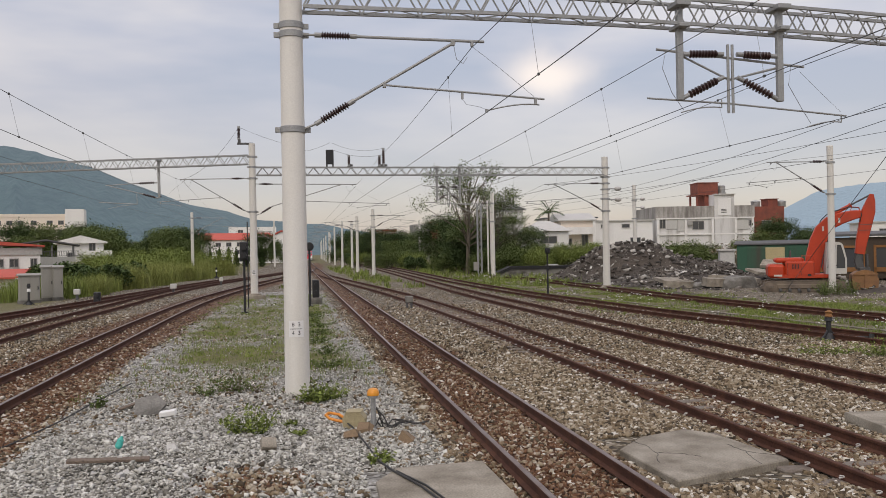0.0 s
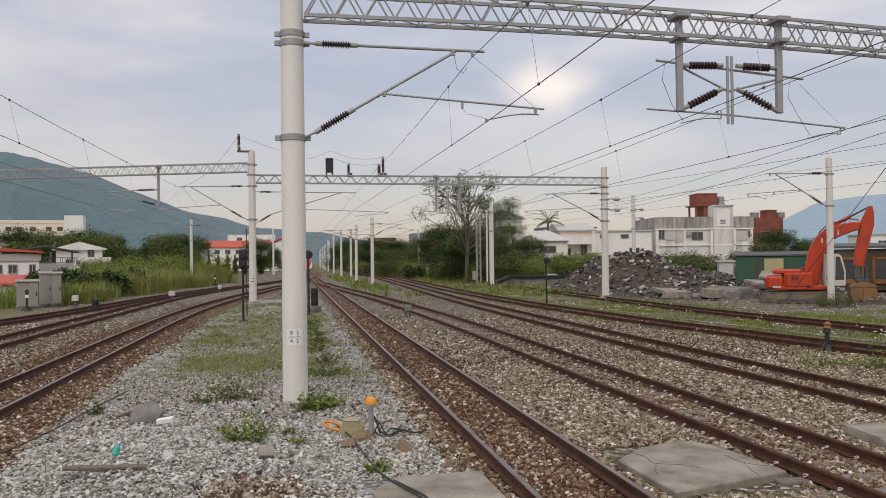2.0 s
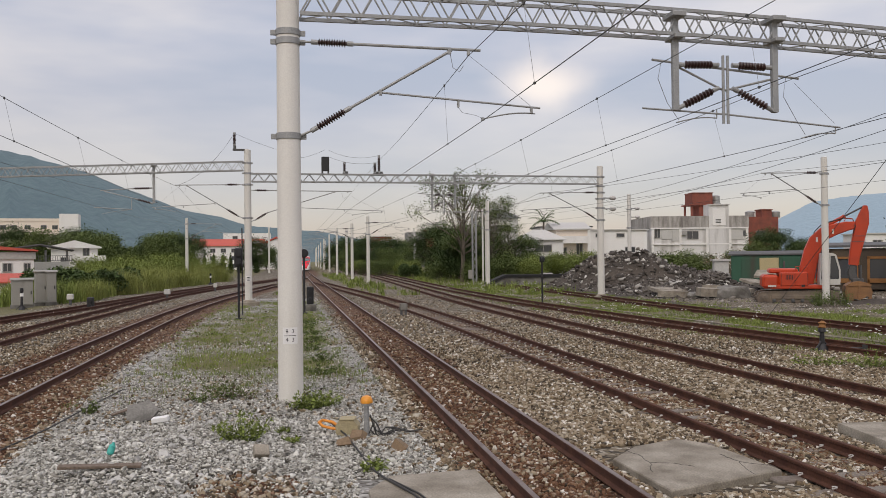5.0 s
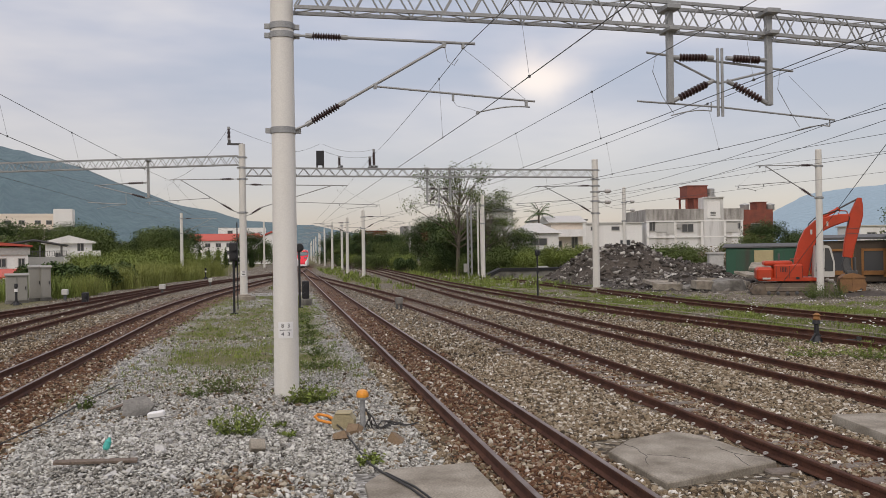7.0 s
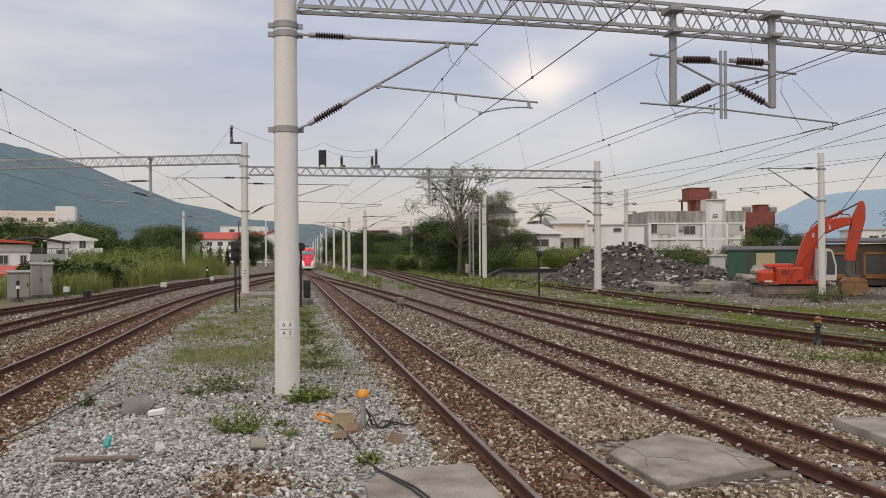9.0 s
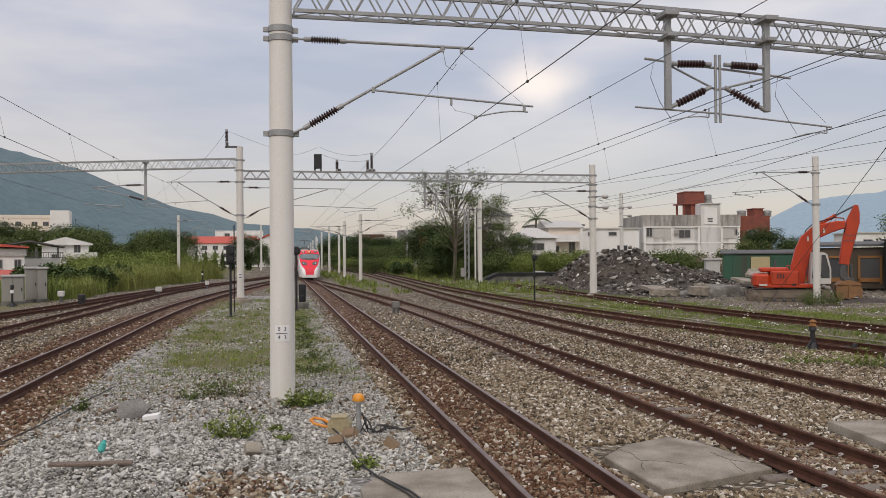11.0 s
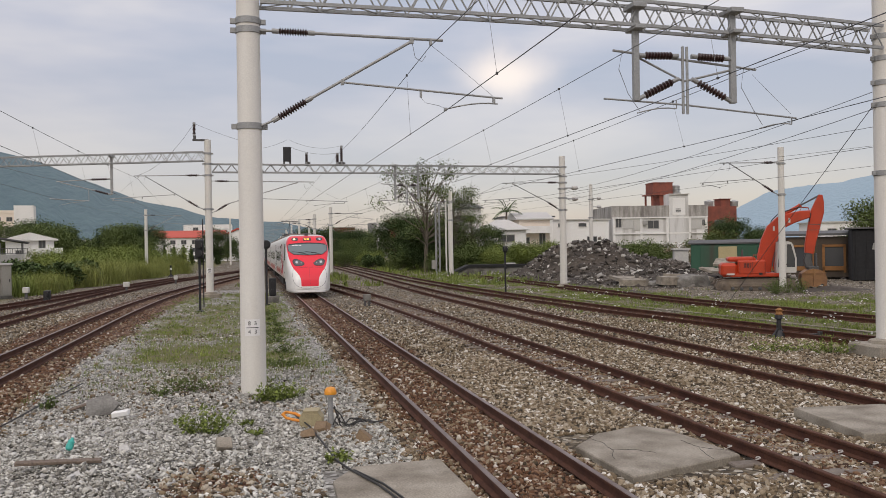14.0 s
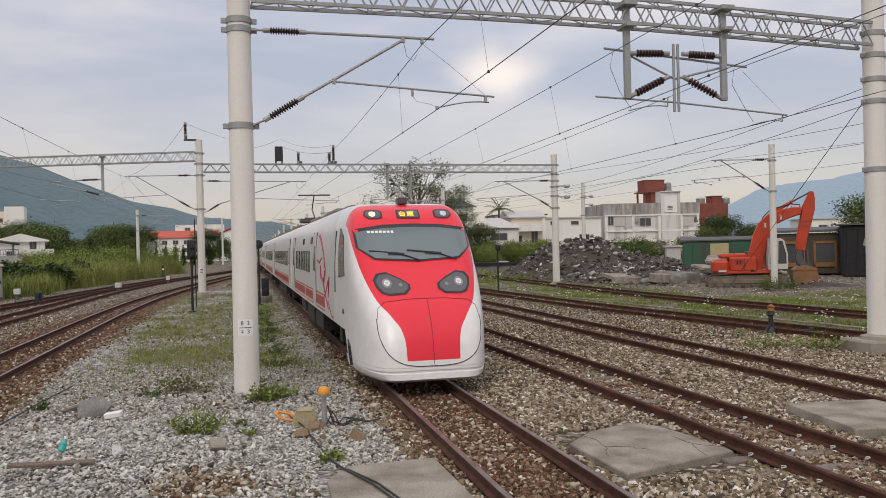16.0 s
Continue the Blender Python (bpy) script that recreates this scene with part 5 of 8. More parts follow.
B = {
    "stained": material("rain_stained_render", (0.66, 0.65, 0.63), 0.9, vary=0.12, scale=0.9, second=(0.33, 0.31, 0.28), spread=0.6, fine=8, bump=0.1, streak=True),
    "parapet": material("blackened_parapet", (0.42, 0.40, 0.37), 0.9, vary=0.2, scale=1.6, second=(0.17, 0.155, 0.14), spread=0.5, fine=8, bump=0.1, streak=True),
    "wall_white": material("white_house_render", (0.80, 0.79, 0.76), 0.9, vary=0.08, scale=0.6, second=(0.70, 0.68, 0.65), spread=0.6, fine=6, bump=0.05, streak=True),
    "wall_cream": material("cream_house_render", (0.80, 0.71, 0.61), 0.9, vary=0.08, scale=0.4, fine=5, bump=0.05, streak=True),
    "pale_grey": material("pale_grey_render", (0.42, 0.415, 0.395), 0.9, vary=0.15, scale=0.8, fine=6, bump=0.05, streak=True),
    "wall_grey": material("grey_house_render", (0.26, 0.255, 0.245), 0.9, vary=0.15, scale=0.8, fine=6, bump=0.05, streak=True),
    "brick": material("dark_red_brickwork", (0.25, 0.075, 0.05), 0.9, vary=0.2, scale=1.0, second=(0.17, 0.06, 0.045), fine=12, bump=0.1),
    "red_roof": material("red_roof_sheet", (0.50, 0.09, 0.06), 0.7, vary=0.15, scale=0.7, fine=7, bump=0.1),
    "grey_roof": material("dark_grey_roof_sheet", (0.10, 0.10, 0.10), 0.7, vary=0.2, scale=0.7, fine=7, bump=0.1),
    "pale_roof": material("pale_grey_roof_sheet", (0.52, 0.51, 0.48), 0.7, vary=0.12, scale=0.7, fine=7, bump=0.1),
    "pane": glass("dark_window_pane", (0.07, 0.075, 0.08), 0.12),
    "frame": material("window_frame_grey", (0.35, 0.34, 0.32), 0.6, vary=0.1, bump=0),
    "rot": material("weathered_dark_boarding", (0.075, 0.058, 0.043), 0.9, vary=0.35, scale=1.2, second=(0.14, 0.105, 0.07), spread=0.6, bump=0.2, streak=True),
    "green": material("green_painted_steel", (0.03, 0.10, 0.06), 0.7, vary=0.25, scale=1.0, second=(0.06, 0.055, 0.04), spread=0.6, bump=0.1, streak=True),
    "yellow": material("faded_yellow_board", (0.48, 0.40, 0.22), 0.8, vary=0.2, scale=1.2, bump=0.1, streak=True),
    "orange_frame": material("orange_painted_timber", (0.27, 0.125, 0.04), 0.8, vary=0.25, scale=2, bump=0.1),
    "tarp": material("black_shade_sheet", (0.017, 0.017, 0.018), 0.85, vary=0.3, scale=0.8, fine=5, bump=0.2),
    "tank": material("steel_water_tank", (0.38, 0.38, 0.37), 0.4, 0.5, vary=0.15, bump=0.05),
}


def window_unit(parent, x, z, w, h, y=0.0, grille=True):
    o = part("window", Shape().box(x, y - 0.03, z + h / 2 + 0.05, w + 0.16, 0.12, 0.08).box(x, y - 0.03, z - h / 2 - 0.05, w + 0.2, 0.16, 0.08).box(x - w / 2 - 0.04, y - 0.03, z, 0.08, 0.12, h).box(x + w / 2 + 0.04, y - 0.03, z, 0.08, 0.12, h), B["frame"], parent)
    part("pane", Shape().box(x, y - 0.012, z, w, 0.03, h), B["pane"], o)
    if grille:
        part("mullion", Shape().box(x, y - 0.04, z, 0.06, 0.04, h), B["frame"], o)
    return o


def block(name, label, category, x, y, w, d, h, rz, wall, windows=(), parapet=None, roof=None, z=-0.5, group=""):
    """A building whose front left corner is its origin; the front faces -y."""
    b = thing(name, label, category, (x, y, z), rz, group=group)
    part("wall", Shape().box(w / 2, d / 2, h / 2, w, d, h), wall, b)
    if parapet:
        ph, mat = parapet
        s = Shape().box(w / 2, -0.03, h - ph / 2 + 0.1, w + 0.3, 0.3, ph + 0.2).box(w / 2, d, h - ph / 2 + 0.1, w + 0.3, 0.3, ph + 0.2)
        s.box(-0.03, d / 2, h - ph / 2 + 0.1, 0.3, d - 0.3, ph + 0.2).box(w + 0.03, d / 2, h - ph / 2 + 0.1, 0.3, d - 0.3, ph + 0.2)
        part("parapet", s, mat, b)
    if roof:
        kind, rh, mat = roof
        if kind == "gable":
            part("roof", Shape().prism([(-0.5, h - 0.1), (d + 0.5, h - 0.1), (d + 0.5, h + 0.05), (d / 2, h + rh), (-0.5, h + 0.05)], -0.5, w + 0.5, "yz"), mat, b)
        elif kind == "front":
            part("roof", Shape().prism([(-0.5, h - 0.1), (w + 0.5, h - 0.1), (w + 0.5, h + 0.05), (w / 2, h + rh), (-0.5, h + 0.05)], -0.6, d + 0.4, "xz"), mat, b)
        elif kind == "hip":
            s = Shape()
            s._add([(-0.5, -0.5, h), (w + 0.5, -0.5, h), (w + 0.5, d + 0.5, h), (-0.5, d + 0.5, h), (w * 0.35, d / 2, h + rh), (w * 0.65, d / 2, h + rh)], [(0, 1, 5, 4), (1, 2, 5), (2, 3, 4, 5), (3, 0, 4), (3, 2, 1, 0)])
            part("roof", s, mat, b)
        else:
            part("roof", Shape().box(w / 2, d / 2, h + 0.1, w + 0.6, d + 0.6, 0.2), mat, b)
    for q in windows:
        window_unit(b, *q)
    return b


# grey concrete house with stair tower and brick rooftop rooms
g = block("concrete_house", "white concrete house with rain-blackened parapet and brick rooftop", "house", 61.7, 136.7, 16.9, 14, 9.65, -8, B["stained"],
          [(7.2, 6.55, 1.9, 1.3), (1.0, 6.9, 0.9, 1.5), (12.5, 3.5, 0.9, 0.8), (10.6, 6.9, 0.7, 0.8), (16.2, 6.8, 0.7, 0.9)], (1.9, B["parapet"]))
part("stair_tower", Shape().box(11.75, 2.0, 5.92, 3.5, 4.5, 11.85, bevel=0.05).box(11.75, -0.3, 11.8, 3.7, 0.5, 0.14), B["stained"], g)
part("panel", Shape().box(11.75, -0.28, 9.6, 2.3, 0.12, 2.9, bevel=0.03), B["wall_white"], g, "recessed pale stair tower panel")
part("louvre", Shape().box(11.6, -0.36, 8.95, 0.9, 0.06, 0.12).box(11.6, -0.36, 9.2, 0.9, 0.06, 0.12).box(11.6, -0.36, 8.7, 0.9, 0.06, 0.12), B["grey_roof"], g)
for u, zz, w, hh in ((14.9, 6.55, 2.2, 1.7), (2.6, 6.8, 1.8, 1.8), (4.2, 6.6, 1.2, 2.1)):
    part("shutter", Shape().box(u, -0.08, zz, w, 0.1, hh, bevel=0.02).box(u, -0.1, zz + hh / 2 + 0.08, w + 0.2, 0.2, 0.1), B["pale_roof"], g, "pale closed shutter")
for u in (0.15, 5.0, 9.7, 13.7, 16.7):
    part("pilaster", Shape().box(u, -0.12, 3.8, 0.4, 0.3, 7.6), B["wall_white"], g)
for zz in (7.75, 5.0, 3.2):
    part("floor_band", Shape().box(8.4, -0.1, zz, 17.1, 0.34, 0.22), B["wall_white"], g)
part("rooftop_room", Shape().box(9.9, 4.5, 13.0, 3.6, 4, 2.0).box(10.5, 4.5, 10.8, 2.4, 4, 2.4).box(8.0, 2.7, 10.8, 0.3, 0.3, 2.4).box(9.5, 4.4, 11.95, 4.2, 4.4, 0.22).box(8.0, 6.3, 10.8, 0.3, 0.3, 2.4).box(9.9, 4.5, 14.05, 3.8, 4.2, 0.12), B["brick"], g, "brick rooftop room")
part("water_tank", Shape().lathe([(0.68, 0), (0.7, 0.35), (0.68, 0.37), (0.7, 0.75), (0.68, 0.77), (0.7, 1.2), (0.45, 1.4)], (12.9, 4.2, 12.3), n=14).box(12.9, 4.2, 12.2, 1.3, 1.3, 0.3), B["tank"], g)
part("awning", Shape().box(-0.25, 7, 6.4, 0.5, 3.0, 1.9), B["green"], g, "green window awning")
part("air_conditioner", Shape().box(5.6, -0.35, 6.9, 0.8, 0.5, 0.75, bevel=0.03).lathe([(0.28, 0), (0.28, 0.03)], (5.6, -0.6, 6.9), (0, -1, 0), 14), B["frame"], g)
block("brick_house", "dark red brick house with water tanks on its roof", "house", 80.0, 137.5, 5.8, 9, 9.75, -8, B["brick"], [(2.6, 6.6, 1.6, 1.2)])
for dx, dz in ((81.6, 9.2), (86.6, 9.2)):
    lone("water_tank", Shape().lathe([(0.75, 0), (0.8, 0.1), (0.8, 0.85), (0.88, 0.9), (0.85, 1.05), (0.15, 1.25)], n=16), B["tank"], "round steel water tank on the roof", "water tank", (dx, 139, dz))
lone("rooftop_room", Shape().box(0, 0, 0.7, 1.9, 2.2, 1.4).box(0, 0, 1.44, 2.2, 2.5, 0.12), B["brick"], "small brick rooftop room", "rooftop room", (84.6, 139.5, 9.2))
block("flat_white_house", "long low white house with flat roof", "house", 46, 132.5, 12.5, 10, 7.3, -6, B["wall_white"], [(4.5, 6.5, 1.2, 0.5, 0.0, False), (8.0, 6.5, 1.2, 0.5, 0.0, False), (9.6, 4.0, 1.6, 1.0)], None, ("flat", 0, B["pale_roof"]))
block("gabled_house", "pale house with grey hipped roof behind bushes", "house", 31.8, 112, 5.6, 6, 5.4, -5, B["wall_white"], [(2.8, 4.2, 2.2, 0.9)], None, ("hip", 1.5, B["pale_roof"]))
yb = block("balcony_house", "pale yellow house with balcony and dark eaves", "house", 37.8, 116, 4.6, 7, 7.0, -5, B["wall_cream"], [(1.0, 3.9, 0.9, 0.8), (3.4, 4.1, 0.8, 1.6)], None, ("gable", 1.1, B["pale_roof"]))
part("balcony", Shape().box(2.3, -0.7, 5.0, 4.4, 1.4, 0.15).box(2.3, -1.35, 5.5, 4.4, 0.08, 0.9), B["wall_white"], yb)
block("pagoda_house", "white house with dark upturned tiled roof", "house", 30.5, 128, 5, 6, 9.2, 0, B["wall_white"], [(2.5, 7.6, 2.4, 0.9)], None, ("hip", 1.5, B["grey_roof"]))
# long shed roof line behind
block("low_shed", "long white shed with grey roof edge", "shed", 38.5, 126, 8, 6, 7.6, -4, B["wall_white"], [], None, ("flat", 0, B["grey_roof"]))

# left of the line
block("cream_block", "large cream apartment block with flat roof", "apartment block", -100.5, 306, 24, 14, 18.0, 8, B["wall_cream"],
      [(a, zz, 1.7, 1.3) for a in (2.5, 6.0, 9.4, 13.5, 18.5, 22) for zz in (8.6, 11.9, 15.2)], (0.8, B["wall_cream"]))
block("white_tower", "white concrete stair tower beside the apartment block", "tower", -76.6, 306, 6.0, 9, 19.7, 8, B["wall_white"], [(3.4, 12.5, 0.9, 2.0), (4.9, 12.5, 0.9, 2.0)])
h = block("red_roof_house", "two-storey white house with a red sheet roof", "house", -35.0, 87.1, 10.5, 8, 5.45, 16, B["wall_white"], [(6.9, 4.15, 0.6, 0.75), (8.15, 4.15, 0.7, 0.75), (9.9, 4.15, 0.5, 0.75)], (0.5, B["pale_grey"]), z=-2.1)
part("roof", Shape().prism([(-0.8, 6.3), (10.9, 5.72), (10.9, 5.86), (5, 6.5), (-0.8, 6.45)], -0.5, 8.5, "xz"), B["red_roof"], h)
for u in (0.2, 3.5, 7, 10.3):
    part("post", Shape().box(u, 0.2, 5.5, 0.14, 0.14, 1.1), B["wall_grey"], h)
block("red_roof_shed", "low shed with red roof and white awning", "shed", -29.6, 79, 6.6, 5, 2.1, 16, B["wall_white"], [(1.5, 1.3, 1.0, 0.6)], None, ("gable", 0.75, B["red_roof"]), z=-1.3)
lone("awning_roof", Shape().box(0, 0, 0, 3.4, 4, 0.12, bevel=0.02).box(1.5, -1.8, -1.0, 0.1, 0.1, 2.0).box(-1.5, -1.8, -1.0, 0.1, 0.1, 2.0).box(1.5, 1.8, -1.0, 0.1, 0.1, 2.0), B["pale_roof"], "pale sheet awning roof on thin posts", "awning", (-21.8, 79, 0.75), 5)
h = block("grey_house", "grey concrete house with roof terrace", "house", -29.2, 100.2, 5.0, 7, 4.4, 15, B["pale_grey"], [(1.2, 2.6, 0.8, 1.3), (3.0, 2.6, 0.8, 1.1), (4.4, 2.6, 0.8, 1.1)], z=-1.8)
part("roof", Shape().prism([(-0.7, 5.85), (2.0, 6.25), (5.5, 5.6), (5.5, 5.72), (2.0, 6.4), (-0.7, 5.98)], -0.7, 7.4, "xz"), B["grey_roof"], h)
for u in (0.2, 2.6, 4.8):
    part("post", Shape().box(u, 0.2, 5.0, 0.22, 0.22, 1.4), B["wall_grey"], h)
part("railing", Shape().box(2.7, 0, 5.05, 5.3, 0.06, 0.06).box(2.7, 0, 4.5, 5.3, 0.06, 0.06), B["grey_roof"], h)
for i in range(22):
    part("baluster", Shape().box(0.15 + i * 0.245, 0, 4.78, 0.05, 0.05, 0.55), B["grey_roof"], h)
h = block("white_house", "white house with pitched white roof and balcony", "house", -30.3, 117, 5.6, 8, 4.95, 13, B["wall_white"], [(4.2, 4.4, 0.7, 1.3), (1.6, 3.0, 0.8, 1.2), (5.0, 2.0, 0.8, 1.4), (3.6, 2.0, 0.8, 1.4)], None, ("front", 0.95, B["wall_white"]))
part("balcony", Shape().box(4.9, -0.9, 3.1, 3.4, 1.8, 0.2).box(4.9, -1.75, 3.5, 3.4, 0.1, 0.7).box(6.4, -1.6, 1.6, 0.22, 0.22, 3.2), B["wall_white"], h)
s = block("school", "white school building with red tiled roof", "school", -28.5, 262, 21, 12, 7.5, 0, B["wall_white"],
          [(a, zz, 1.4, 1.1) for a in (6.2, 9.3, 12.4, 15.5) for zz in (1.5, 3.8, 6.1)], None, ("gable", 2.2, B["red_roof"]))
part("gable_wing", Shape().prism([(20, 0), (30, 0), (30, 7.2), (25, 9.6), (20, 7.2)], -2, 8, "xz"), B["wall_white"], s)
part("wing_roof", Shape().prism([(19.6, 7.2), (25, 9.75), (30.4, 7.2), (30.4, 7.6), (25, 10.2), (19.6, 7.6)], -2.4, 8, "xz"), B["red_roof"], s)
for a, zz in ((24, 5.5), (26, 5.5), (24, 3), (26, 3)):
    window_unit(s, a, zz, 1.2, 1.2, -2)
block("far_house", "distant white flat-roofed house", "house", -22, 300, 16, 10, 12.5, 0, B["wall_white"], [(4, 11, 1.6, 1), (9, 11, 1.6, 1)])
# far right of the line
block("far_brick_house", "distant red-brown house among trees", "house", 27.5, 300, 9, 8, 11.0, 0, B["brick"], [(3, 8.6, 1.5, 1)], None, ("flat", 0, B["pale_roof"]))
block("far_brick_house", "distant grey and brick house among trees", "house", 37, 262, 5.5, 8, 11.4, 0, B["wall_grey"], [(2.5, 9, 1.5, 1)])
block("far_brick_house", "distant dark red brick house among trees", "house", 42.8, 262, 7.5, 8, 12.2, 0, B["brick"], [(3, 10, 1.5, 1)])
for i, (x, y, w, hh, c) in enumerate(((98, 130, 9, 6.4, "wall_white"), (110, 128, 8, 7.6, "wall_grey"), (124, 128, 10, 6.2, "wall_white"), (-46, 230, 12, 6.5, "wall_white"))):
    block("far_house", "distant pale house with flat roof", "house", x, y, w, 8, hh, -10, B[c], [(2, hh - 1.6, 1.4, 1), (5.5, hh - 1.6, 1.4, 1)], None, ("flat", 0, B["pale_roof"]))

# old carriages and sheds behind the excavator
oc = thing("old_carriage", "derelict green railway carriage body with yellow board", "carriage", (33.3, 59.5, -0.5), -40)
part("body", Shape().box(4.6, 1.4, 1.7, 9.2, 2.8, 2.5, bevel=0.06), B["green"], oc)
part("roof", Shape().prism([(-0.1, 2.95), (2.9, 2.95), (2.9, 3.05), (2.2, 3.28), (0.6, 3.28), (-0.1, 3.05)], -0.2, 9.4, "yz"), B["grey_roof"], oc)
for u, w, mm in ((1.4, 1.3, "green"), (2.75, 1.35, "yellow"), (4.3, 1.2, "green"), (7.9, 1.2, "yellow")):
    part("door", Shape().box(u, -0.03, 1.7, w, 0.1, 2.1, bevel=0.02), B[mm], oc)
for u in (5.5, 6.5):
    part("window", Shape().box(u, -0.01, 2.0, 0.7, 0.06, 1.0), B["pane"], oc)
part("white_post", Shape().box(7.0, -0.08, 1.8, 0.28, 0.12, 2.6), B["wall_white"], oc)
oc2 = thing("old_carriage", "derelict carriage with orange window frames and grey roof", "carriage", (37.0, 54.5, -0.3), -38)
part("body", Shape().box(3.2, 1.4, 1.7, 6.4, 2.8, 2.9, bevel=0.06), B["rot"], oc2)
part("roof", Shape().prism([(-0.3, 3.25), (3.1, 3.25), (3.1, 3.38), (1.4, 3.6), (-0.3, 3.38)], -0.3, 6.8, "yz"), B["grey_roof"], oc2)
for u in (0.3, 0.9 + 1.2, 4.1):
    f = part("window_frame", Shape().box(u, -0.05, 2.5, 1.5, 0.14, 0.16).box(u, -0.05, 0.9, 1.5, 0.14, 0.3).box(u - 0.68, -0.05, 1.6, 0.16, 0.14, 2.0).box(u + 0.68, -0.05, 1.6, 0.16, 0.14, 2.0), B["orange_frame"], oc2)
    part("pane", Shape().box(u, -0.01, 1.75, 1.2, 0.05, 1.4), B["pane"], f)
sh = thing("dark_shed", "shed draped in black shade sheeting", "shed", (39.3, 49.0, -0.2), -34)
part("sheeting", Shape().box(2.6, 1.6, 1.75, 5.2, 3.2, 3.5, bevel=0.1), B["tarp"], sh)
for i in range(9):
    part("fold", Shape().tube((0.2 + i * 0.6, -0.02, 0.1), (0.3 + i * 0.58 + 0.12 * math.sin(i * 2.3), -0.02, 3.45), 0.07, 0.03, 7), B["tarp"], sh)
part("patch", Shape().box(1.5, -0.05, 2.3, 0.5, 0.04, 0.45, Euler((0, 0.2, 0)).to_matrix()), B["frame"], sh, "pale torn patch")
part("roof", Shape().box(2.6, 1.6, 3.56, 5.6, 3.6, 0.1), B["grey_roof"], sh)
lone("small_hut", Shape().box(0, 0, 0.9, 1.2, 1.2, 1.8).box(0, 0, 1.85, 1.5, 1.5, 0.14), B["pale_roof"], "small pale hut behind the rubble", "hut", (37.6, 69.0, 0.2), -20)

# low concrete loading edge with a dark cap
le = thing("concrete_wall", "low stained concrete wall with dark mossy cap", "wall", (18.7, 77.5, -0.25), kind="structure")
part("wall", Shape().prism([(0.0, 0), (10.6, 0), (10.6, 0.85), (1.6, 0.9), (0.0, 0.1)], 0, 1.2, "xz"), M["concrete_dk"], le)
part("cap", Shape().prism([(-0.3, 0.1), (1.5, 0.85), (10.8, 0.8), (10.8, 1.06), (1.5, 1.12), (-0.3, 0.34)], -0.12, 1.3, "xz"), B["tarp"], le)


# ------------------------------------------------------------ trees and bushes
def leaf_material(name, color, second):
    m = material(name, color, 0.8, vary=0.25, scale=0.35, fine=3.0, bump=0, second=second, spread=0.5, island=0.35)
    m.node_tree.nodes["Principled BSDF"].inputs["Specular IOR Level"].default_value = 0.25
    return m


LEAF = {
    "dark": leaf_material("dark_leaves", (0.07, 0.105, 0.035), (0.042, 0.07, 0.024)),
    "mid": leaf_material("mid_green_leaves", (0.115, 0.15, 0.045), (0.07, 0.10, 0.03)),
    "light": leaf_material("yellow_green_leaves", (0.20, 0.245, 0.06), (0.13, 0.17, 0.042)),
    "reed": leaf_material("yellow_green_reed_blades", (0.27, 0.29, 0.085), (0.18, 0.21, 0.06)),
    "dry": leaf_material("dry_stalks", (0.20, 0.16, 0.10), (0.14, 0.10, 0.07)),
}
M["bark"] = material("grey_bark", (0.14, 0.115, 0.09), 0.95, vary=0.3, scale=3, bump=0.4)


def leaf_cloud(lobes, count, size, rng, flat=0.75):
    """Single leaves and sprays spread over the shells of several lobes."""
    V, F = [], []
    tot = sum(r[3] ** 2 for r in lobes)
    for cx, cy, cz, r in lobes:
        for _ in range(int(count * r * r / tot)):
            d = Vector((rng.gauss(0, 1), rng.gauss(0, 1), rng.gauss(0, 1))).normalized()
            q = r * (rng.random() ** 0.45) * rng.uniform(0.75, 1.12)
            p = Vector((cx + d.x * q, cy + d.y * q, cz + d.z * q * flat))
            a = Euler((rng.uniform(-0.9, 0.9), rng.uniform(-0.9, 0.9), rng.uniform(0, 6.28))).to_matrix()
            s = size * rng.uniform(0.6, 1.4)
            k = len(V)
            for u in ((-0.5 * s, 0, 0), (0, -0.28 * s, 0.08 * s), (0.55 * s, 0, -0.05 * s), (0, 0.28 * s, 0.08 * s)):
                V.append(tuple(p + a @ Vector(u)))
            F.append((k, k + 1, k + 2, k + 3))
    s = Shape()
    s.v, s.f, s.mi = V, F, [0] * len(F)
    return s


def tree_kind(name, label, h, w, leaves, size, color, seed, trunk=0.18, bare=0.35, lobes=14, sparse=False, category="tree"):
    rng = random.Random(seed)
    t = thing(name, label, category, (0, -60, 0))
    tr = Shape()
    L = []
    top = h * (0.55 if not sparse else 0.8)
    tr.tube((0, 0, -0.3), (0.05 * h, 0, h * bare), trunk, trunk * 0.75, 8).tube((0.05 * h, 0, h * bare), (0.02 * h, 0.03 * h, top), trunk * 0.75, trunk * 0.3, 7)
    for i in range(lobes):
        a = rng.uniform(0, 6.28)
        q = rng.random() ** 0.6 * w * 0.5
        z = h * (bare + (1 - bare) * rng.random() ** (0.8 if not sparse else 0.7)) * 0.93
        q *= 1.0 - 0.55 * max(0, (z / h - 0.55) / 0.45)
        r = w * rng.uniform(0.14, 0.27) if not sparse else w * rng.uniform(0.07, 0.15)
        c = (q * math.cos(a), q * math.sin(a), max(z, r * 0.6))
        L.append((*c, r))
        if trunk:
            tr.tube((0.03 * h, 0.01 * h, h * rng.uniform(bare * 0.7, max(bare, min(0.72, z / h - 0.12)))), c, trunk * 0.28, trunk * 0.08, 5)
    part("trunk", tr, M["bark"], t)
    part("crown", leaf_cloud(L, leaves, size, rng), LEAF[color], t)
    return t


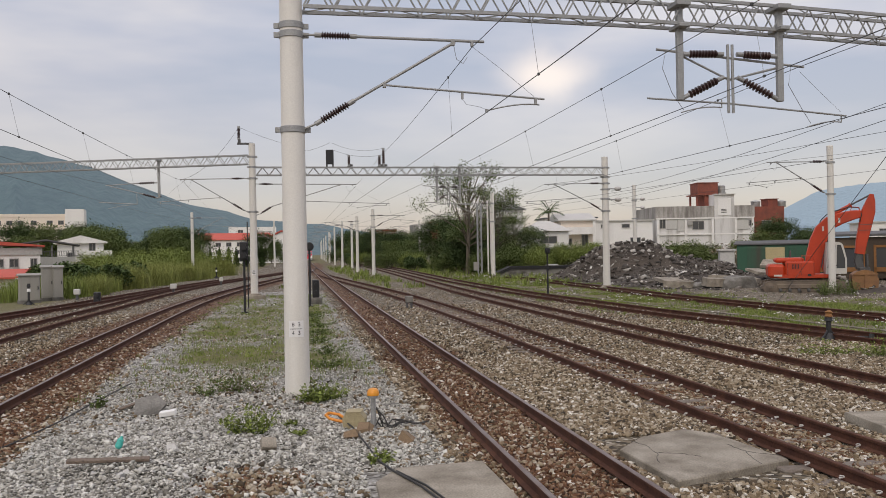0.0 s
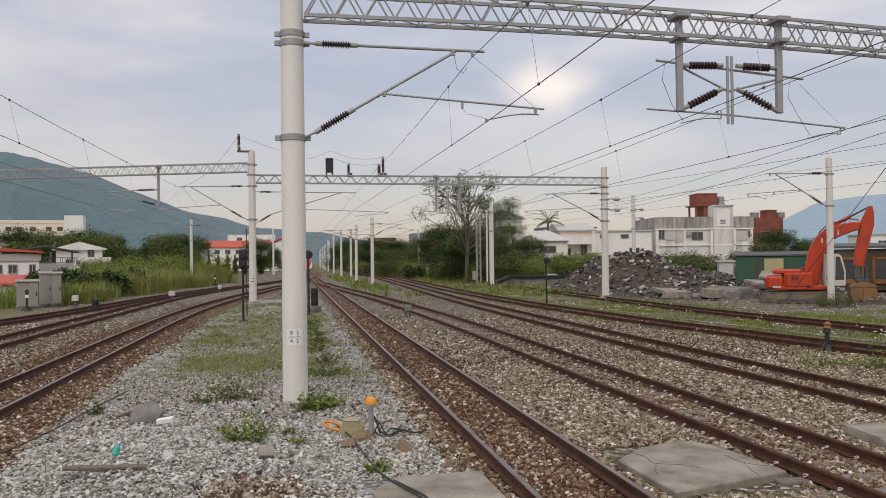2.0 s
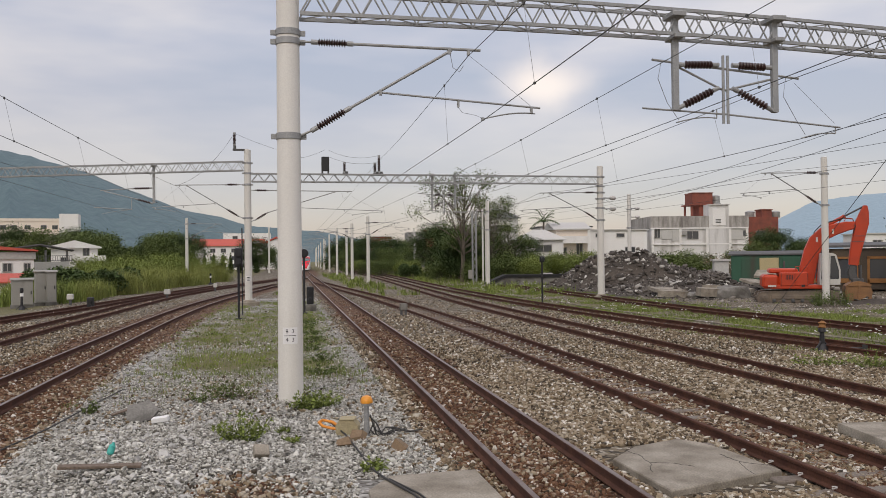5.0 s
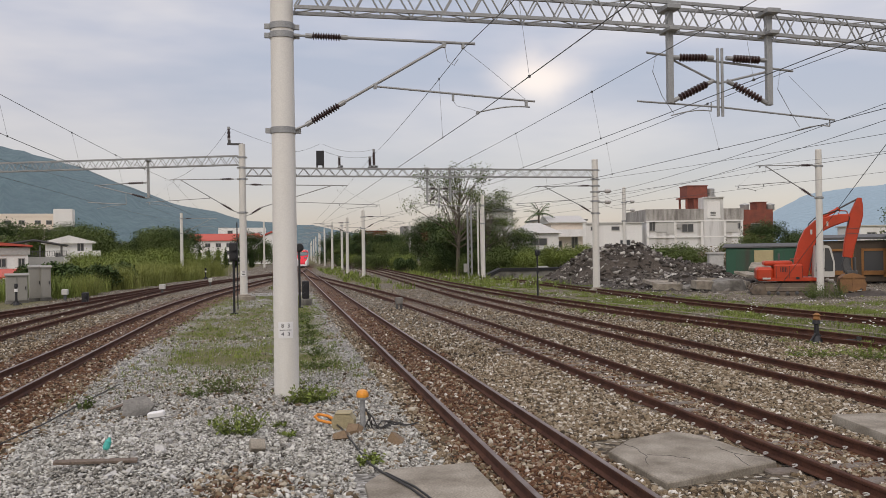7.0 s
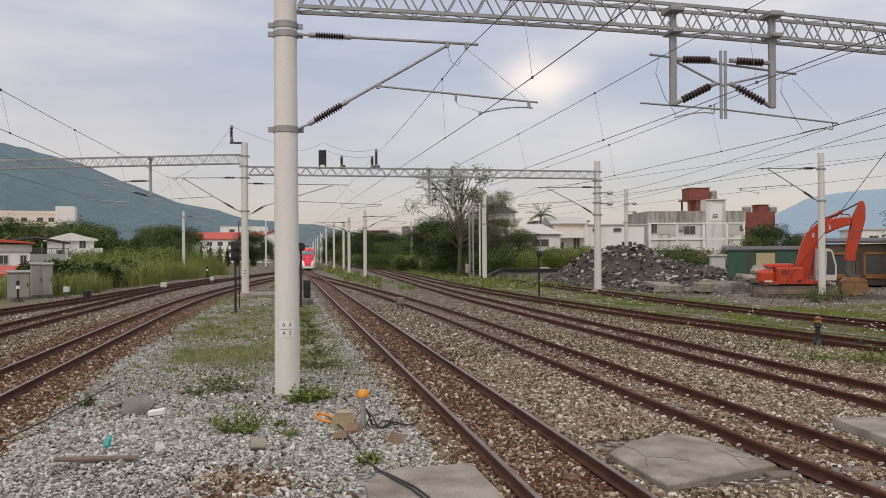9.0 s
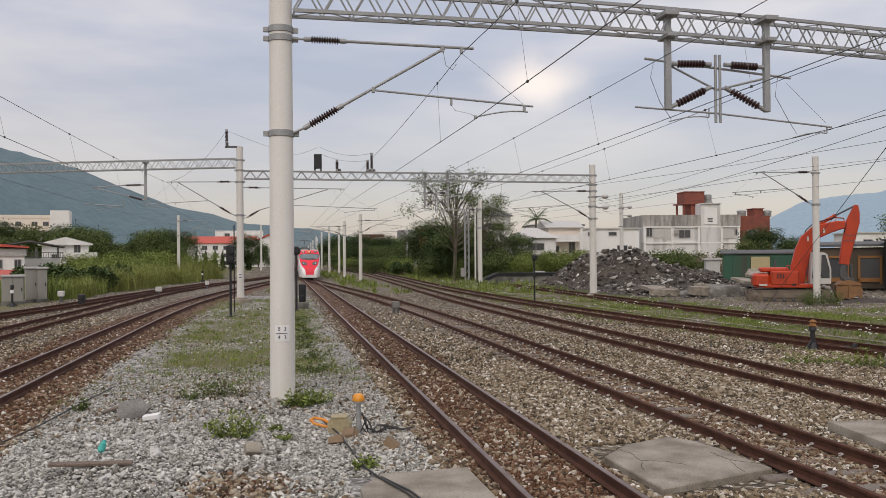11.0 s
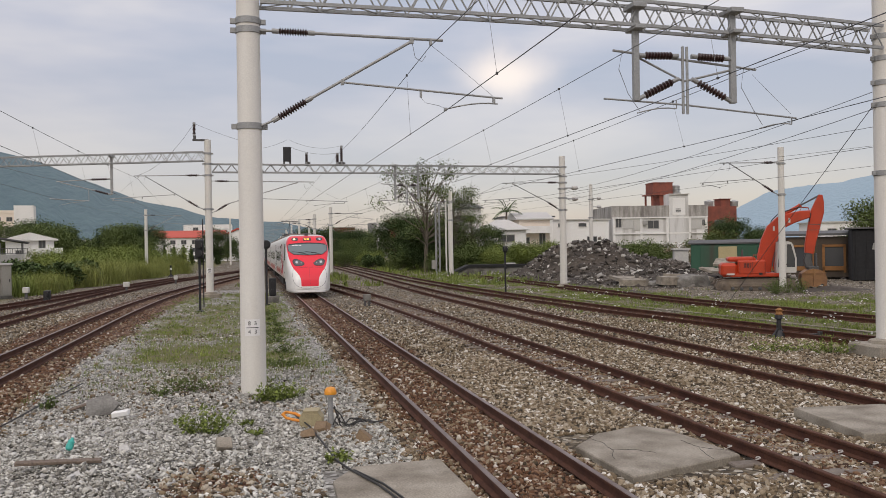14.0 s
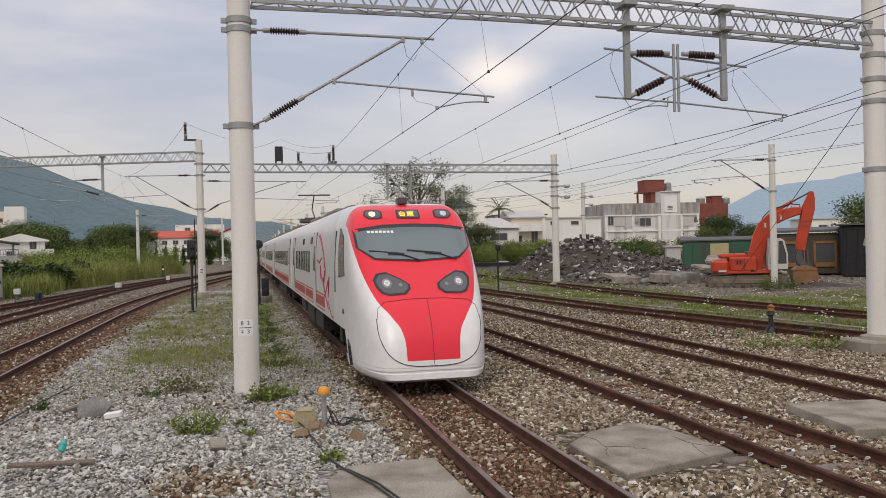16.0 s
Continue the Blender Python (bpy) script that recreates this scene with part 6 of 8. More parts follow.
def bush_kind(name, label, h, w, leaves, size, color, seed):
    rng = random.Random(seed)
    t = thing(name, label, "bush", (0, -60, 0))
    L = [(rng.uniform(-0.4, 0.4) * w, rng.uniform(-0.3, 0.3) * w, h * rng.uniform(0.25, 0.7), h * rng.uniform(0.22, 0.4)) for _ in range(10)]
    st = Shape()
    for cx, cy, cz, r in L:
        st.tube((cx * 0.2, cy * 0.2, -0.2), (cx, cy, cz), 0.05, 0.015, 5)
    part("stem", st, M["bark"], t)
    part("crown", leaf_cloud(L, leaves, size, rng, 0.9), LEAF[color], t)
    return t


T_DARK = tree_kind("broadleaf_tree", "dense dark green broadleaf tree", 8.5, 9.5, 15000, 0.26, "dark", 1, lobes=30, bare=0.2)
T_MID = tree_kind("broadleaf_tree", "bushy tree with mid-green leaves", 7.5, 9.0, 13000, 0.26, "mid", 2, lobes=28, bare=0.15)
T_TALL = tree_kind("tall_tree", "tall open tree with sparse leaves and bare limbs", 12.6, 12.0, 6500, 0.2, "mid", 3, trunk=0.26, bare=0.3, lobes=46, sparse=True)
B_LIGHT = bush_kind("bush", "light green roadside bush", 3.0, 5.0, 7500, 0.13, "light", 4)
B_MID = bush_kind("bush", "mid-green bush with dense small leaves", 2.8, 4.6, 7500, 0.14, "mid", 5)
B_DARK = bush_kind("bush", "dark green broad-leaved bush", 2.6, 4.4, 3400, 0.26, "dark", 6)
B_DRY = bush_kind("bush", "leafless grey-brown shrub with bare twigs", 3.4, 3.4, 300, 0.2, "dry", 7)


def plant(kind, spots):
    first = True
    for x, y, s in spots:
        a = (x * 37 + y * 11) % 360
        m = pose(x, y, (rise(x, y) if y < 200 and abs(x) < 60 else -0.6), 0, 0, a)
        ob = kind if first else copy_thing(kind, m)
        if first:
            kind.matrix_basis = m
            first = False
        ob.scale = (s, s, s * (0.92 + 0.16 * ((x * 7.3) % 1)))


plant(T_DARK, [(23.5, 132, 0.95), (27.5, 140, 0.85), (19, 160, 0.75), (30.5, 108, 0.62), (-28, 136, 0.85), (-20.5, 142, 0.85), (-17.5, 150, 0.9), (-6.9, 186, 0.85), (20, 99, 0.7), (23, 106, 0.75), (26.5, 110, 0.7),
               (-34, 150, 0.7), (52, 84, 0.62), (57, 86, 0.55), (-58, 196, 1.25), (-46, 200, 1.3), (16, 172, 0.8), (13, 200, 0.9)])
plant(T_MID, [(-23, 150, 0.85), (-51, 190, 1.35), (-26.5, 132, 1.0), (-31, 142, 1.05), (-18.5, 135, 0.92), (-22, 162, 1.15), (21.5, 101, 0.7), (12, 178, 0.62), (17.5, 146, 0.6), (33, 118, 0.55), (48.5, 82, 0.6), (66, 77, 1.0), (15.5, 185, 0.9), (20.5, 150, 0.62), (22.5, 176, 0.95), (71, 80, 0.85), (36, 150, 0.8), (28, 165, 0.8), (14, 225, 1.0), (-6, 240, 0.9), (-62, 230, 1.0), (-30, 176, 0.9)])
plant(T_TALL, [(19.0, 92, 0.97), (23.8, 97, 0.8), (27.5, 104, 0.55)])
plant(B_LIGHT, [(-16.2, 82, 0.9), (-18.4, 97, 1.25), (-13.6, 104, 1.1), (-16.5, 102, 1.3), (-20.5, 100, 1.2), (-12.2, 110, 1.0), (25.2, 86.5, 0.85), (30.4, 88.5, 1.1), (27.6, 89, 1.05), (33.4, 90, 1.1), (-17.5, 92, 1.15), (-14.5, 96, 1.0), (-20, 88, 1.0), (-22.5, 108, 1.3), (-15, 110, 1.35), (-11, 118, 1.2), (16.5, 118, 0.9), (29, 92, 0.8), (26, 88, 0.6), (-18.5, 76, 0.6), (11.8, 150, 1.0), (32, 84, 0.75)])
plant(B_MID, [(21.4, 87.5, 1.05), (23.4, 89.5, 1.2), (26.4, 91, 1.15), (29.2, 93, 1.25), (32.0, 95, 1.2), (35.5, 97, 1.2), (20.2, 88.5, 0.9), (44, 92, 1.3), (48, 94, 1.2), (22, 95, 0.8), (26, 98, 1.0), (20.5, 104, 1.1), (17.5, 100, 0.7), (14.5, 130, 1.0), (13, 140, 0.9), (-16.5, 84, 0.7), (45.5, 70, 0.7), (48.5, 68, 0.9), (36.6, 78, 1.1), (38.6, 79, 1.0), (40.5, 79, 0.8), (30, 100, 0.9), (23.6, 86.5, 0.45), (34.5, 92, 0.9), (18, 128, 1.1)])
plant(B_DARK, [(-15.2, 70, 1.0), (-17.5, 72, 1.1), (-19.5, 74, 1.0), (-14, 76, 0.9), (25, 92, 0.9), (16.3, 112, 0.8), (11.5, 165, 1.0), (21, 118, 1.2), (29.5, 115, 1.2)])
plant(B_DRY, [(43.5, 80, 1.1), (45.5, 81, 1.0), (44.5, 82, 1.2)])

# palm over the white houses
pm = thing("palm_tree", "palm tree with dark arching fronds", "palm", (36.3, 118, -0.2))
part("trunk", Shape().tube((0, 0, 0), (0.3, 0, 8.2), 0.2, 0.14, 8), M["bark"], pm)
rng = random.Random(8)
for i in range(15):
    a = i * 2.4
    e = rng.uniform(-0.3, 1.5)
    s = Shape()
    for k in range(10):
        q = k / 10
        rad, z = (1.0 + 1.4 * math.cos(e)) * q, 8.2 + 2.8 * q * math.sin(e) - 2.0 * q * q * 0.6
        for w in (-1, 1):
            p = Vector((0.3 + rad * math.cos(a), rad * math.sin(a), z))
            o = Vector((-math.sin(a), math.cos(a), -0.7)) * (0.55 * (1 - 0.6 * q)) * w
            o.z = -abs(o.z)
            f = Vector((math.cos(a), math.sin(a), -0.2)) * 0.16
            s._add([p, p + f, p + o + f * 1.5], [(0, 1, 2)])
    part("frond", s, LEAF["dark"], pm)

# cypresses before the school
cy = thing("cypress", "narrow dark cypress tree", "tree", (0, -60, 0), group="cypress row")
part("trunk", Shape().tube((0, 0, -0.2), (0, 0, 3.5), 0.1, 0.04, 6), M["bark"], cy)
part("crown", leaf_cloud([(0, 0, 0.9 + 0.45 * i, 0.75 - 0.07 * i) for i in range(9)], 700, 0.4, random.Random(3), 1.2), LEAF["dark"], cy)
for i in range(7):
    m = pose(-17.2 + i * 1.75, 182 + (i * 37) % 5, -0.5, 0, 0, i * 50)
    if i:
        copy_thing(cy, m)
    else:
        cy.matrix_basis = m


# ------------------------------------------------------------ grasses
def blades(spots, rng, tall, wide, count, lean=0.5):
    """Tufts of bent blades, two triangles and a tip each."""
    V, F = [], []
    for x, y, z, s in spots:
        for _ in range(count):
            a, h, l = rng.uniform(0, 6.28), tall * s * rng.uniform(0.5, 1.2), lean * rng.uniform(0.1, 1.0)
            ox, oy = x + rng.gauss(0, 0.06 * s + tall * 0.12), y + rng.gauss(0, 0.06 * s + tall * 0.12)
            dx, dy = math.cos(a), math.sin(a)
            wx, wy = -dy * wide * s, dx * wide * s
            k = len(V)
            V += [(ox - wx, oy - wy, z - 0.02), (ox + wx, oy + wy, z - 0.02), (ox + dx * l * h * 0.35 + wx * 0.7, oy + dy * l * h * 0.35 + wy * 0.7, z + h * 0.6),
                  (ox + dx * l * h * 0.35 - wx * 0.7, oy + dy * l * h * 0.35 - wy * 0.7, z + h * 0.6), (ox + dx * l * h, oy + dy * l * h, z + h * (1 - 0.25 * l))]
            F += [(k, k + 1, k + 2, k + 3), (k + 3, k + 2, k + 4)]
    s = Shape()
    s.v, s.f, s.mi = V, F, [0] * len(F)
    return s


def meadow():
    rng = random.Random(21)
    near, right, reeds, flowers = [], [], [], []
    while len(near) < 2500:
        x, y = rng.uniform(-4.3, 2.0), 12.5 + 42 * rng.random() ** 1.4
        g = weights(x, y)[0]
        if rng.random() < g * 0.9:
            near.append((x, y, rise(x, y), rng.uniform(0.5, 1.1)))
    while len(right) < 7500:
        y = 15 + 65 * rng.random() ** 1.2
        x = rng.uniform(11.8, 33)
        if x > 0.9 * y + 2 or (x > 22.5 and 36 < y < 74 and rng.random() > 0.12):
            continue
        g = max(0, weights(x, y)[0] * (0.55 + 1.3 * noise.noise((x * 0.55, y * 0.4, 31)))) * (0.25 if min(abs(x - track_x("fourth", y)), abs(x - track_x("fifth", y))) < 0.75 else 1)
        if rng.random() < g * 0.9:
            right.append((x, y, rise(x, y), rng.uniform(0.6, 1.5)))
            if rng.random() < 0.03:
                flowers.append((x, y, rise(x, y) + rng.uniform(0.15, 0.4)))
    for _ in range(1500):
        y = rng.uniform(58, 118)
        x = -rng.uniform(13.2, 15.0) - rng.random() ** 1.6 * 9 + max(0, (y - 75)) * 0.11
        reeds.append((x, y, rise(x, y), rng.uniform(0.6, 1.35)))
    far = []
    while len(far) < 1500:
        x, y = rng.uniform(-1.5, 30), rng.uniform(58, 150)
        if weights(x, y)[0] > 0.35 and all(abs(x - track_x(k, y)) > 1.0 for k in ("main", "third", "fourth", "second")):
            far.append((x, y, rise(x, y), rng.uniform(0.6, 1.4)))
    for nm, spots, tall, wide, n, c, lab in (("low_weed", near, 0.11, 0.007, 10, "light", "low weeds growing through the gravel"), ("grass", right, 0.10, 0.009, 9, "light", "patchy green grass beside the sidings"),
                                              ("reeds", reeds, 1.35, 0.016, 20, "light", "tall yellow-green reeds along the tracks"), ("grass", far, 0.45, 0.03, 8, "light", "rough grass between distant tracks")):
        lone(nm, blades(spots, rng, tall, wide, n, 0.9), LEAF[c], lab, "grass", kind="stuff")
    s = Shape()
    for x, y, z in flowers:
        for _ in range(3):
            s.box(x + rng.gauss(0, 0.12), y + rng.gauss(0, 0.12), z + rng.uniform(-0.05, 0.05), 0.04, 0.04, 0.02)
    lone("wild_flowers", s, M["white"], "tiny white wild flowers in the grass", "flowers", kind="stuff")


meadow()


def tall_grass():
    """Arching clumps of tall grass along the left sidings."""
    rng = random.Random(77)
    kinds = []
    for k in range(3):
        t = thing("tall_grass_clump", "tall arching yellow-green grass clump beside the sidings", "grass", (0, -60, 0), group="tall grass clumps")
        part("foliage", blades([(rng.gauss(0, 0.55), rng.gauss(0, 0.55), 0, rng.uniform(0.7, 1.15)) for _ in range(46)], rng, 2.3, 0.012, 22, 0.75), LEAF["reed"], t)
        part("dry_foliage", blades([(rng.gauss(0, 0.5), rng.gauss(0, 0.5), 0, rng.uniform(0.5, 0.9)) for _ in range(12)], rng, 1.9, 0.010, 8, 0.6), LEAF["dry"], t)
        kinds.append(t)
    used = set()
    for i in range(66):
        y = 62 + 52 * (i / 66) + rng.uniform(-1.5, 1.5)
        edge = -13.6 + max(0, y - 66) * 0.125
        x = edge - rng.random() ** 1.2 * (2.0 + 0.09 * (y - 60))
        k = i % 3
        s = rng.uniform(0.55, 1.0) * (0.62 if y < 72 else 1.0)
        m = pose(x, y, rise(x, y), 0, 0, rng.uniform(0, 360))
        ob = copy_thing(kinds[k], m) if k in used else kinds[k]
        ob.matrix_basis = m
        ob.scale = (s * 1.15, s * 1.15, s)
        used.add(k)


tall_grass()


def weed(x, y, h, w, n, color, seed, label):
    rng = random.Random(seed)
    h, w = h * 1.15, w * 1.1
    t = thing("weed", label, "weed", (x, y, rise(x, y)), group="weeds by the mast")
    st = Shape()
    V, F = [], []
    for i in range(n):
        a, q = rng.uniform(0, 6.28), rng.random() ** 0.7 * w
        tip = Vector((q * math.cos(a), q * math.sin(a) * 0.7, h * rng.uniform(0.45, 1.1) * (1 - 0.35 * q / w)))
        st.tube((tip.x * 0.3, tip.y * 0.3, -0.02), tip, 0.004, 0.002, 4, False)
        for k in range(9):
            p = Vector((tip.x * 0.3, tip.y * 0.3, 0)).lerp(tip, rng.uniform(0.15, 1.0))
            r = Euler((rng.uniform(-1, 1), rng.uniform(-1, 1), rng.uniform(0, 6.28))).to_matrix()
            s = rng.uniform(0.035, 0.08)
            b = len(V)
            V += [tuple(p + r @ Vector(u)) for u in ((0, 0, 0), (s * 0.5, -s * 0.28, 0.006), (s, 0, 0), (s * 0.5, s * 0.28, 0.006))]
            F.append((b, b + 1, b + 2, b + 3))
    part("stem", st, LEAF["dry"] if color == "dry" else LEAF["mid"], t)
    lf = Shape()
    lf.v, lf.f, lf.mi = V, F, [0] * len(F)
    part("foliage", lf, LEAF[color if color != "dry" else "mid"], t)


weed(-3.42, 15.5, 0.22, 0.2, 16, "mid", 1, "small green weed tuft in gravel")
weed(-1.06, 16.4, 0.36, 0.6, 50, "dry", 2, "dry brown-green weed on gravel")
weed(-1.6, 16.2, 0.2, 0.4, 18, "dry", 12, "dry brown-green weed on gravel")
weed(-0.64, 12.2, 0.42, 0.46, 60, "light", 3, "leafy green weed with white flecks")
weed(0.33, 14.9, 0.32, 0.42, 64, "light", 4, "lush green weed at the mast foot")
weed(0.62, 15.1, 0.28, 0.34, 40, "light", 5, "lush green weed at the mast foot")
weed(1.0, 10.4, 0.14, 0.22, 22, "light", 6, "low bright green weed by the slab")
weed(-0.05, 12.97, 0.1, 0.16, 12, "light", 7, "low bright green weed in rubble")
weed(0.0, 12.05, 0.1, 0.14, 12, "light", 8, "low bright green weed in rubble")
weed(0.2, 17.3, 0.14, 0.3, 18, "light", 9, "low green weed behind the mast")
weed(13.2, 17.2, 0.4, 0.9, 60, "light", 10, "green weeds round the mast foundation")
weed(12.3, 18.0, 0.3, 0.9, 46, "light", 11, "green weeds round the mast foundation")
for i in range(7):
    weed(0.75 + 0.12 * math.sin(i * 2.1), 19.5 + i * 2.6, 0.3, 0.55, 34, "mid", 40 + i, "dark green weed patch beside the track")
for i in range(4):
    weed(26.4 + i * 0.5, 38.6 + (i * 1.7) % 1.0, 0.75, 0.7, 60, "mid", 60 + i, "white-flowered weed before the excavator")


# ------------------------------------------------------------ excavator
M["exc"] = material("orange_machine_paint", (0.48, 0.045, 0.011), 0.5, vary=0.12, scale=1.5, second=(0.36, 0.04, 0.012), spread=0.6, bump=0.05)
M["exc_dirt"] = material("muddy_steel", (0.13, 0.105, 0.085), 0.85, vary=0.35, scale=2.0, second=(0.21, 0.165, 0.12), bump=0.3)
M["bucket"] = material("rusty_yellow_bucket", (0.28, 0.145, 0.06), 0.7, 0.1, vary=0.3, scale=1.6, second=(0.17, 0.085, 0.045), bump=0.2)
M["cab_grey"] = material("pale_grey_cab_paint", (0.55, 0.54, 0.50), 0.5, vary=0.1, bump=0.05)


def excavator():
    e = thing("excavator", "orange crawler excavator with raised boom on rubble ground", "excavator", (26.85, 43.9, -0.2), -28)

    def P(pts, y0, y1):
        return Shape().prism([(x, z + 0.2) for x, z in pts], y0, y1, "xz")

    def at(x, z, y=0.0):
        return (x, y, z + 0.2)

    def loft(rows, half, bevel=0.05):
        """A box-section beam: (x, z, depth) along its middle line, with chamfered edges."""
        s = Shape()
        vs, fs = [], []
        for k, (x, z, dp) in enumerate(rows):
            a, b = rows[max(k - 1, 0)], rows[min(k + 1, len(rows) - 1)]
            d = Vector((b[0] - a[0], b[1] - a[1])).normalized()
            nx, nz = -d.y, d.x
            for v, w in ((-half, -1 + bevel / dp), (-half + bevel, -1), (half - bevel, -1), (half, -1 + bevel / dp), (half, 1 - bevel / dp), (half - bevel, 1), (-half + bevel, 1), (-half, 1 - bevel / dp)):
                vs.append((x + nx * w * dp, v, z + nz * w * dp + 0.2))
        for k in range(len(rows) - 1):
            fs += [(k * 8 + i, k * 8 + (i + 1) % 8, (k + 1) * 8 + (i + 1) % 8, (k + 1) * 8 + i) for i in range(8)]
        fs += [tuple(range(8))[::-1], tuple(range(len(rows) * 8 - 8, len(rows) * 8))]
        return s._add(vs, fs)

    for y0 in (-1.5, 0.9):
        loop = [(-0.72, 0.12), (-0.62, -0.1), (-0.3, -0.22), (3.1, -0.22), (3.45, -0.1), (3.55, 0.14), (3.42, 0.38), (3.1, 0.47), (-0.25, 0.42), (-0.6, 0.34)]
        tr = part("crawler_track", P(loop, y0, y0 + 0.6), M["exc_dirt"], e, "muddy steel crawler track")
        per = []
        for a, b in zip(loop, loop[1:] + loop[:1]):
            n = max(1, int(math.hypot(b[0] - a[0], b[1] - a[1]) / 0.17))
            per += [(a[0] + (b[0] - a[0]) * i / n, a[1] + (b[1] - a[1]) * i / n, math.atan2(b[1] - a[1], b[0] - a[0])) for i in range(n)]
        for x, z, a in per:
            part("track_shoe", Shape().box(x, y0 + 0.3, z + 0.2, 0.13, 0.64, 0.05, Euler((0, -a, 0)).to_matrix()), M["exc_dirt"], tr)
        for x in (-0.3, 3.12):
            part("sprocket", Shape().lathe([(0.24, 0), (0.24, 0.05), (0.12, 0.07), (0.08, 0.1)], (x, y0 + 0.01, 0.32), (0, -1, 0), 14), M["exc_dirt"], tr)
        part("track_frame", Shape().box(1.4, y0 - 0.02, 0.34, 2.7, 0.1, 0.24, bevel=0.03), M["exc_dirt"], tr)
        for i in range(6):
            part("roller", Shape().lathe([(0.1, 0), (0.1, 0.08), (0.04, 0.1)], (0.2 + i * 0.48, y0 - 0.02, 0.14), (0, -1, 0), 10), M["steel_dark"], tr)
    part("turntable", Shape().lathe([(0.85, 0), (0.85, 0.22)], (1.6, 0, 0.6), n=20), M["steel_dark"], e)
    part("counterweight", Shape().box(0.05, 0.0, 1.17, 0.9, 2.5, 0.76, bevel=0.14), M["exc"], e)
    part("deck", Shape().box(1.55, 0, 0.87, 2.9, 2.45, 0.2, bevel=0.03), M["exc"], e, "orange upper deck")
    part("house_body", Shape().box(1.25, -0.05, 1.3, 1.5, 2.4, 0.8, bevel=0.07), M["exc"], e, "orange engine housing")
    part("bonnet", Shape().box(0.75, 0.05, 1.76, 1.5, 2.0, 0.26, bevel=0.08), M["exc"], e)
    for u in (0.62, 1.3, 1.95):
        part("panel_gap", Shape().box(u, -1.262, 1.28, 0.018, 0.02, 0.68), M["black"], e)
    for i in range(5):
        part("vent_slot", Shape().box(0.85 + i * 0.08, -1.262, 1.42, 0.035, 0.02, 0.26), M["black"], e)
    part("marking_bar", Shape().box(0.12, -1.262, 0.93, 0.42, 0.02, 0.1), M["cab_grey"], e)
    part("lamp_recess", Shape().box(1.72, -1.262, 0.95, 0.18, 0.02, 0.12), M["black"], e)
    part("exhaust", Shape().tube((0.9, 0.6, 1.85), (0.9, 0.6, 2.3), 0.055), M["steel_dark"], e)
    part("handrail", Shape().cable([(1.35, -1.15, 1.65), (1.35, -1.15, 2.0), (1.95, -1.15, 2.0), (1.95, -1.15, 1.65)], 0.022), M["exc"], e)
    # cab: a pale frame round large panes
    cab = part("cab", P([(2.55, 0.78), (3.58, 0.8), (3.6, 1.1), (2.55, 1.1)], -1.2, -0.15), M["cab_grey"], e, "pale grey cab with glazed door")
    for pts in ([(2.55, 1.1), (2.63, 1.1), (2.73, 2.42), (2.64, 2.5)], [(3.52, 1.1), (3.6, 1.1), (3.6, 1.62), (3.42, 2.4), (3.33, 2.36), (3.52, 1.6)], [(2.64, 2.4), (3.42, 2.36), (3.36, 2.46), (3.22, 2.53), (2.66, 2.53)], [(3.02, 1.1), (3.08, 1.1), (3.12, 2.4), (3.06, 2.4)]):
        part("cab_pillar", P(pts, -1.22, -0.13), M["cab_grey"], cab)
    part("side_glass", P([(2.62, 1.08), (3.53, 1.08), (3.53, 1.6), (3.35, 2.4), (2.7, 2.42)], -1.17, -0.2), B["pane"], cab)
    part("door_handle", Shape().box(3.1, -1.23, 1.45, 0.14, 0.03, 0.04), M["black"], cab)
    # boom, arm and rams
    boom = part("boom", loft([(1.95, 0.85, 0.4), (2.08, 1.7, 0.42), (2.3, 2.6, 0.42), (2.55, 3.2, 0.4), (2.95, 3.62, 0.37), (3.5, 3.84, 0.32), (4.1, 4.0, 0.26), (4.5, 4.05, 0.2)], 0.26), M["exc"], e, "bent orange boom")
    for u, z in ((2.55, 3.28), (3.38, 3.72)):
        part("marking_bar", Shape().box(u, -0.268, z + 0.2, 0.1, 0.02, 0.26), M["cab_grey"], boom)
    arm = part("arm", loft([(5.05, 5.12, 0.1), (5.0, 4.75, 0.22), (4.88, 4.2, 0.34), (4.7, 3.4, 0.32), (4.5, 2.5, 0.28), (4.4, 1.85, 0.24)], 0.2), M["exc"], e, "orange dipper arm")
    part("arm_seam", Shape().box(4.72, -0.206, 3.65, 0.6, 0.02, 0.03).box(4.66, -0.206, 3.35, 0.6, 0.02, 0.03), M["steel_dark"], arm)
    for a, b, r in (((3.2, 4.12), (3.98, 4.55), 0.1), ((2.55, 0.95), (2.75, 2.2), 0.09)):
        part("ram", Shape().tube(at(*a), at(*b), r).tube(at(b[0] - 0.04, b[1] - 0.03), at(b[0] + 0.03, b[1] + 0.02), r * 1.25), M["exc"], e)
    part("ram_rod", Shape().tube(at(3.98, 4.55), at(4.98, 5.08), 0.05).tube(at(2.75, 2.2), at(2.85, 3.1), 0.05), M["steel_dark"], e)
    part("hose", Shape().cable([at(2.3, 2.9, -0.1), at(2.45, 3.75, -0.1), at(2.75, 4.05, -0.1), at(3.2, 4.25, -0.1), at(3.9, 4.45, -0.1), at(4.4, 4.4, -0.1), at(4.5, 4.0, -0.3), at(4.4, 3.6, -0.3)], 0.03), M["cable"], e)
    part("handrail", Shape().cable([at(3.95, 4.25, -0.2), at(4.05, 4.45, -0.2), at(4.35, 4.42, -0.2), at(4.45, 4.2, -0.2)], 0.02), M["exc"], e)
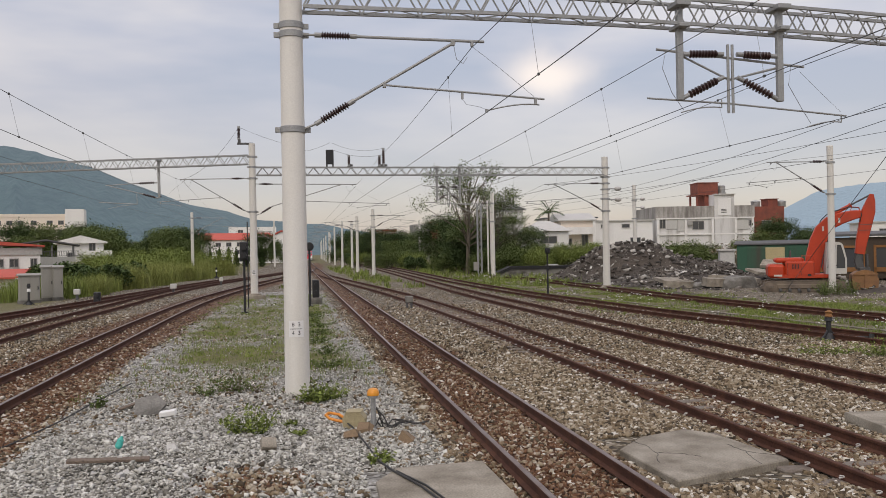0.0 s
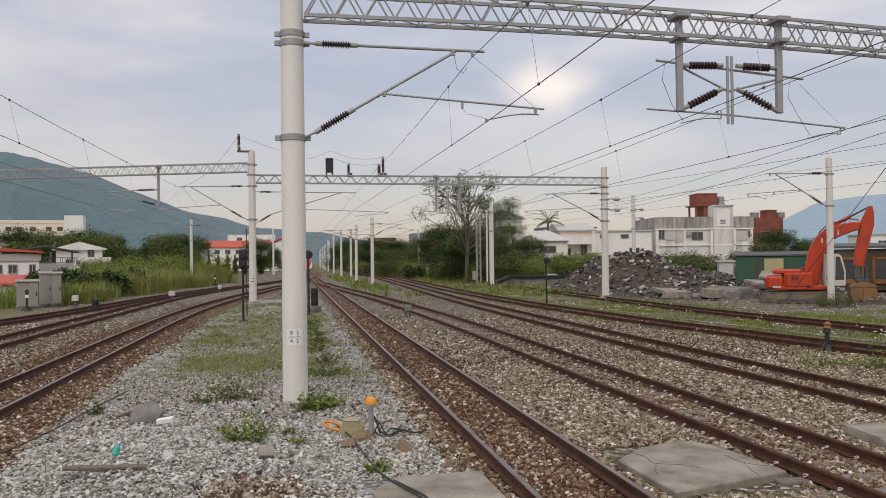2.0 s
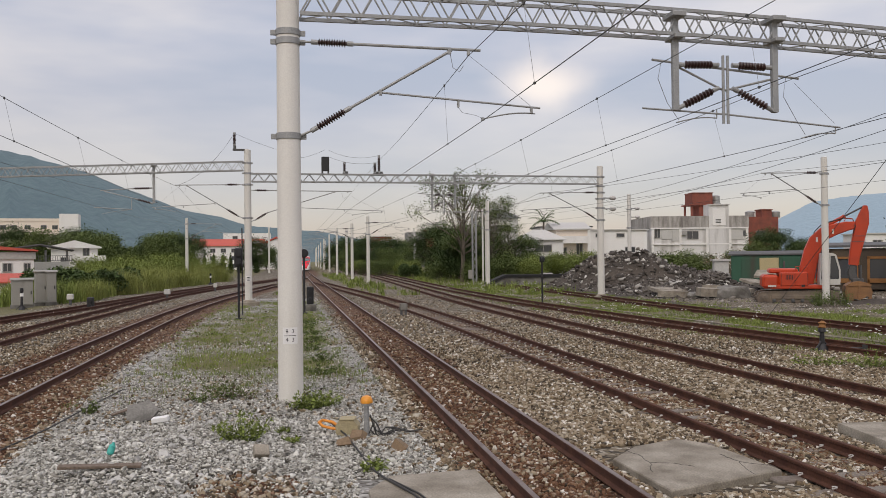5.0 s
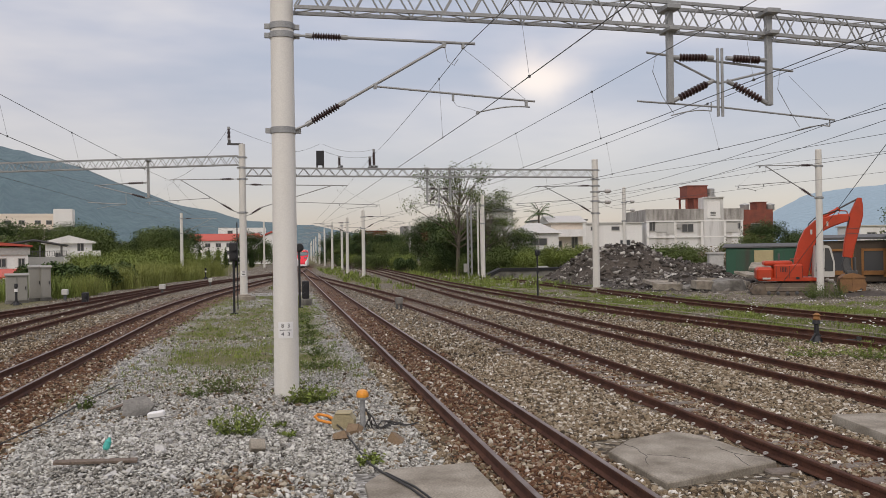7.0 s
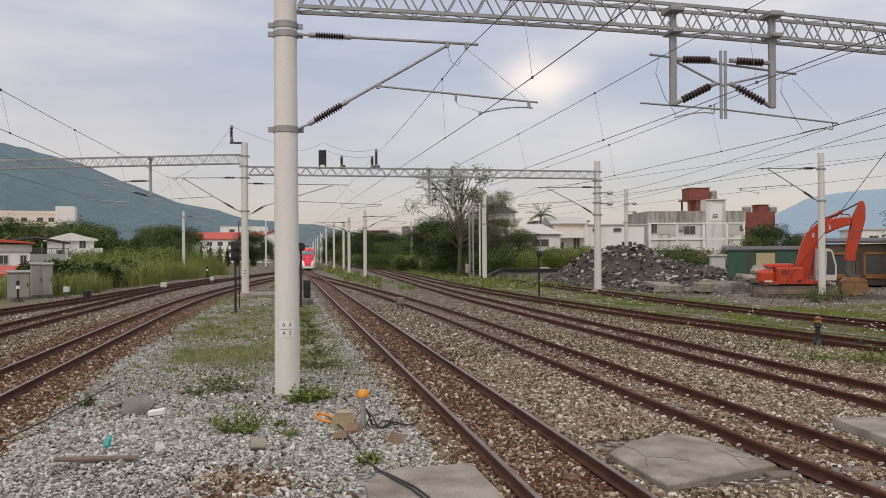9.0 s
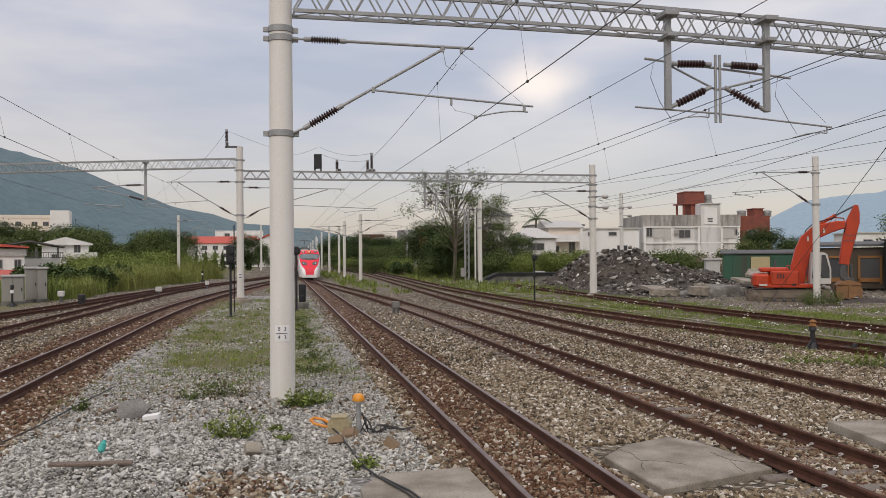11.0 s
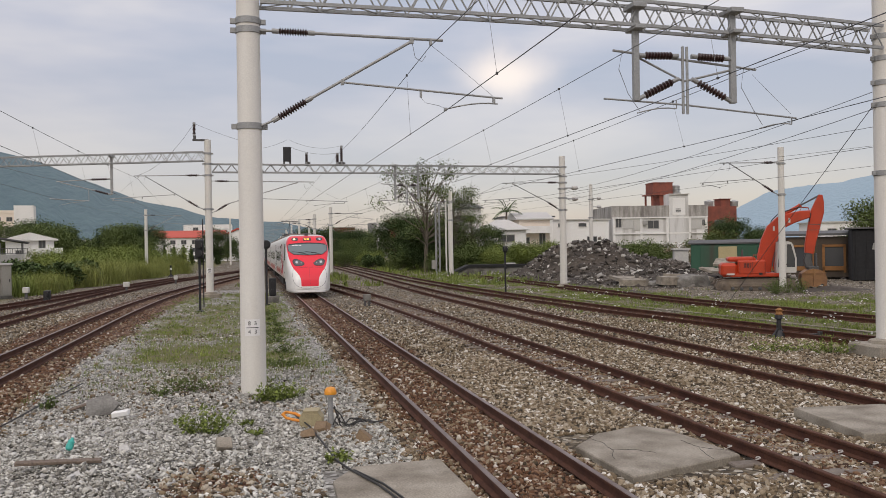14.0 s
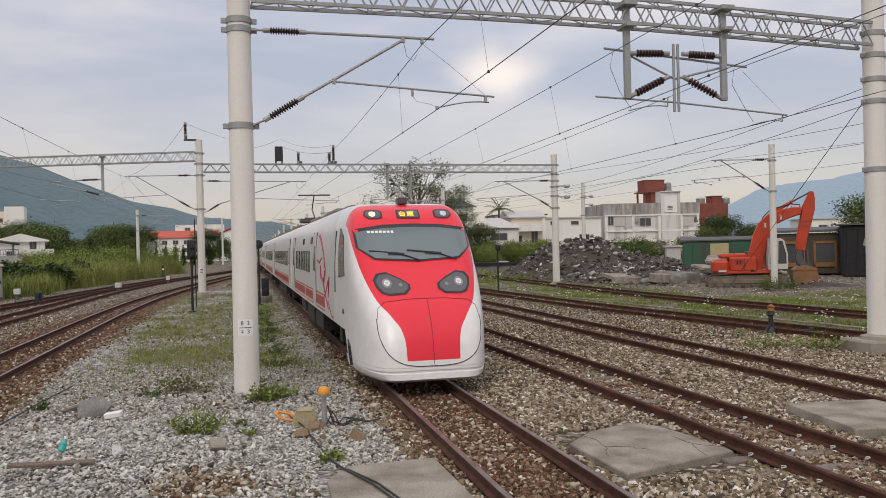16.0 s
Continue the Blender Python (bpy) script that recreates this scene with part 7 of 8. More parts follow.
    # linkage and bucket
    part("linkage", loft([(4.4, 1.9, 0.16), (4.3, 1.5, 0.2), (4.42, 1.05, 0.22)], 0.16).tube(at(4.75, 1.85, -0.2), at(4.75, 1.0, -0.2), 0.06).tube(at(4.75, 1.85, 0.2), at(4.75, 1.0, 0.2), 0.06).box(4.6, 0, 1.2, 0.6, 0.5, 0.24, bevel=0.05), M["steel_dark"], e, "dark greasy bucket linkage")
    bucket = part("bucket", P([(3.95, 0.72), (3.9, 0.35), (3.98, 0.0), (4.2, -0.25), (4.34, -0.22), (4.5, 0.0), (4.95, -0.05), (5.1, -0.15), (5.2, 0.0), (5.26, 0.42), (5.15, 0.72), (4.95, 0.9), (4.6, 0.98), (4.2, 0.9)], -0.6, 0.6), M["bucket"], e, "rusty yellow digging bucket")
    part("rib", P([(4.52, -0.02), (4.62, -0.04), (4.68, 0.9), (4.58, 0.95)], -0.66, -0.6).box(4.6, -0.63, 0.95, 1.2, 0.05, 0.07), M["bucket"], bucket)
    for i in range(4):
        part("tooth", Shape().box(4.22 + 0.3 * i, -0.5 + 0.05 * i, -0.08, 0.1, 0.3, 0.24), M["steel_dark"], bucket)
    return e


excavator()


# ------------------------------------------------------------ rubble
M["dirt"] = material("dark_rubble_soil", (0.045, 0.036, 0.028), 0.95, vary=0.4, scale=0.6, second=(0.085, 0.068, 0.052), fine=5, bump=0.6, dist=0.06)
def stone_material(name, stops, rough=0.9):
    m = material(name, (0.3, 0.3, 0.3), rough, vary=0.18, scale=6, fine=90, bump=0.25, dist=0.004)
    nt = m.node_tree
    g, r = nt.nodes.new("ShaderNodeNewGeometry"), nt.nodes.new("ShaderNodeValToRGB")
    r.color_ramp.interpolation = "LINEAR"
    els = r.color_ramp.elements
    els[0].position, els[0].color = stops[0][0], (*stops[0][1], 1)
    els[1].position, els[1].color = stops[-1][0], (*stops[-1][1], 1)
    for p, c in stops[1:-1]:
        els.new(p).color = (*c, 1)
    nt.links.new(g.outputs["Random Per Island"], r.inputs[0])
    for n in nt.nodes:
        if n.type == "HUE_SAT":
            nt.links.new(r.outputs[0], n.inputs["Color"])
    return m


M["chunk"] = stone_material("broken_concrete_chunks", [(0.0, (0.03, 0.025, 0.02)), (0.5, (0.085, 0.072, 0.06)), (0.68, (0.16, 0.14, 0.12)), (0.84, (0.32, 0.30, 0.265)), (1.0, (0.62, 0.595, 0.55))])
M["brown_stone"] = material("brown_stone", (0.22, 0.15, 0.09), 0.85, vary=0.25, scale=12, bump=0.2)


HEAP_LINE = [(20.5, -0.2), (22.3, 0.5), (23.6, 1.7), (25.2, 2.75), (27.5, 3.0), (29.3, 2.95), (30.3, 2.6), (31.3, 2.1), (32.4, 1.65), (34, 1.5), (36, 1.2), (38.5, 0.8), (42, 0.3), (46, 0.0)]


def heap(x, y):
    """Height of the spoil heap."""
    a = curve_x(HEAP_LINE, x) * (math.exp(-((y - 66.5) / 4.6) ** 2) if y < 66.5 else math.exp(-((y - 66.5) / 6) ** 2))
    a += 0.75 * math.exp(-(((x - 26.5) / 3.5) ** 2 + ((y - 54) / 4.5) ** 2)) + 0.8 * math.exp(-(((x - 33) / 5) ** 2 + ((y - 55) / 4) ** 2))
    a += 0.35 * math.exp(-(((x - 31) / 2) ** 2 + ((y - 40.5) / 1.2) ** 2))
    n = noise.noise((x * 0.6, y * 0.6, 2)) * 0.5 + noise.noise((x * 1.7, y * 1.7, 6)) * 0.3 + noise.noise((x * 4, y * 4, 8)) * 0.16
    return a * (1 + 0.3 * n) + 0.12 * n - 0.12


def stones(spots, rng, rough=0.35):
    """Angular stones, eight corners each: (x, y, z, size, flatness)."""
    n = len(spots)
    S = np.array(spots)
    r = np.random.RandomState(rng)
    base = np.array([(x, y, z) for x in (-0.5, 0.5) for y in (-0.5, 0.5) for z in (-0.5, 0.5)])
    V = base[None] * (1 + r.uniform(-rough, rough, (n, 8, 3)))
    V *= (S[:, 3:4] * r.uniform(0.55, 1.5, (n, 3)))[:, None, :]
    V[:, :, 2] *= S[:, 4][:, None]
    a, b, c = r.uniform(0, 6.28, n), r.normal(0, 0.5, n), r.normal(0, 0.5, n)
    cb, sb = np.cos(b)[:, None], np.sin(b)[:, None]
    y, z = V[:, :, 1] * cb - V[:, :, 2] * sb, V[:, :, 1] * sb + V[:, :, 2] * cb
    V[:, :, 1], V[:, :, 2] = y, z
    cb, sb = np.cos(c)[:, None], np.sin(c)[:, None]
    x, z = V[:, :, 0] * cb + V[:, :, 2] * sb, -V[:, :, 0] * sb + V[:, :, 2] * cb
    V[:, :, 0], V[:, :, 2] = x, z
    ca, sa = np.cos(a)[:, None], np.sin(a)[:, None]
    x, y = V[:, :, 0] * ca - V[:, :, 1] * sa, V[:, :, 0] * sa + V[:, :, 1] * ca
    V[:, :, 0], V[:, :, 1] = x, y
    V += S[:, None, :3]
    Q = np.array([(0, 1, 3, 2), (4, 6, 7, 5), (0, 4, 5, 1), (2, 3, 7, 6), (0, 2, 6, 4), (1, 5, 7, 3)])
    F = (Q[None] + (np.arange(n) * 8)[:, None, None]).reshape(-1, 4)
    return V.reshape(-1, 3), F


def scatter(name, spots, seed, mat, label, category="stones", rough=0.35):
    V, F = stones(spots, seed, rough)
    me = bpy.data.meshes.new(name)
    me.vertices.add(len(V))
    me.vertices.foreach_set("co", V.astype(np.float32).ravel())
    me.loops.add(F.size)
    me.loops.foreach_set("vertex_index", F.astype(np.int32).ravel())
    me.polygons.add(len(F))
    me.polygons.foreach_set("loop_start", np.arange(0, F.size, 4, dtype=np.int32))
    me.materials.append(mat)
    me.update()
    me.validate()
    return tagged(new(name, me), label, category, kind="stuff")


def rubble():
    s = Shape()
    xs = [19.5 + i * 0.4 for i in range(69)]
    ys = [38 + i * 0.5 for i in range(76)]
    vs = [(x, y, max(heap(x, y) * min(1, (x - 19.5) / 2, (47.0 - x) / 3, (y - 38) / 3, (75.5 - y) / 3) * min(1, max(0, (x - 21.5) / 2 if y < 60 else 1)) - 0.16, -0.4)) for y in ys for x in xs]
    n = len(xs)
    s._add(vs, [(j * n + i, j * n + i + 1, (j + 1) * n + i + 1, (j + 1) * n + i) for j in range(len(ys) - 1) for i in range(n - 1)])
    lone("rubble_mound", s, M["dirt"], "heap of dark soil and demolition rubble", "rubble heap", angle=80)
    rng = random.Random(5)
    spots = []
    while len(spots) < 20000:
        x, y = rng.uniform(20.5, 46), rng.uniform(41, 72)
        h = heap(x, y)
        if (x < 22 and y < 60) or rng.random() > (0.25 + h * 0.5) * (0.45 + 1.3 * max(0, noise.noise((x * 0.5, y * 0.5, 12)) + 0.3)):
            continue
        spots.append((x, y, h * min(1, (x - 19.5) / 2, (47 - x) / 3, (y - 38) / 3) - 0.13, 0.035 + 0.34 * rng.random() ** 14, rng.uniform(0.12, 0.55)))
    scatter("rubble_chunks", spots, 3, M["chunk"], "broken concrete and brick chunks on the heap", "rubble")
    # larger slabs
    for x, y, z, w, d, h, rz, rx in ((24.6, 51.5, 0.25, 3.6, 1.6, 0.2, 12, 6), (27.2, 50.2, 0.35, 2.2, 1.5, 0.18, -20, -9), (25.6, 48.4, 0.2, 1.8, 0.9, 0.5, 8, 4), (23.6, 49.3, 0.1, 2.0, 0.8, 0.4, -14, 3), (30.2, 51.0, 0.7, 2.6, 1.2, 0.16, 30, 14), (33.5, 54.5, 1.1, 2.2, 1.4, 0.18, -30, 18), (28.5, 49.0, 0.15, 1.0, 0.8, 0.5, 40, 10)):
        lone("broken_slab", Shape().prism([(-w / 2, -d / 2), (w * 0.35, -d / 2 * 0.9), (w / 2, d * 0.1), (w * 0.3, d / 2), (-w * 0.4, d * 0.42)], -h / 2, h / 2, "xy"), M["concrete"], "broken pale concrete slab lying on rubble", "slab", group="broken slabs").matrix_basis = pose(x, y, z, rx, 3, rz)


rubble()


def boulder(x, y, w, d, h, rz):
    """A large worn block of broken concrete."""
    bm = bmesh.new()
    bmesh.ops.create_icosphere(bm, subdivisions=3, radius=1)
    for v in bm.verts:
        k = 1 + 0.25 * noise.noise((v.co.x * 1.3 + x, v.co.y * 1.3, v.co.z * 1.3)) + 0.07 * noise.noise((v.co.x * 5, v.co.y * 5 + x, v.co.z * 5))
        q = max(abs(v.co.x), abs(v.co.y), abs(v.co.z)) ** 0.6
        v.co = Vector((v.co.x * w / 2, v.co.y * d / 2, v.co.z * h)) * (k / q) * 0.85
    me = bpy.data.meshes.new("boulder")
    bm.to_mesh(me)
    bm.free()
    me.materials.append(M["concrete_dk"])
    tagged(new("boulder", me), "big broken grey concrete block on the rubble", "boulder", group="boulders").matrix_basis = pose(x, y, -0.15, 0, 0, rz)


boulder(27.0, 48.0, 2.4, 1.4, 0.85, -20)
boulder(25.0, 49.2, 1.5, 1.0, 0.4, 10)


# ------------------------------------------------------------ signals and lineside boxes
def signal_post(x, y, h, head, label):
    t = thing("signal_post", label, "signal", (x, y, rise(x, y)), group="signals")
    part("post", Shape().tube((0, 0, -0.1), (0, 0, h), 0.055, 0.05, 10).box(0, 0, 0.02, 0.3, 0.3, 0.08), M["black"], t)
    if head == "disc":
        part("disc", Shape().lathe([(0.2, 0), (0.22, 0.03), (0.22, 0.06), (0.2, 0.09)], (0, -0.05, h - 0.1), (0, -1, 0), 20), M["black"], t)
        part("hood", Shape().lathe([(0.12, 0), (0.12, 0.2)], (0, -0.1, h - 0.1), (0, -1, 0), 14), M["black"], t)
    elif head == "box":
        part("head", Shape().box(0, -0.05, h - 0.42, 0.36, 0.26, 0.84, bevel=0.05), M["black"], t)
        for dz in (-0.65, -0.3):
            part("hood", Shape().lathe([(0.13, 0), (0.13, 0.25)], (0, -0.2, h + dz + 0.05), (0, -1, 0), 14), M["black"], t)
        part("ladder_pole", Shape().tube((0.16, 0.05, 0.2), (0.16, 0.05, h + 0.9), 0.025), M["black"], t)
    else:
        part("head", Shape().box(0, -0.02, h - 0.12, 0.26, 0.2, 0.34, bevel=0.05).lathe([(0.1, 0), (0.1, 0.14)], (0, -0.1, h - 0.1), (0, -1, 0), 12), M["black"], t)
        part("step_bracket", Shape().box(0.0, 0, h * 0.55, 0.12, 0.12, 0.1), M["black"], t)
    return t


signal_post(-2.19, 38.8, 3.2, "box", "black signal post with a hooded lamp head")
signal_post(0.76, 41.9, 3.05, "disc", "thin black post with a round signal disc")
signal_post(13.98, 45.5, 2.65, "small", "thin black post with a small signal head")


def dwarf_signal(x, y, h, label, stand=True, lamps=2):
    t = thing("dwarf_signal", label, "signal", (x, y, rise(x, y)), group="dwarf signals")
    z0 = 0.0
    if stand:
        part("plinth", Shape().box(0, 0, 0.16, 0.62, 0.55, 0.36, bevel=0.03), M["concrete_dk"], t)
        z0 = 0.34
    part("case", Shape().box(0, 0, z0 + h / 2, 0.36, 0.3, h, bevel=0.04), M["black"], t)
    for i in range(lamps):
        part("hood", Shape().lathe([(0.1, 0), (0.1, 0.16)], (0, -0.14, z0 + h * (0.28 + 0.46 * i)), (0, -1, 0), 12), M["black"], t)
    return t


dwarf_signal(1.1, 44.2, 0.92, "black two-lamp dwarf signal on a concrete plinth")
dwarf_signal(-11.0, 50.5, 0.66, "black dwarf signal beside the track", False)
ps = thing("point_motor", "rusty brown point indicator box on a short stand", "point indicator", (5.18, 38.4, rise(5.18, 38.4)), group="point indicators")
part("case", Shape().box(0, 0, 0.42, 0.34, 0.3, 0.3, bevel=0.03), M["concrete_dk"], ps)
part("leg", Shape().box(-0.1, 0, 0.13, 0.08, 0.2, 0.3).box(0.1, 0, 0.13, 0.08, 0.2, 0.3), M["steel_dark"], ps)
for x, y, w in ((-8.35, 61.6, 0.42), (-13.2, 55.2, 0.36), (-6.2, 75.0, 0.3)):
    b = thing("track_box", "small pale grey track circuit box on a stand", "junction box", (x, y, rise(x, y)), group="track boxes")
    part("case", Shape().box(0, 0, 0.52, w, 0.3, 0.34, bevel=0.03), M["cab_grey"], b)
    part("leg", Shape().box(0, 0, 0.17, 0.14, 0.14, 0.4), M["steel_dark"], b)
for x, y, top, lab in ((14.3, 20.8, "amber", "black switch stand with an orange rag on top"), (-8.6, 98, "white", "slim dark switch stand with white band"), (-15.2, 52.5, "white", "slim dark switch stand with white band")):
    b = thing("switch_stand", lab, "switch stand", (x, y, rise(x, y)), group="switch stands")
    hh = 0.62 if top == "amber" else 1.25
    part("post", Shape().lathe([(0.2, 0), (0.17, 0.08), (0.07, 0.2), (0.06, hh * 0.8), (0.11, hh * 0.85), (0.09, hh)], n=12), M["black"], b)
    part("lever", Shape().tube((0, 0, 0.3), (-0.28, -0.1, 0.02), 0.025).tube((0.05, 0, 0.25), (0.3, 0.05, 0.0), 0.03), M["black"], b)
    if top == "amber":
        part("rag", Shape().lathe([(0.04, 0), (0.11, 0.05), (0.08, 0.13), (0.12, 0.17), (0.03, 0.24)], (0, 0, hh - 0.04), (0.15, 0.1, 1), 7), B["orange_frame"], b, "faded orange rag")
        part("rod", Shape().box(0.9, 0.0, 0.03, 1.9, 0.09, 0.06).box(1.8, 0.1, 0.03, 0.3, 0.5, 0.12, bevel=0.02).box(1.2, -0.15, 0.04, 0.1, 0.1, 0.2), M["steel_dark"], b)
    else:
        part("band", Shape().lathe([(0.1, 0), (0.1, 0.18)], (0, 0, hh * 0.62), n=10), M["white"], b)


def cabinet(x, y, w, d, h, rz, label, doors=2):
    c = thing("relay_cabinet", label, "cabinet", (x, y, rise(x, y)), rz, group="relay cabinets")
    part("plinth", Shape().box(0, 0, 0.03, w + 0.1, d + 0.1, 0.3), M["concrete_dk"], c)
    part("body", Shape().box(0, 0, 0.15 + h / 2, w, d, h, bevel=0.02), M["cabinet"], c)
    part("roof", Shape().prism([(-d / 2 - 0.1, h + 0.12), (d / 2 + 0.1, h + 0.12), (d / 2 + 0.1, h + 0.17), (0, h + 0.27), (-d / 2 - 0.1, h + 0.17)], -w / 2 - 0.08, w / 2 + 0.08, "yz"), M["cabinet"], c)
    for i in range(doors):
        u = -w / 2 + (i + 0.5) * w / doors
        dd = part("door", Shape().box(u, -d / 2 - 0.015, 0.15 + h / 2, w / doors - 0.05, 0.03, h - 0.12, bevel=0.008), M["cabinet"], c)
        part("handle", Shape().box(u + 0.3 * w / doors, -d / 2 - 0.05, 0.15 + h * 0.5, 0.05, 0.05, 0.2), M["black"], dd)


cabinet(-15.9, 55.0, 1.15, 0.8, 1.55, 20, "grey steel relay cabinet with sloped roof")
cabinet(-15.55, 57.6, 0.7, 0.9, 2.0, 20, "tall grey steel relay cabinet", 1)
cabinet(-14.85, 57.3, 0.55, 0.8, 1.95, 20, "tall grey steel relay cabinet", 1)
cabinet(24.6, 78.6, 0.9, 0.7, 0.9, 0, "dark box on the concrete wall", 1)

# white pipe along the grass
lone("pipe", Shape().cable([(track_x("fourth", y) + 2.2 + 0.15 * math.sin(y * 0.3), y, rise(track_x("fourth", y) + 2.2, y) + 0.04) for y in range(20, 76, 2)], 0.03, 6), M["concrete"], "pale pipe lying along the grass", "pipe")


# ------------------------------------------------------------ foreground objects
def slab(points, top, thick, label, cracks=()):
    s = Shape()
    n = len(points)
    inner = [(x + (sum(p[0] for p in points) / n - x) * 0.012, y + (sum(p[1] for p in points) / n - y) * 0.012) for x, y in points]
    vs = [(x, y, top - thick) for x, y in points] + [(x, y, top - 0.015) for x, y in points] + [(x, y, top) for x, y in inner]
    fs = [tuple(range(n))[::-1], tuple(range(2 * n, 3 * n))]
    for k in (0, n):
        fs += [(k + i, k + (i + 1) % n, k + n + (i + 1) % n, k + n + i) for i in range(n)]
    s._add(vs, fs)
    t = thing("concrete_slab", label, "slab", group="concrete slabs")
    part("slab", s, M["concrete"], t)
    rng = random.Random(n)
    for c in cracks:
        fine = []
        for a, b in zip(c[:-1], c[1:]):
            for i in range(5):
                fine.append((a[0] + (b[0] - a[0]) * i / 5 + rng.uniform(-0.02, 0.02), a[1] + (b[1] - a[1]) * i / 5 + rng.uniform(-0.02, 0.02), top - 0.004))
        fine.append((*c[-1], top - 0.004))
        part("crack", Shape().cable(fine, 0.008, 4), M["crack"], t)


slab([(4.0, 10.1), (4.54, 10.69), (5.3, 11.0), (5.5, 10.73), (5.62, 10.26), (5.72, 9.13), (4.89, 8.85), (4.06, 8.58)], -0.09, 0.12, "cracked grey concrete crossing slab between the rails",
     [[(4.35, 10.45), (4.4, 10.1), (4.36, 9.8), (4.62, 9.7), (4.8, 9.5)], [(4.36, 9.8), (4.2, 9.35)], [(5.4, 10.0), (5.45, 9.6), (5.68, 9.35)], [(5.42, 9.6), (5.3, 9.0)]])
slab([(1.15, 9.9), (2.2, 9.98), (2.24, 8.0), (2.24, 6.2), (0.75, 6.2), (0.85, 9.35)], -0.09, 0.14, "grey concrete slab beside the rail")
slab([(8.0, 11.3), (9.6, 11.15), (9.55, 9.2), (7.75, 9.5)], -0.05, 0.16, "weathered concrete crossing slab")

lp = thing("marker_lamp", "amber beacon on a grey post with a tangle of cable", "marker lamp", (1.12, 12.5, rise(1.12, 12.5)))
part("post", Shape().tube((0, 0, -0.05), (0.0, 0, 0.5), 0.045, 0.042, 12), M["galv"], lp)
part("base_ring", Shape().lathe([(0.085, 0.47), (0.09, 0.49), (0.085, 0.51)], n=16), M["galv"], lp)
part("dome", Shape().lathe([(0.1, 0.51), (0.102, 0.53), (0.095, 0.57), (0.07, 0.605), (0.02, 0.62)], n=18), M["amber"], lp, "amber plastic dome")
rng = random.Random(4)
for i in range(5):
    pts = [(0.05 + 0.12 * k * (0.6 + 0.15 * i) + rng.uniform(-0.05, 0.05), rng.uniform(-0.12, 0.1) + 0.02 * i, max(0.02, 0.3 * math.exp(-k * 0.6) * math.sin(k * 1.4 + i) + 0.07)) for k in range(7)]
    part("cable", Shape().cable(pts, 0.011, 6), M["cable"], lp)
lp.scale = (0.9, 0.9, 1.0)
jb = thing("junction_box", "beige junction box with looped orange conduit", "junction box", (0.86, 12.75, rise(0.86, 12.75)), -12)
part("case", Shape().prism([(-0.2, 0.0), (0.2, -0.03), (0.22, 0.2), (0.12, 0.34), (-0.14, 0.34), (-0.22, 0.22)], -0.16, 0.16, "xz"), M["beige"], jb)
part("lid", Shape().box(0.0, 0, 0.345, 0.3, 0.36, 0.02, bevel=0.006), M["beige"], jb)
for k, dy in enumerate((-0.07, 0.07)):
    part("conduit", Shape().cable([(-0.12, dy, 0.12), (-0.32, dy - 0.02, 0.16 + 0.1 * k), (-0.48, dy, 0.2 + 0.09 * k), (-0.56, 0.0, 0.26), (-0.5, 0.05, 0.3)], 0.03, 8), M["orange_hose"], jb)
jb.scale = (0.78, 0.78, 0.72)
lone("cable", Shape().cable([(0.62, 13.3, -0.08), (0.8, 12.4, -0.1), (0.9, 11.3, -0.1), (0.98, 10.3, -0.1), (1.08, 9.7, -0.07), (1.3, 9.0, -0.07), (1.42, 8.4, -0.07), (1.4, 7.0, -0.07)], 0.013, 6), M["cable"], "black cable running over the slab edge", "cable")
lone("cable", Shape().cable([(1.12, 9.66, -0.07), (1.36, 9.0, -0.07), (1.5, 8.3, -0.07), (1.5, 7.0, -0.07)], 0.012, 6), M["cable"], "black cable running over the slab edge", "cable")
lone("cable", Shape().cable([(-4.6, 11.0, -0.1), (-3.9, 12.4, -0.1), (-3.65, 14.0, -0.1), (-3.5, 15.8, -0.1), (-3.3, 18.0, -0.12)], 0.012, 6), M["cable"], "thin dark cable lying on gravel", "cable")
lone("flat_stone", Shape().prism([(-0.24, -0.2), (0.12, -0.24), (0.28, -0.02), (0.16, 0.24), (-0.2, 0.2)], 0, 0.05, "xy"), M["concrete_dk"], "flat grey-green slate piece on rubble", "stone").matrix_basis = pose(-2.4, 14.6, rise(-2.4, 14.6) + 0.12, 32, -6, 10)
lone("board", Shape().box(0, 0, 0, 0.75, 0.12, 0.03, bevel=0.006), M["wood"], "dark weathered board on rubble", "board").matrix_basis = pose(-2.65, 15.3, rise(-2.65, 15.3) + 0.12, 0, -14, 24)
lone("board", Shape().box(0, 0, 0, 0.9, 0.11, 0.035, bevel=0.006), M["wood"], "weathered grey plank half buried in rubble", "board").matrix_basis = pose(-2.15, 10.3, rise(-2.15, 10.3) + 0.06, 4, 3, 6)
lone("tile", Shape().box(0, 0, 0, 0.19, 0.17, 0.09, bevel=0.008), M["concrete"], "square pale concrete block piece", "block").matrix_basis = pose(-0.36, 11.0, rise(-0.36, 11.0) + 0.1, 38, 8, 14)
lone("brick_piece", Shape().box(0, 0, 0, 0.26, 0.12, 0.08, bevel=0.01), M["white"], "pale tile fragment on the stones", "block").matrix_basis = pose(-2.0, 13.9, rise(-2.0, 13.9) + 0.1, 6, -8, -10)
bt = thing("bottle", "crumpled teal plastic bottle in the rubble", "bottle", (-2.2, 11.05, rise(-2.2, 11.05) + 0.09))
part("body", Shape().lathe([(0.02, 0), (0.042, 0.02), (0.044, 0.07), (0.038, 0.09), (0.043, 0.11), (0.02, 0.14), (0.016, 0.16)], (0, 0, -0.03), (0.3, 0.2, 0.9), 12), M["teal"], bt)
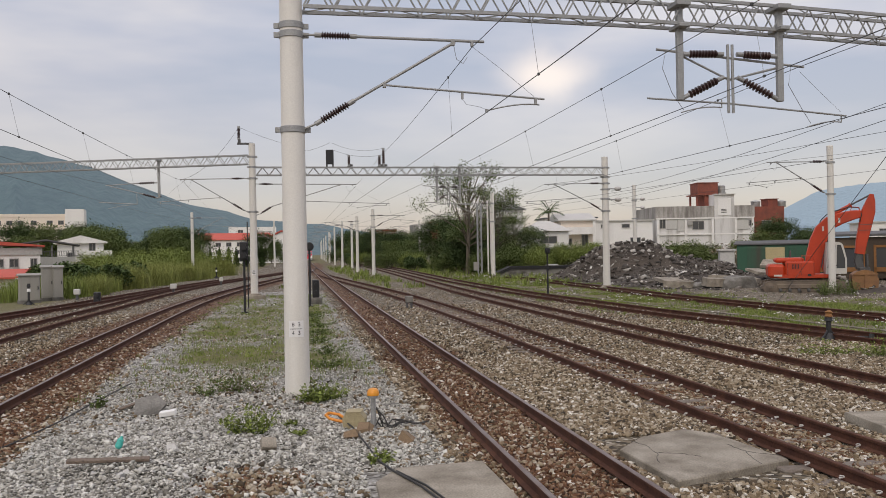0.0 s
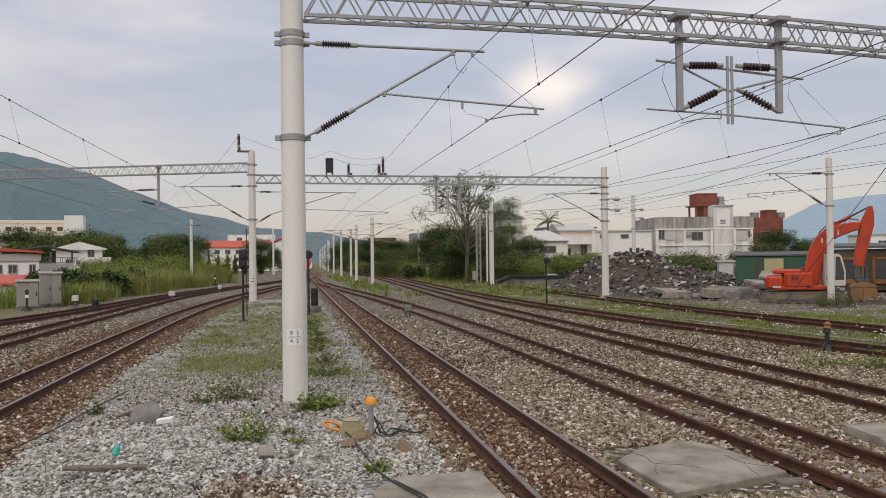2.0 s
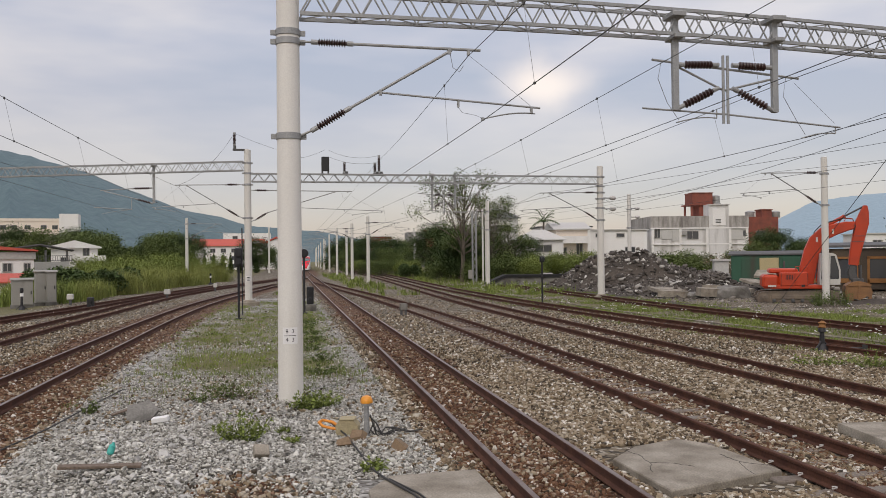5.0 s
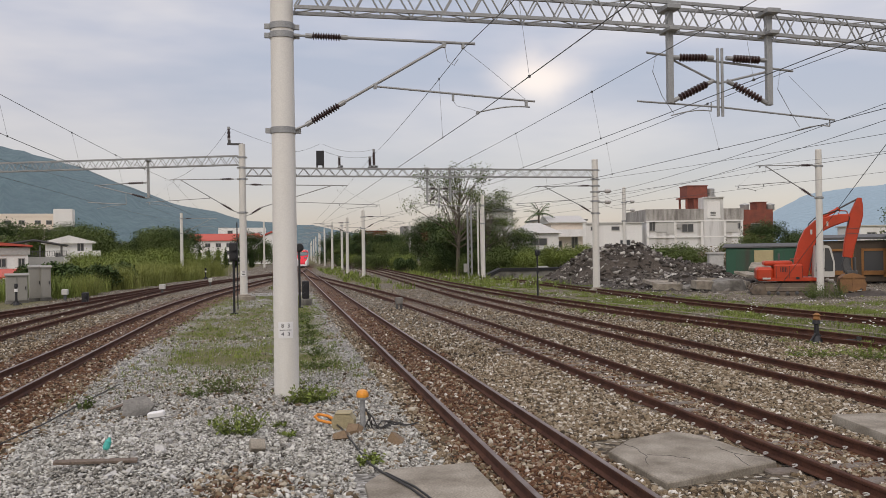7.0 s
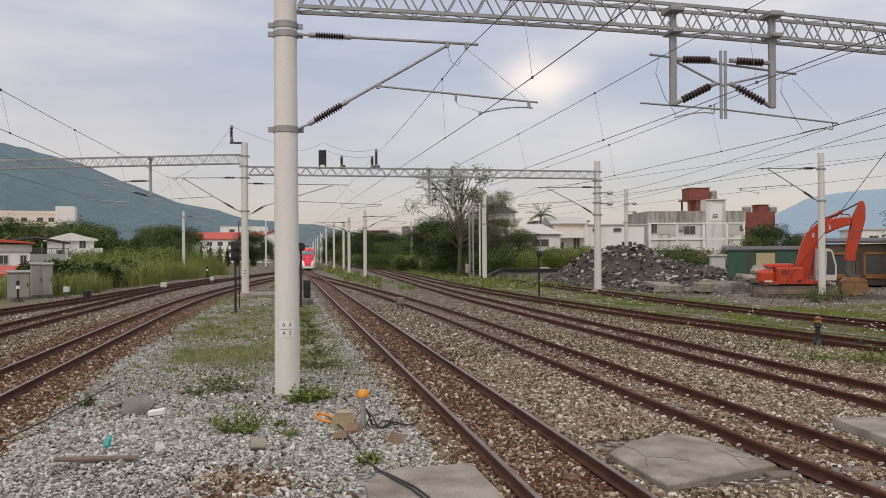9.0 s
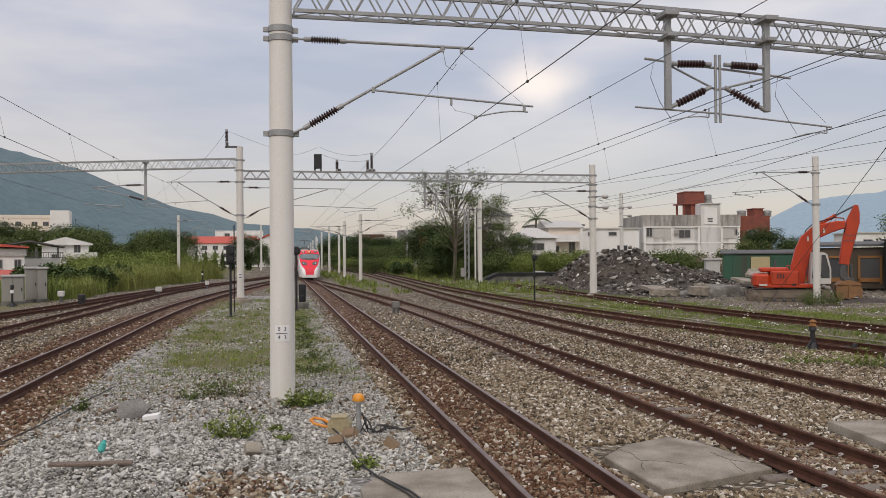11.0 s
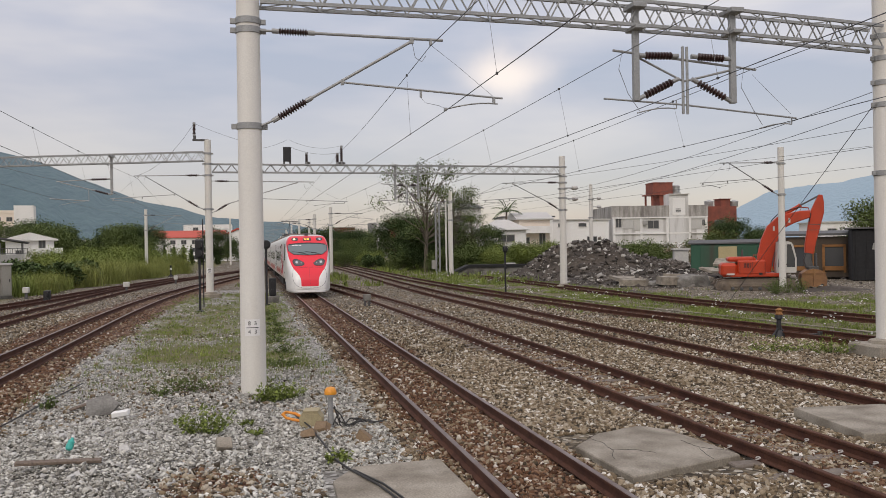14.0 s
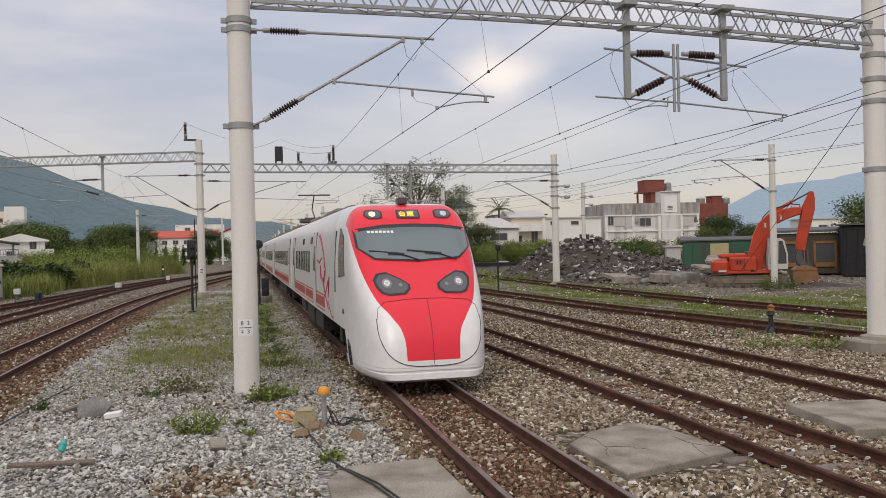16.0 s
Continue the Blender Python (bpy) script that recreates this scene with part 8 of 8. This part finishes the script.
part("cap", Shape().lathe([(0.022, 0), (0.022, 0.03)], (0.05, 0.033, 0.12), (0.3, 0.2, 0.9), 10), M["white"], bt)


# ------------------------------------------------------------ stones
M["stone_tan"] = stone_material("mixed_river_ballast", [(0.0, (0.035, 0.026, 0.016)), (0.25, (0.125, 0.088, 0.050)), (0.5, (0.24, 0.178, 0.108)), (0.75, (0.33, 0.268, 0.185)), (0.9, (0.46, 0.405, 0.315)), (1.0, (0.74, 0.71, 0.65))])
M["stone_rust"] = stone_material("rust_stained_ballast", [(0.0, (0.035, 0.014, 0.006)), (0.45, (0.125, 0.055, 0.024)), (0.78, (0.20, 0.11, 0.06)), (0.93, (0.33, 0.255, 0.18)), (1.0, (0.55, 0.49, 0.42))])
M["stone_pale"] = stone_material("crushed_grey_marble", [(0.0, (0.09, 0.083, 0.070)), (0.25, (0.32, 0.305, 0.265)), (0.7, (0.53, 0.515, 0.465)), (1.0, (0.72, 0.705, 0.65))])


def on_slab(x, y):
    return (3.95 < x < 5.75 and 8.5 < y < 11.0) or (0.75 < x < 2.28 and y < 9.95) or (7.75 < x < 9.7 and 9.2 < y < 11.3)


def ballast():
    rng = random.Random(11)
    tan, rust, pale = [], [], []
    bands = ((6.4, 10, 1150), (10, 14, 1150), (14, 20, 520), (20, 28, 150), (28, 40, 50), (40, 60, 10))
    for y0, y1, dens in bands:
        w0, w1 = -0.34 * y1 - 1.0, 0.9 * y1 + 0.6
        for _ in range(int((w1 - w0) * (y1 - y0) * dens)):
            x, y = rng.uniform(w0, w1), rng.uniform(y0, y1)
            if x < -0.34 * y - 0.8 or x > 0.9 * y + 0.6 or x > 14.5 or on_slab(x, y):
                continue
            if any(abs(abs(x - track_x(k, y)) - 0.5685) < 0.085 for k in ("main", "second", "third", "left_one", "left_two")):
                continue
            g, r, p = weights(x, y)
            if y < 14 and p < 0.5 and rng.random() < 0.15:
                continue
            if rng.random() < min(1, g * 1.25):
                continue
            z = rise(x, y)
            sz = rng.uniform(0.03, 0.068) * (1 + 0.3 * rng.random() ** 6)
            if rng.random() < r * 0.55 and rng.random() < 0.45:
                continue
            if rng.random() < r * 0.88:
                rust.append((x, y, z + 0.008, sz * 0.72, rng.uniform(0.5, 0.9)))
            elif rng.random() < p * 1.05:
                k = rng.random() ** 5 * (1.0 if y < 16 else 0.3)
                pale.append((x, y, z + rng.uniform(0.002, 0.03), sz * (0.40 + 0.6 * k), rng.uniform(0.18, 0.5)))
            else:
                on_bed = abs(x - 6.5) < 0.95 and y < 44
                tan.append((x, y, z + (0.005 if on_bed else rng.uniform(0.004, 0.03)), sz * 0.76, rng.uniform(0.5, 0.95)))
    scatter("ballast_stones", tan, 1, M["stone_tan"], "loose mixed tan and grey ballast stones", rough=0.42)
    scatter("ballast_stones", rust, 2, M["stone_rust"], "rust-stained brown ballast stones", rough=0.42)
    scatter("crushed_stones", pale, 4, M["stone_pale"], "crushed pale grey stones round the mast", rough=0.45)
    # larger broken stones of the heap, one by one
    heap_t = thing("stone_heap", "heap of crushed pale grey stone before the mast", "stone heap", (0, 0, 0))
    kinds = []
    for k in range(10):
        V, F = stones([(0, 0, 0, 0.16, rng.uniform(0.2, 0.5))], 50 + k, 0.45)
        s = Shape()
        s._add(V.tolist(), F.tolist())
        kinds.append(s.mesh("stone", [M["stone_single"]], 20))
    n = 0
    while n < 290:
        x, y = rng.gauss(-1.5, 1.0), rng.uniform(8.2, 14.5)
        if x < -0.34 * y - 0.5 or x > 0.7 or on_slab(x, y):
            continue
        ob = new("stone", rng.choice(kinds))
        ob.parent = heap_t
        ob.matrix_basis = pose(x, y, rise(x, y) + 0.035, rng.uniform(-25, 25), rng.uniform(-25, 25), rng.uniform(0, 360))
        q = 0.2 + 0.42 * rng.random() ** 4
        ob.scale = (q, q * rng.uniform(0.7, 1.2), q)
        n += 1


M["stone_single"] = material("crushed_marble_piece", (0.46, 0.45, 0.425), 0.9, vary=0.15, scale=7, second=(0.30, 0.29, 0.275), spread=0.55, fine=60, bump=0.3, dist=0.004, rnd=0.25)
ballast()
for x, y, q in ((0.97, 12.38, 0.16), (1.48, 11.5, 0.19), (0.75, 11.9, 0.13)):
    V, F = stones([(0, 0, 0, q, 0.7)], int(x * 100), 0.3)
    s = Shape()
    s._add(V.tolist(), F.tolist())
    lone("brown_stone", s, M["brown_stone"], "rounded brown stone on the gravel", "stone", (x, y, rise(x, y) + 0.05), group="brown stones")


motions()
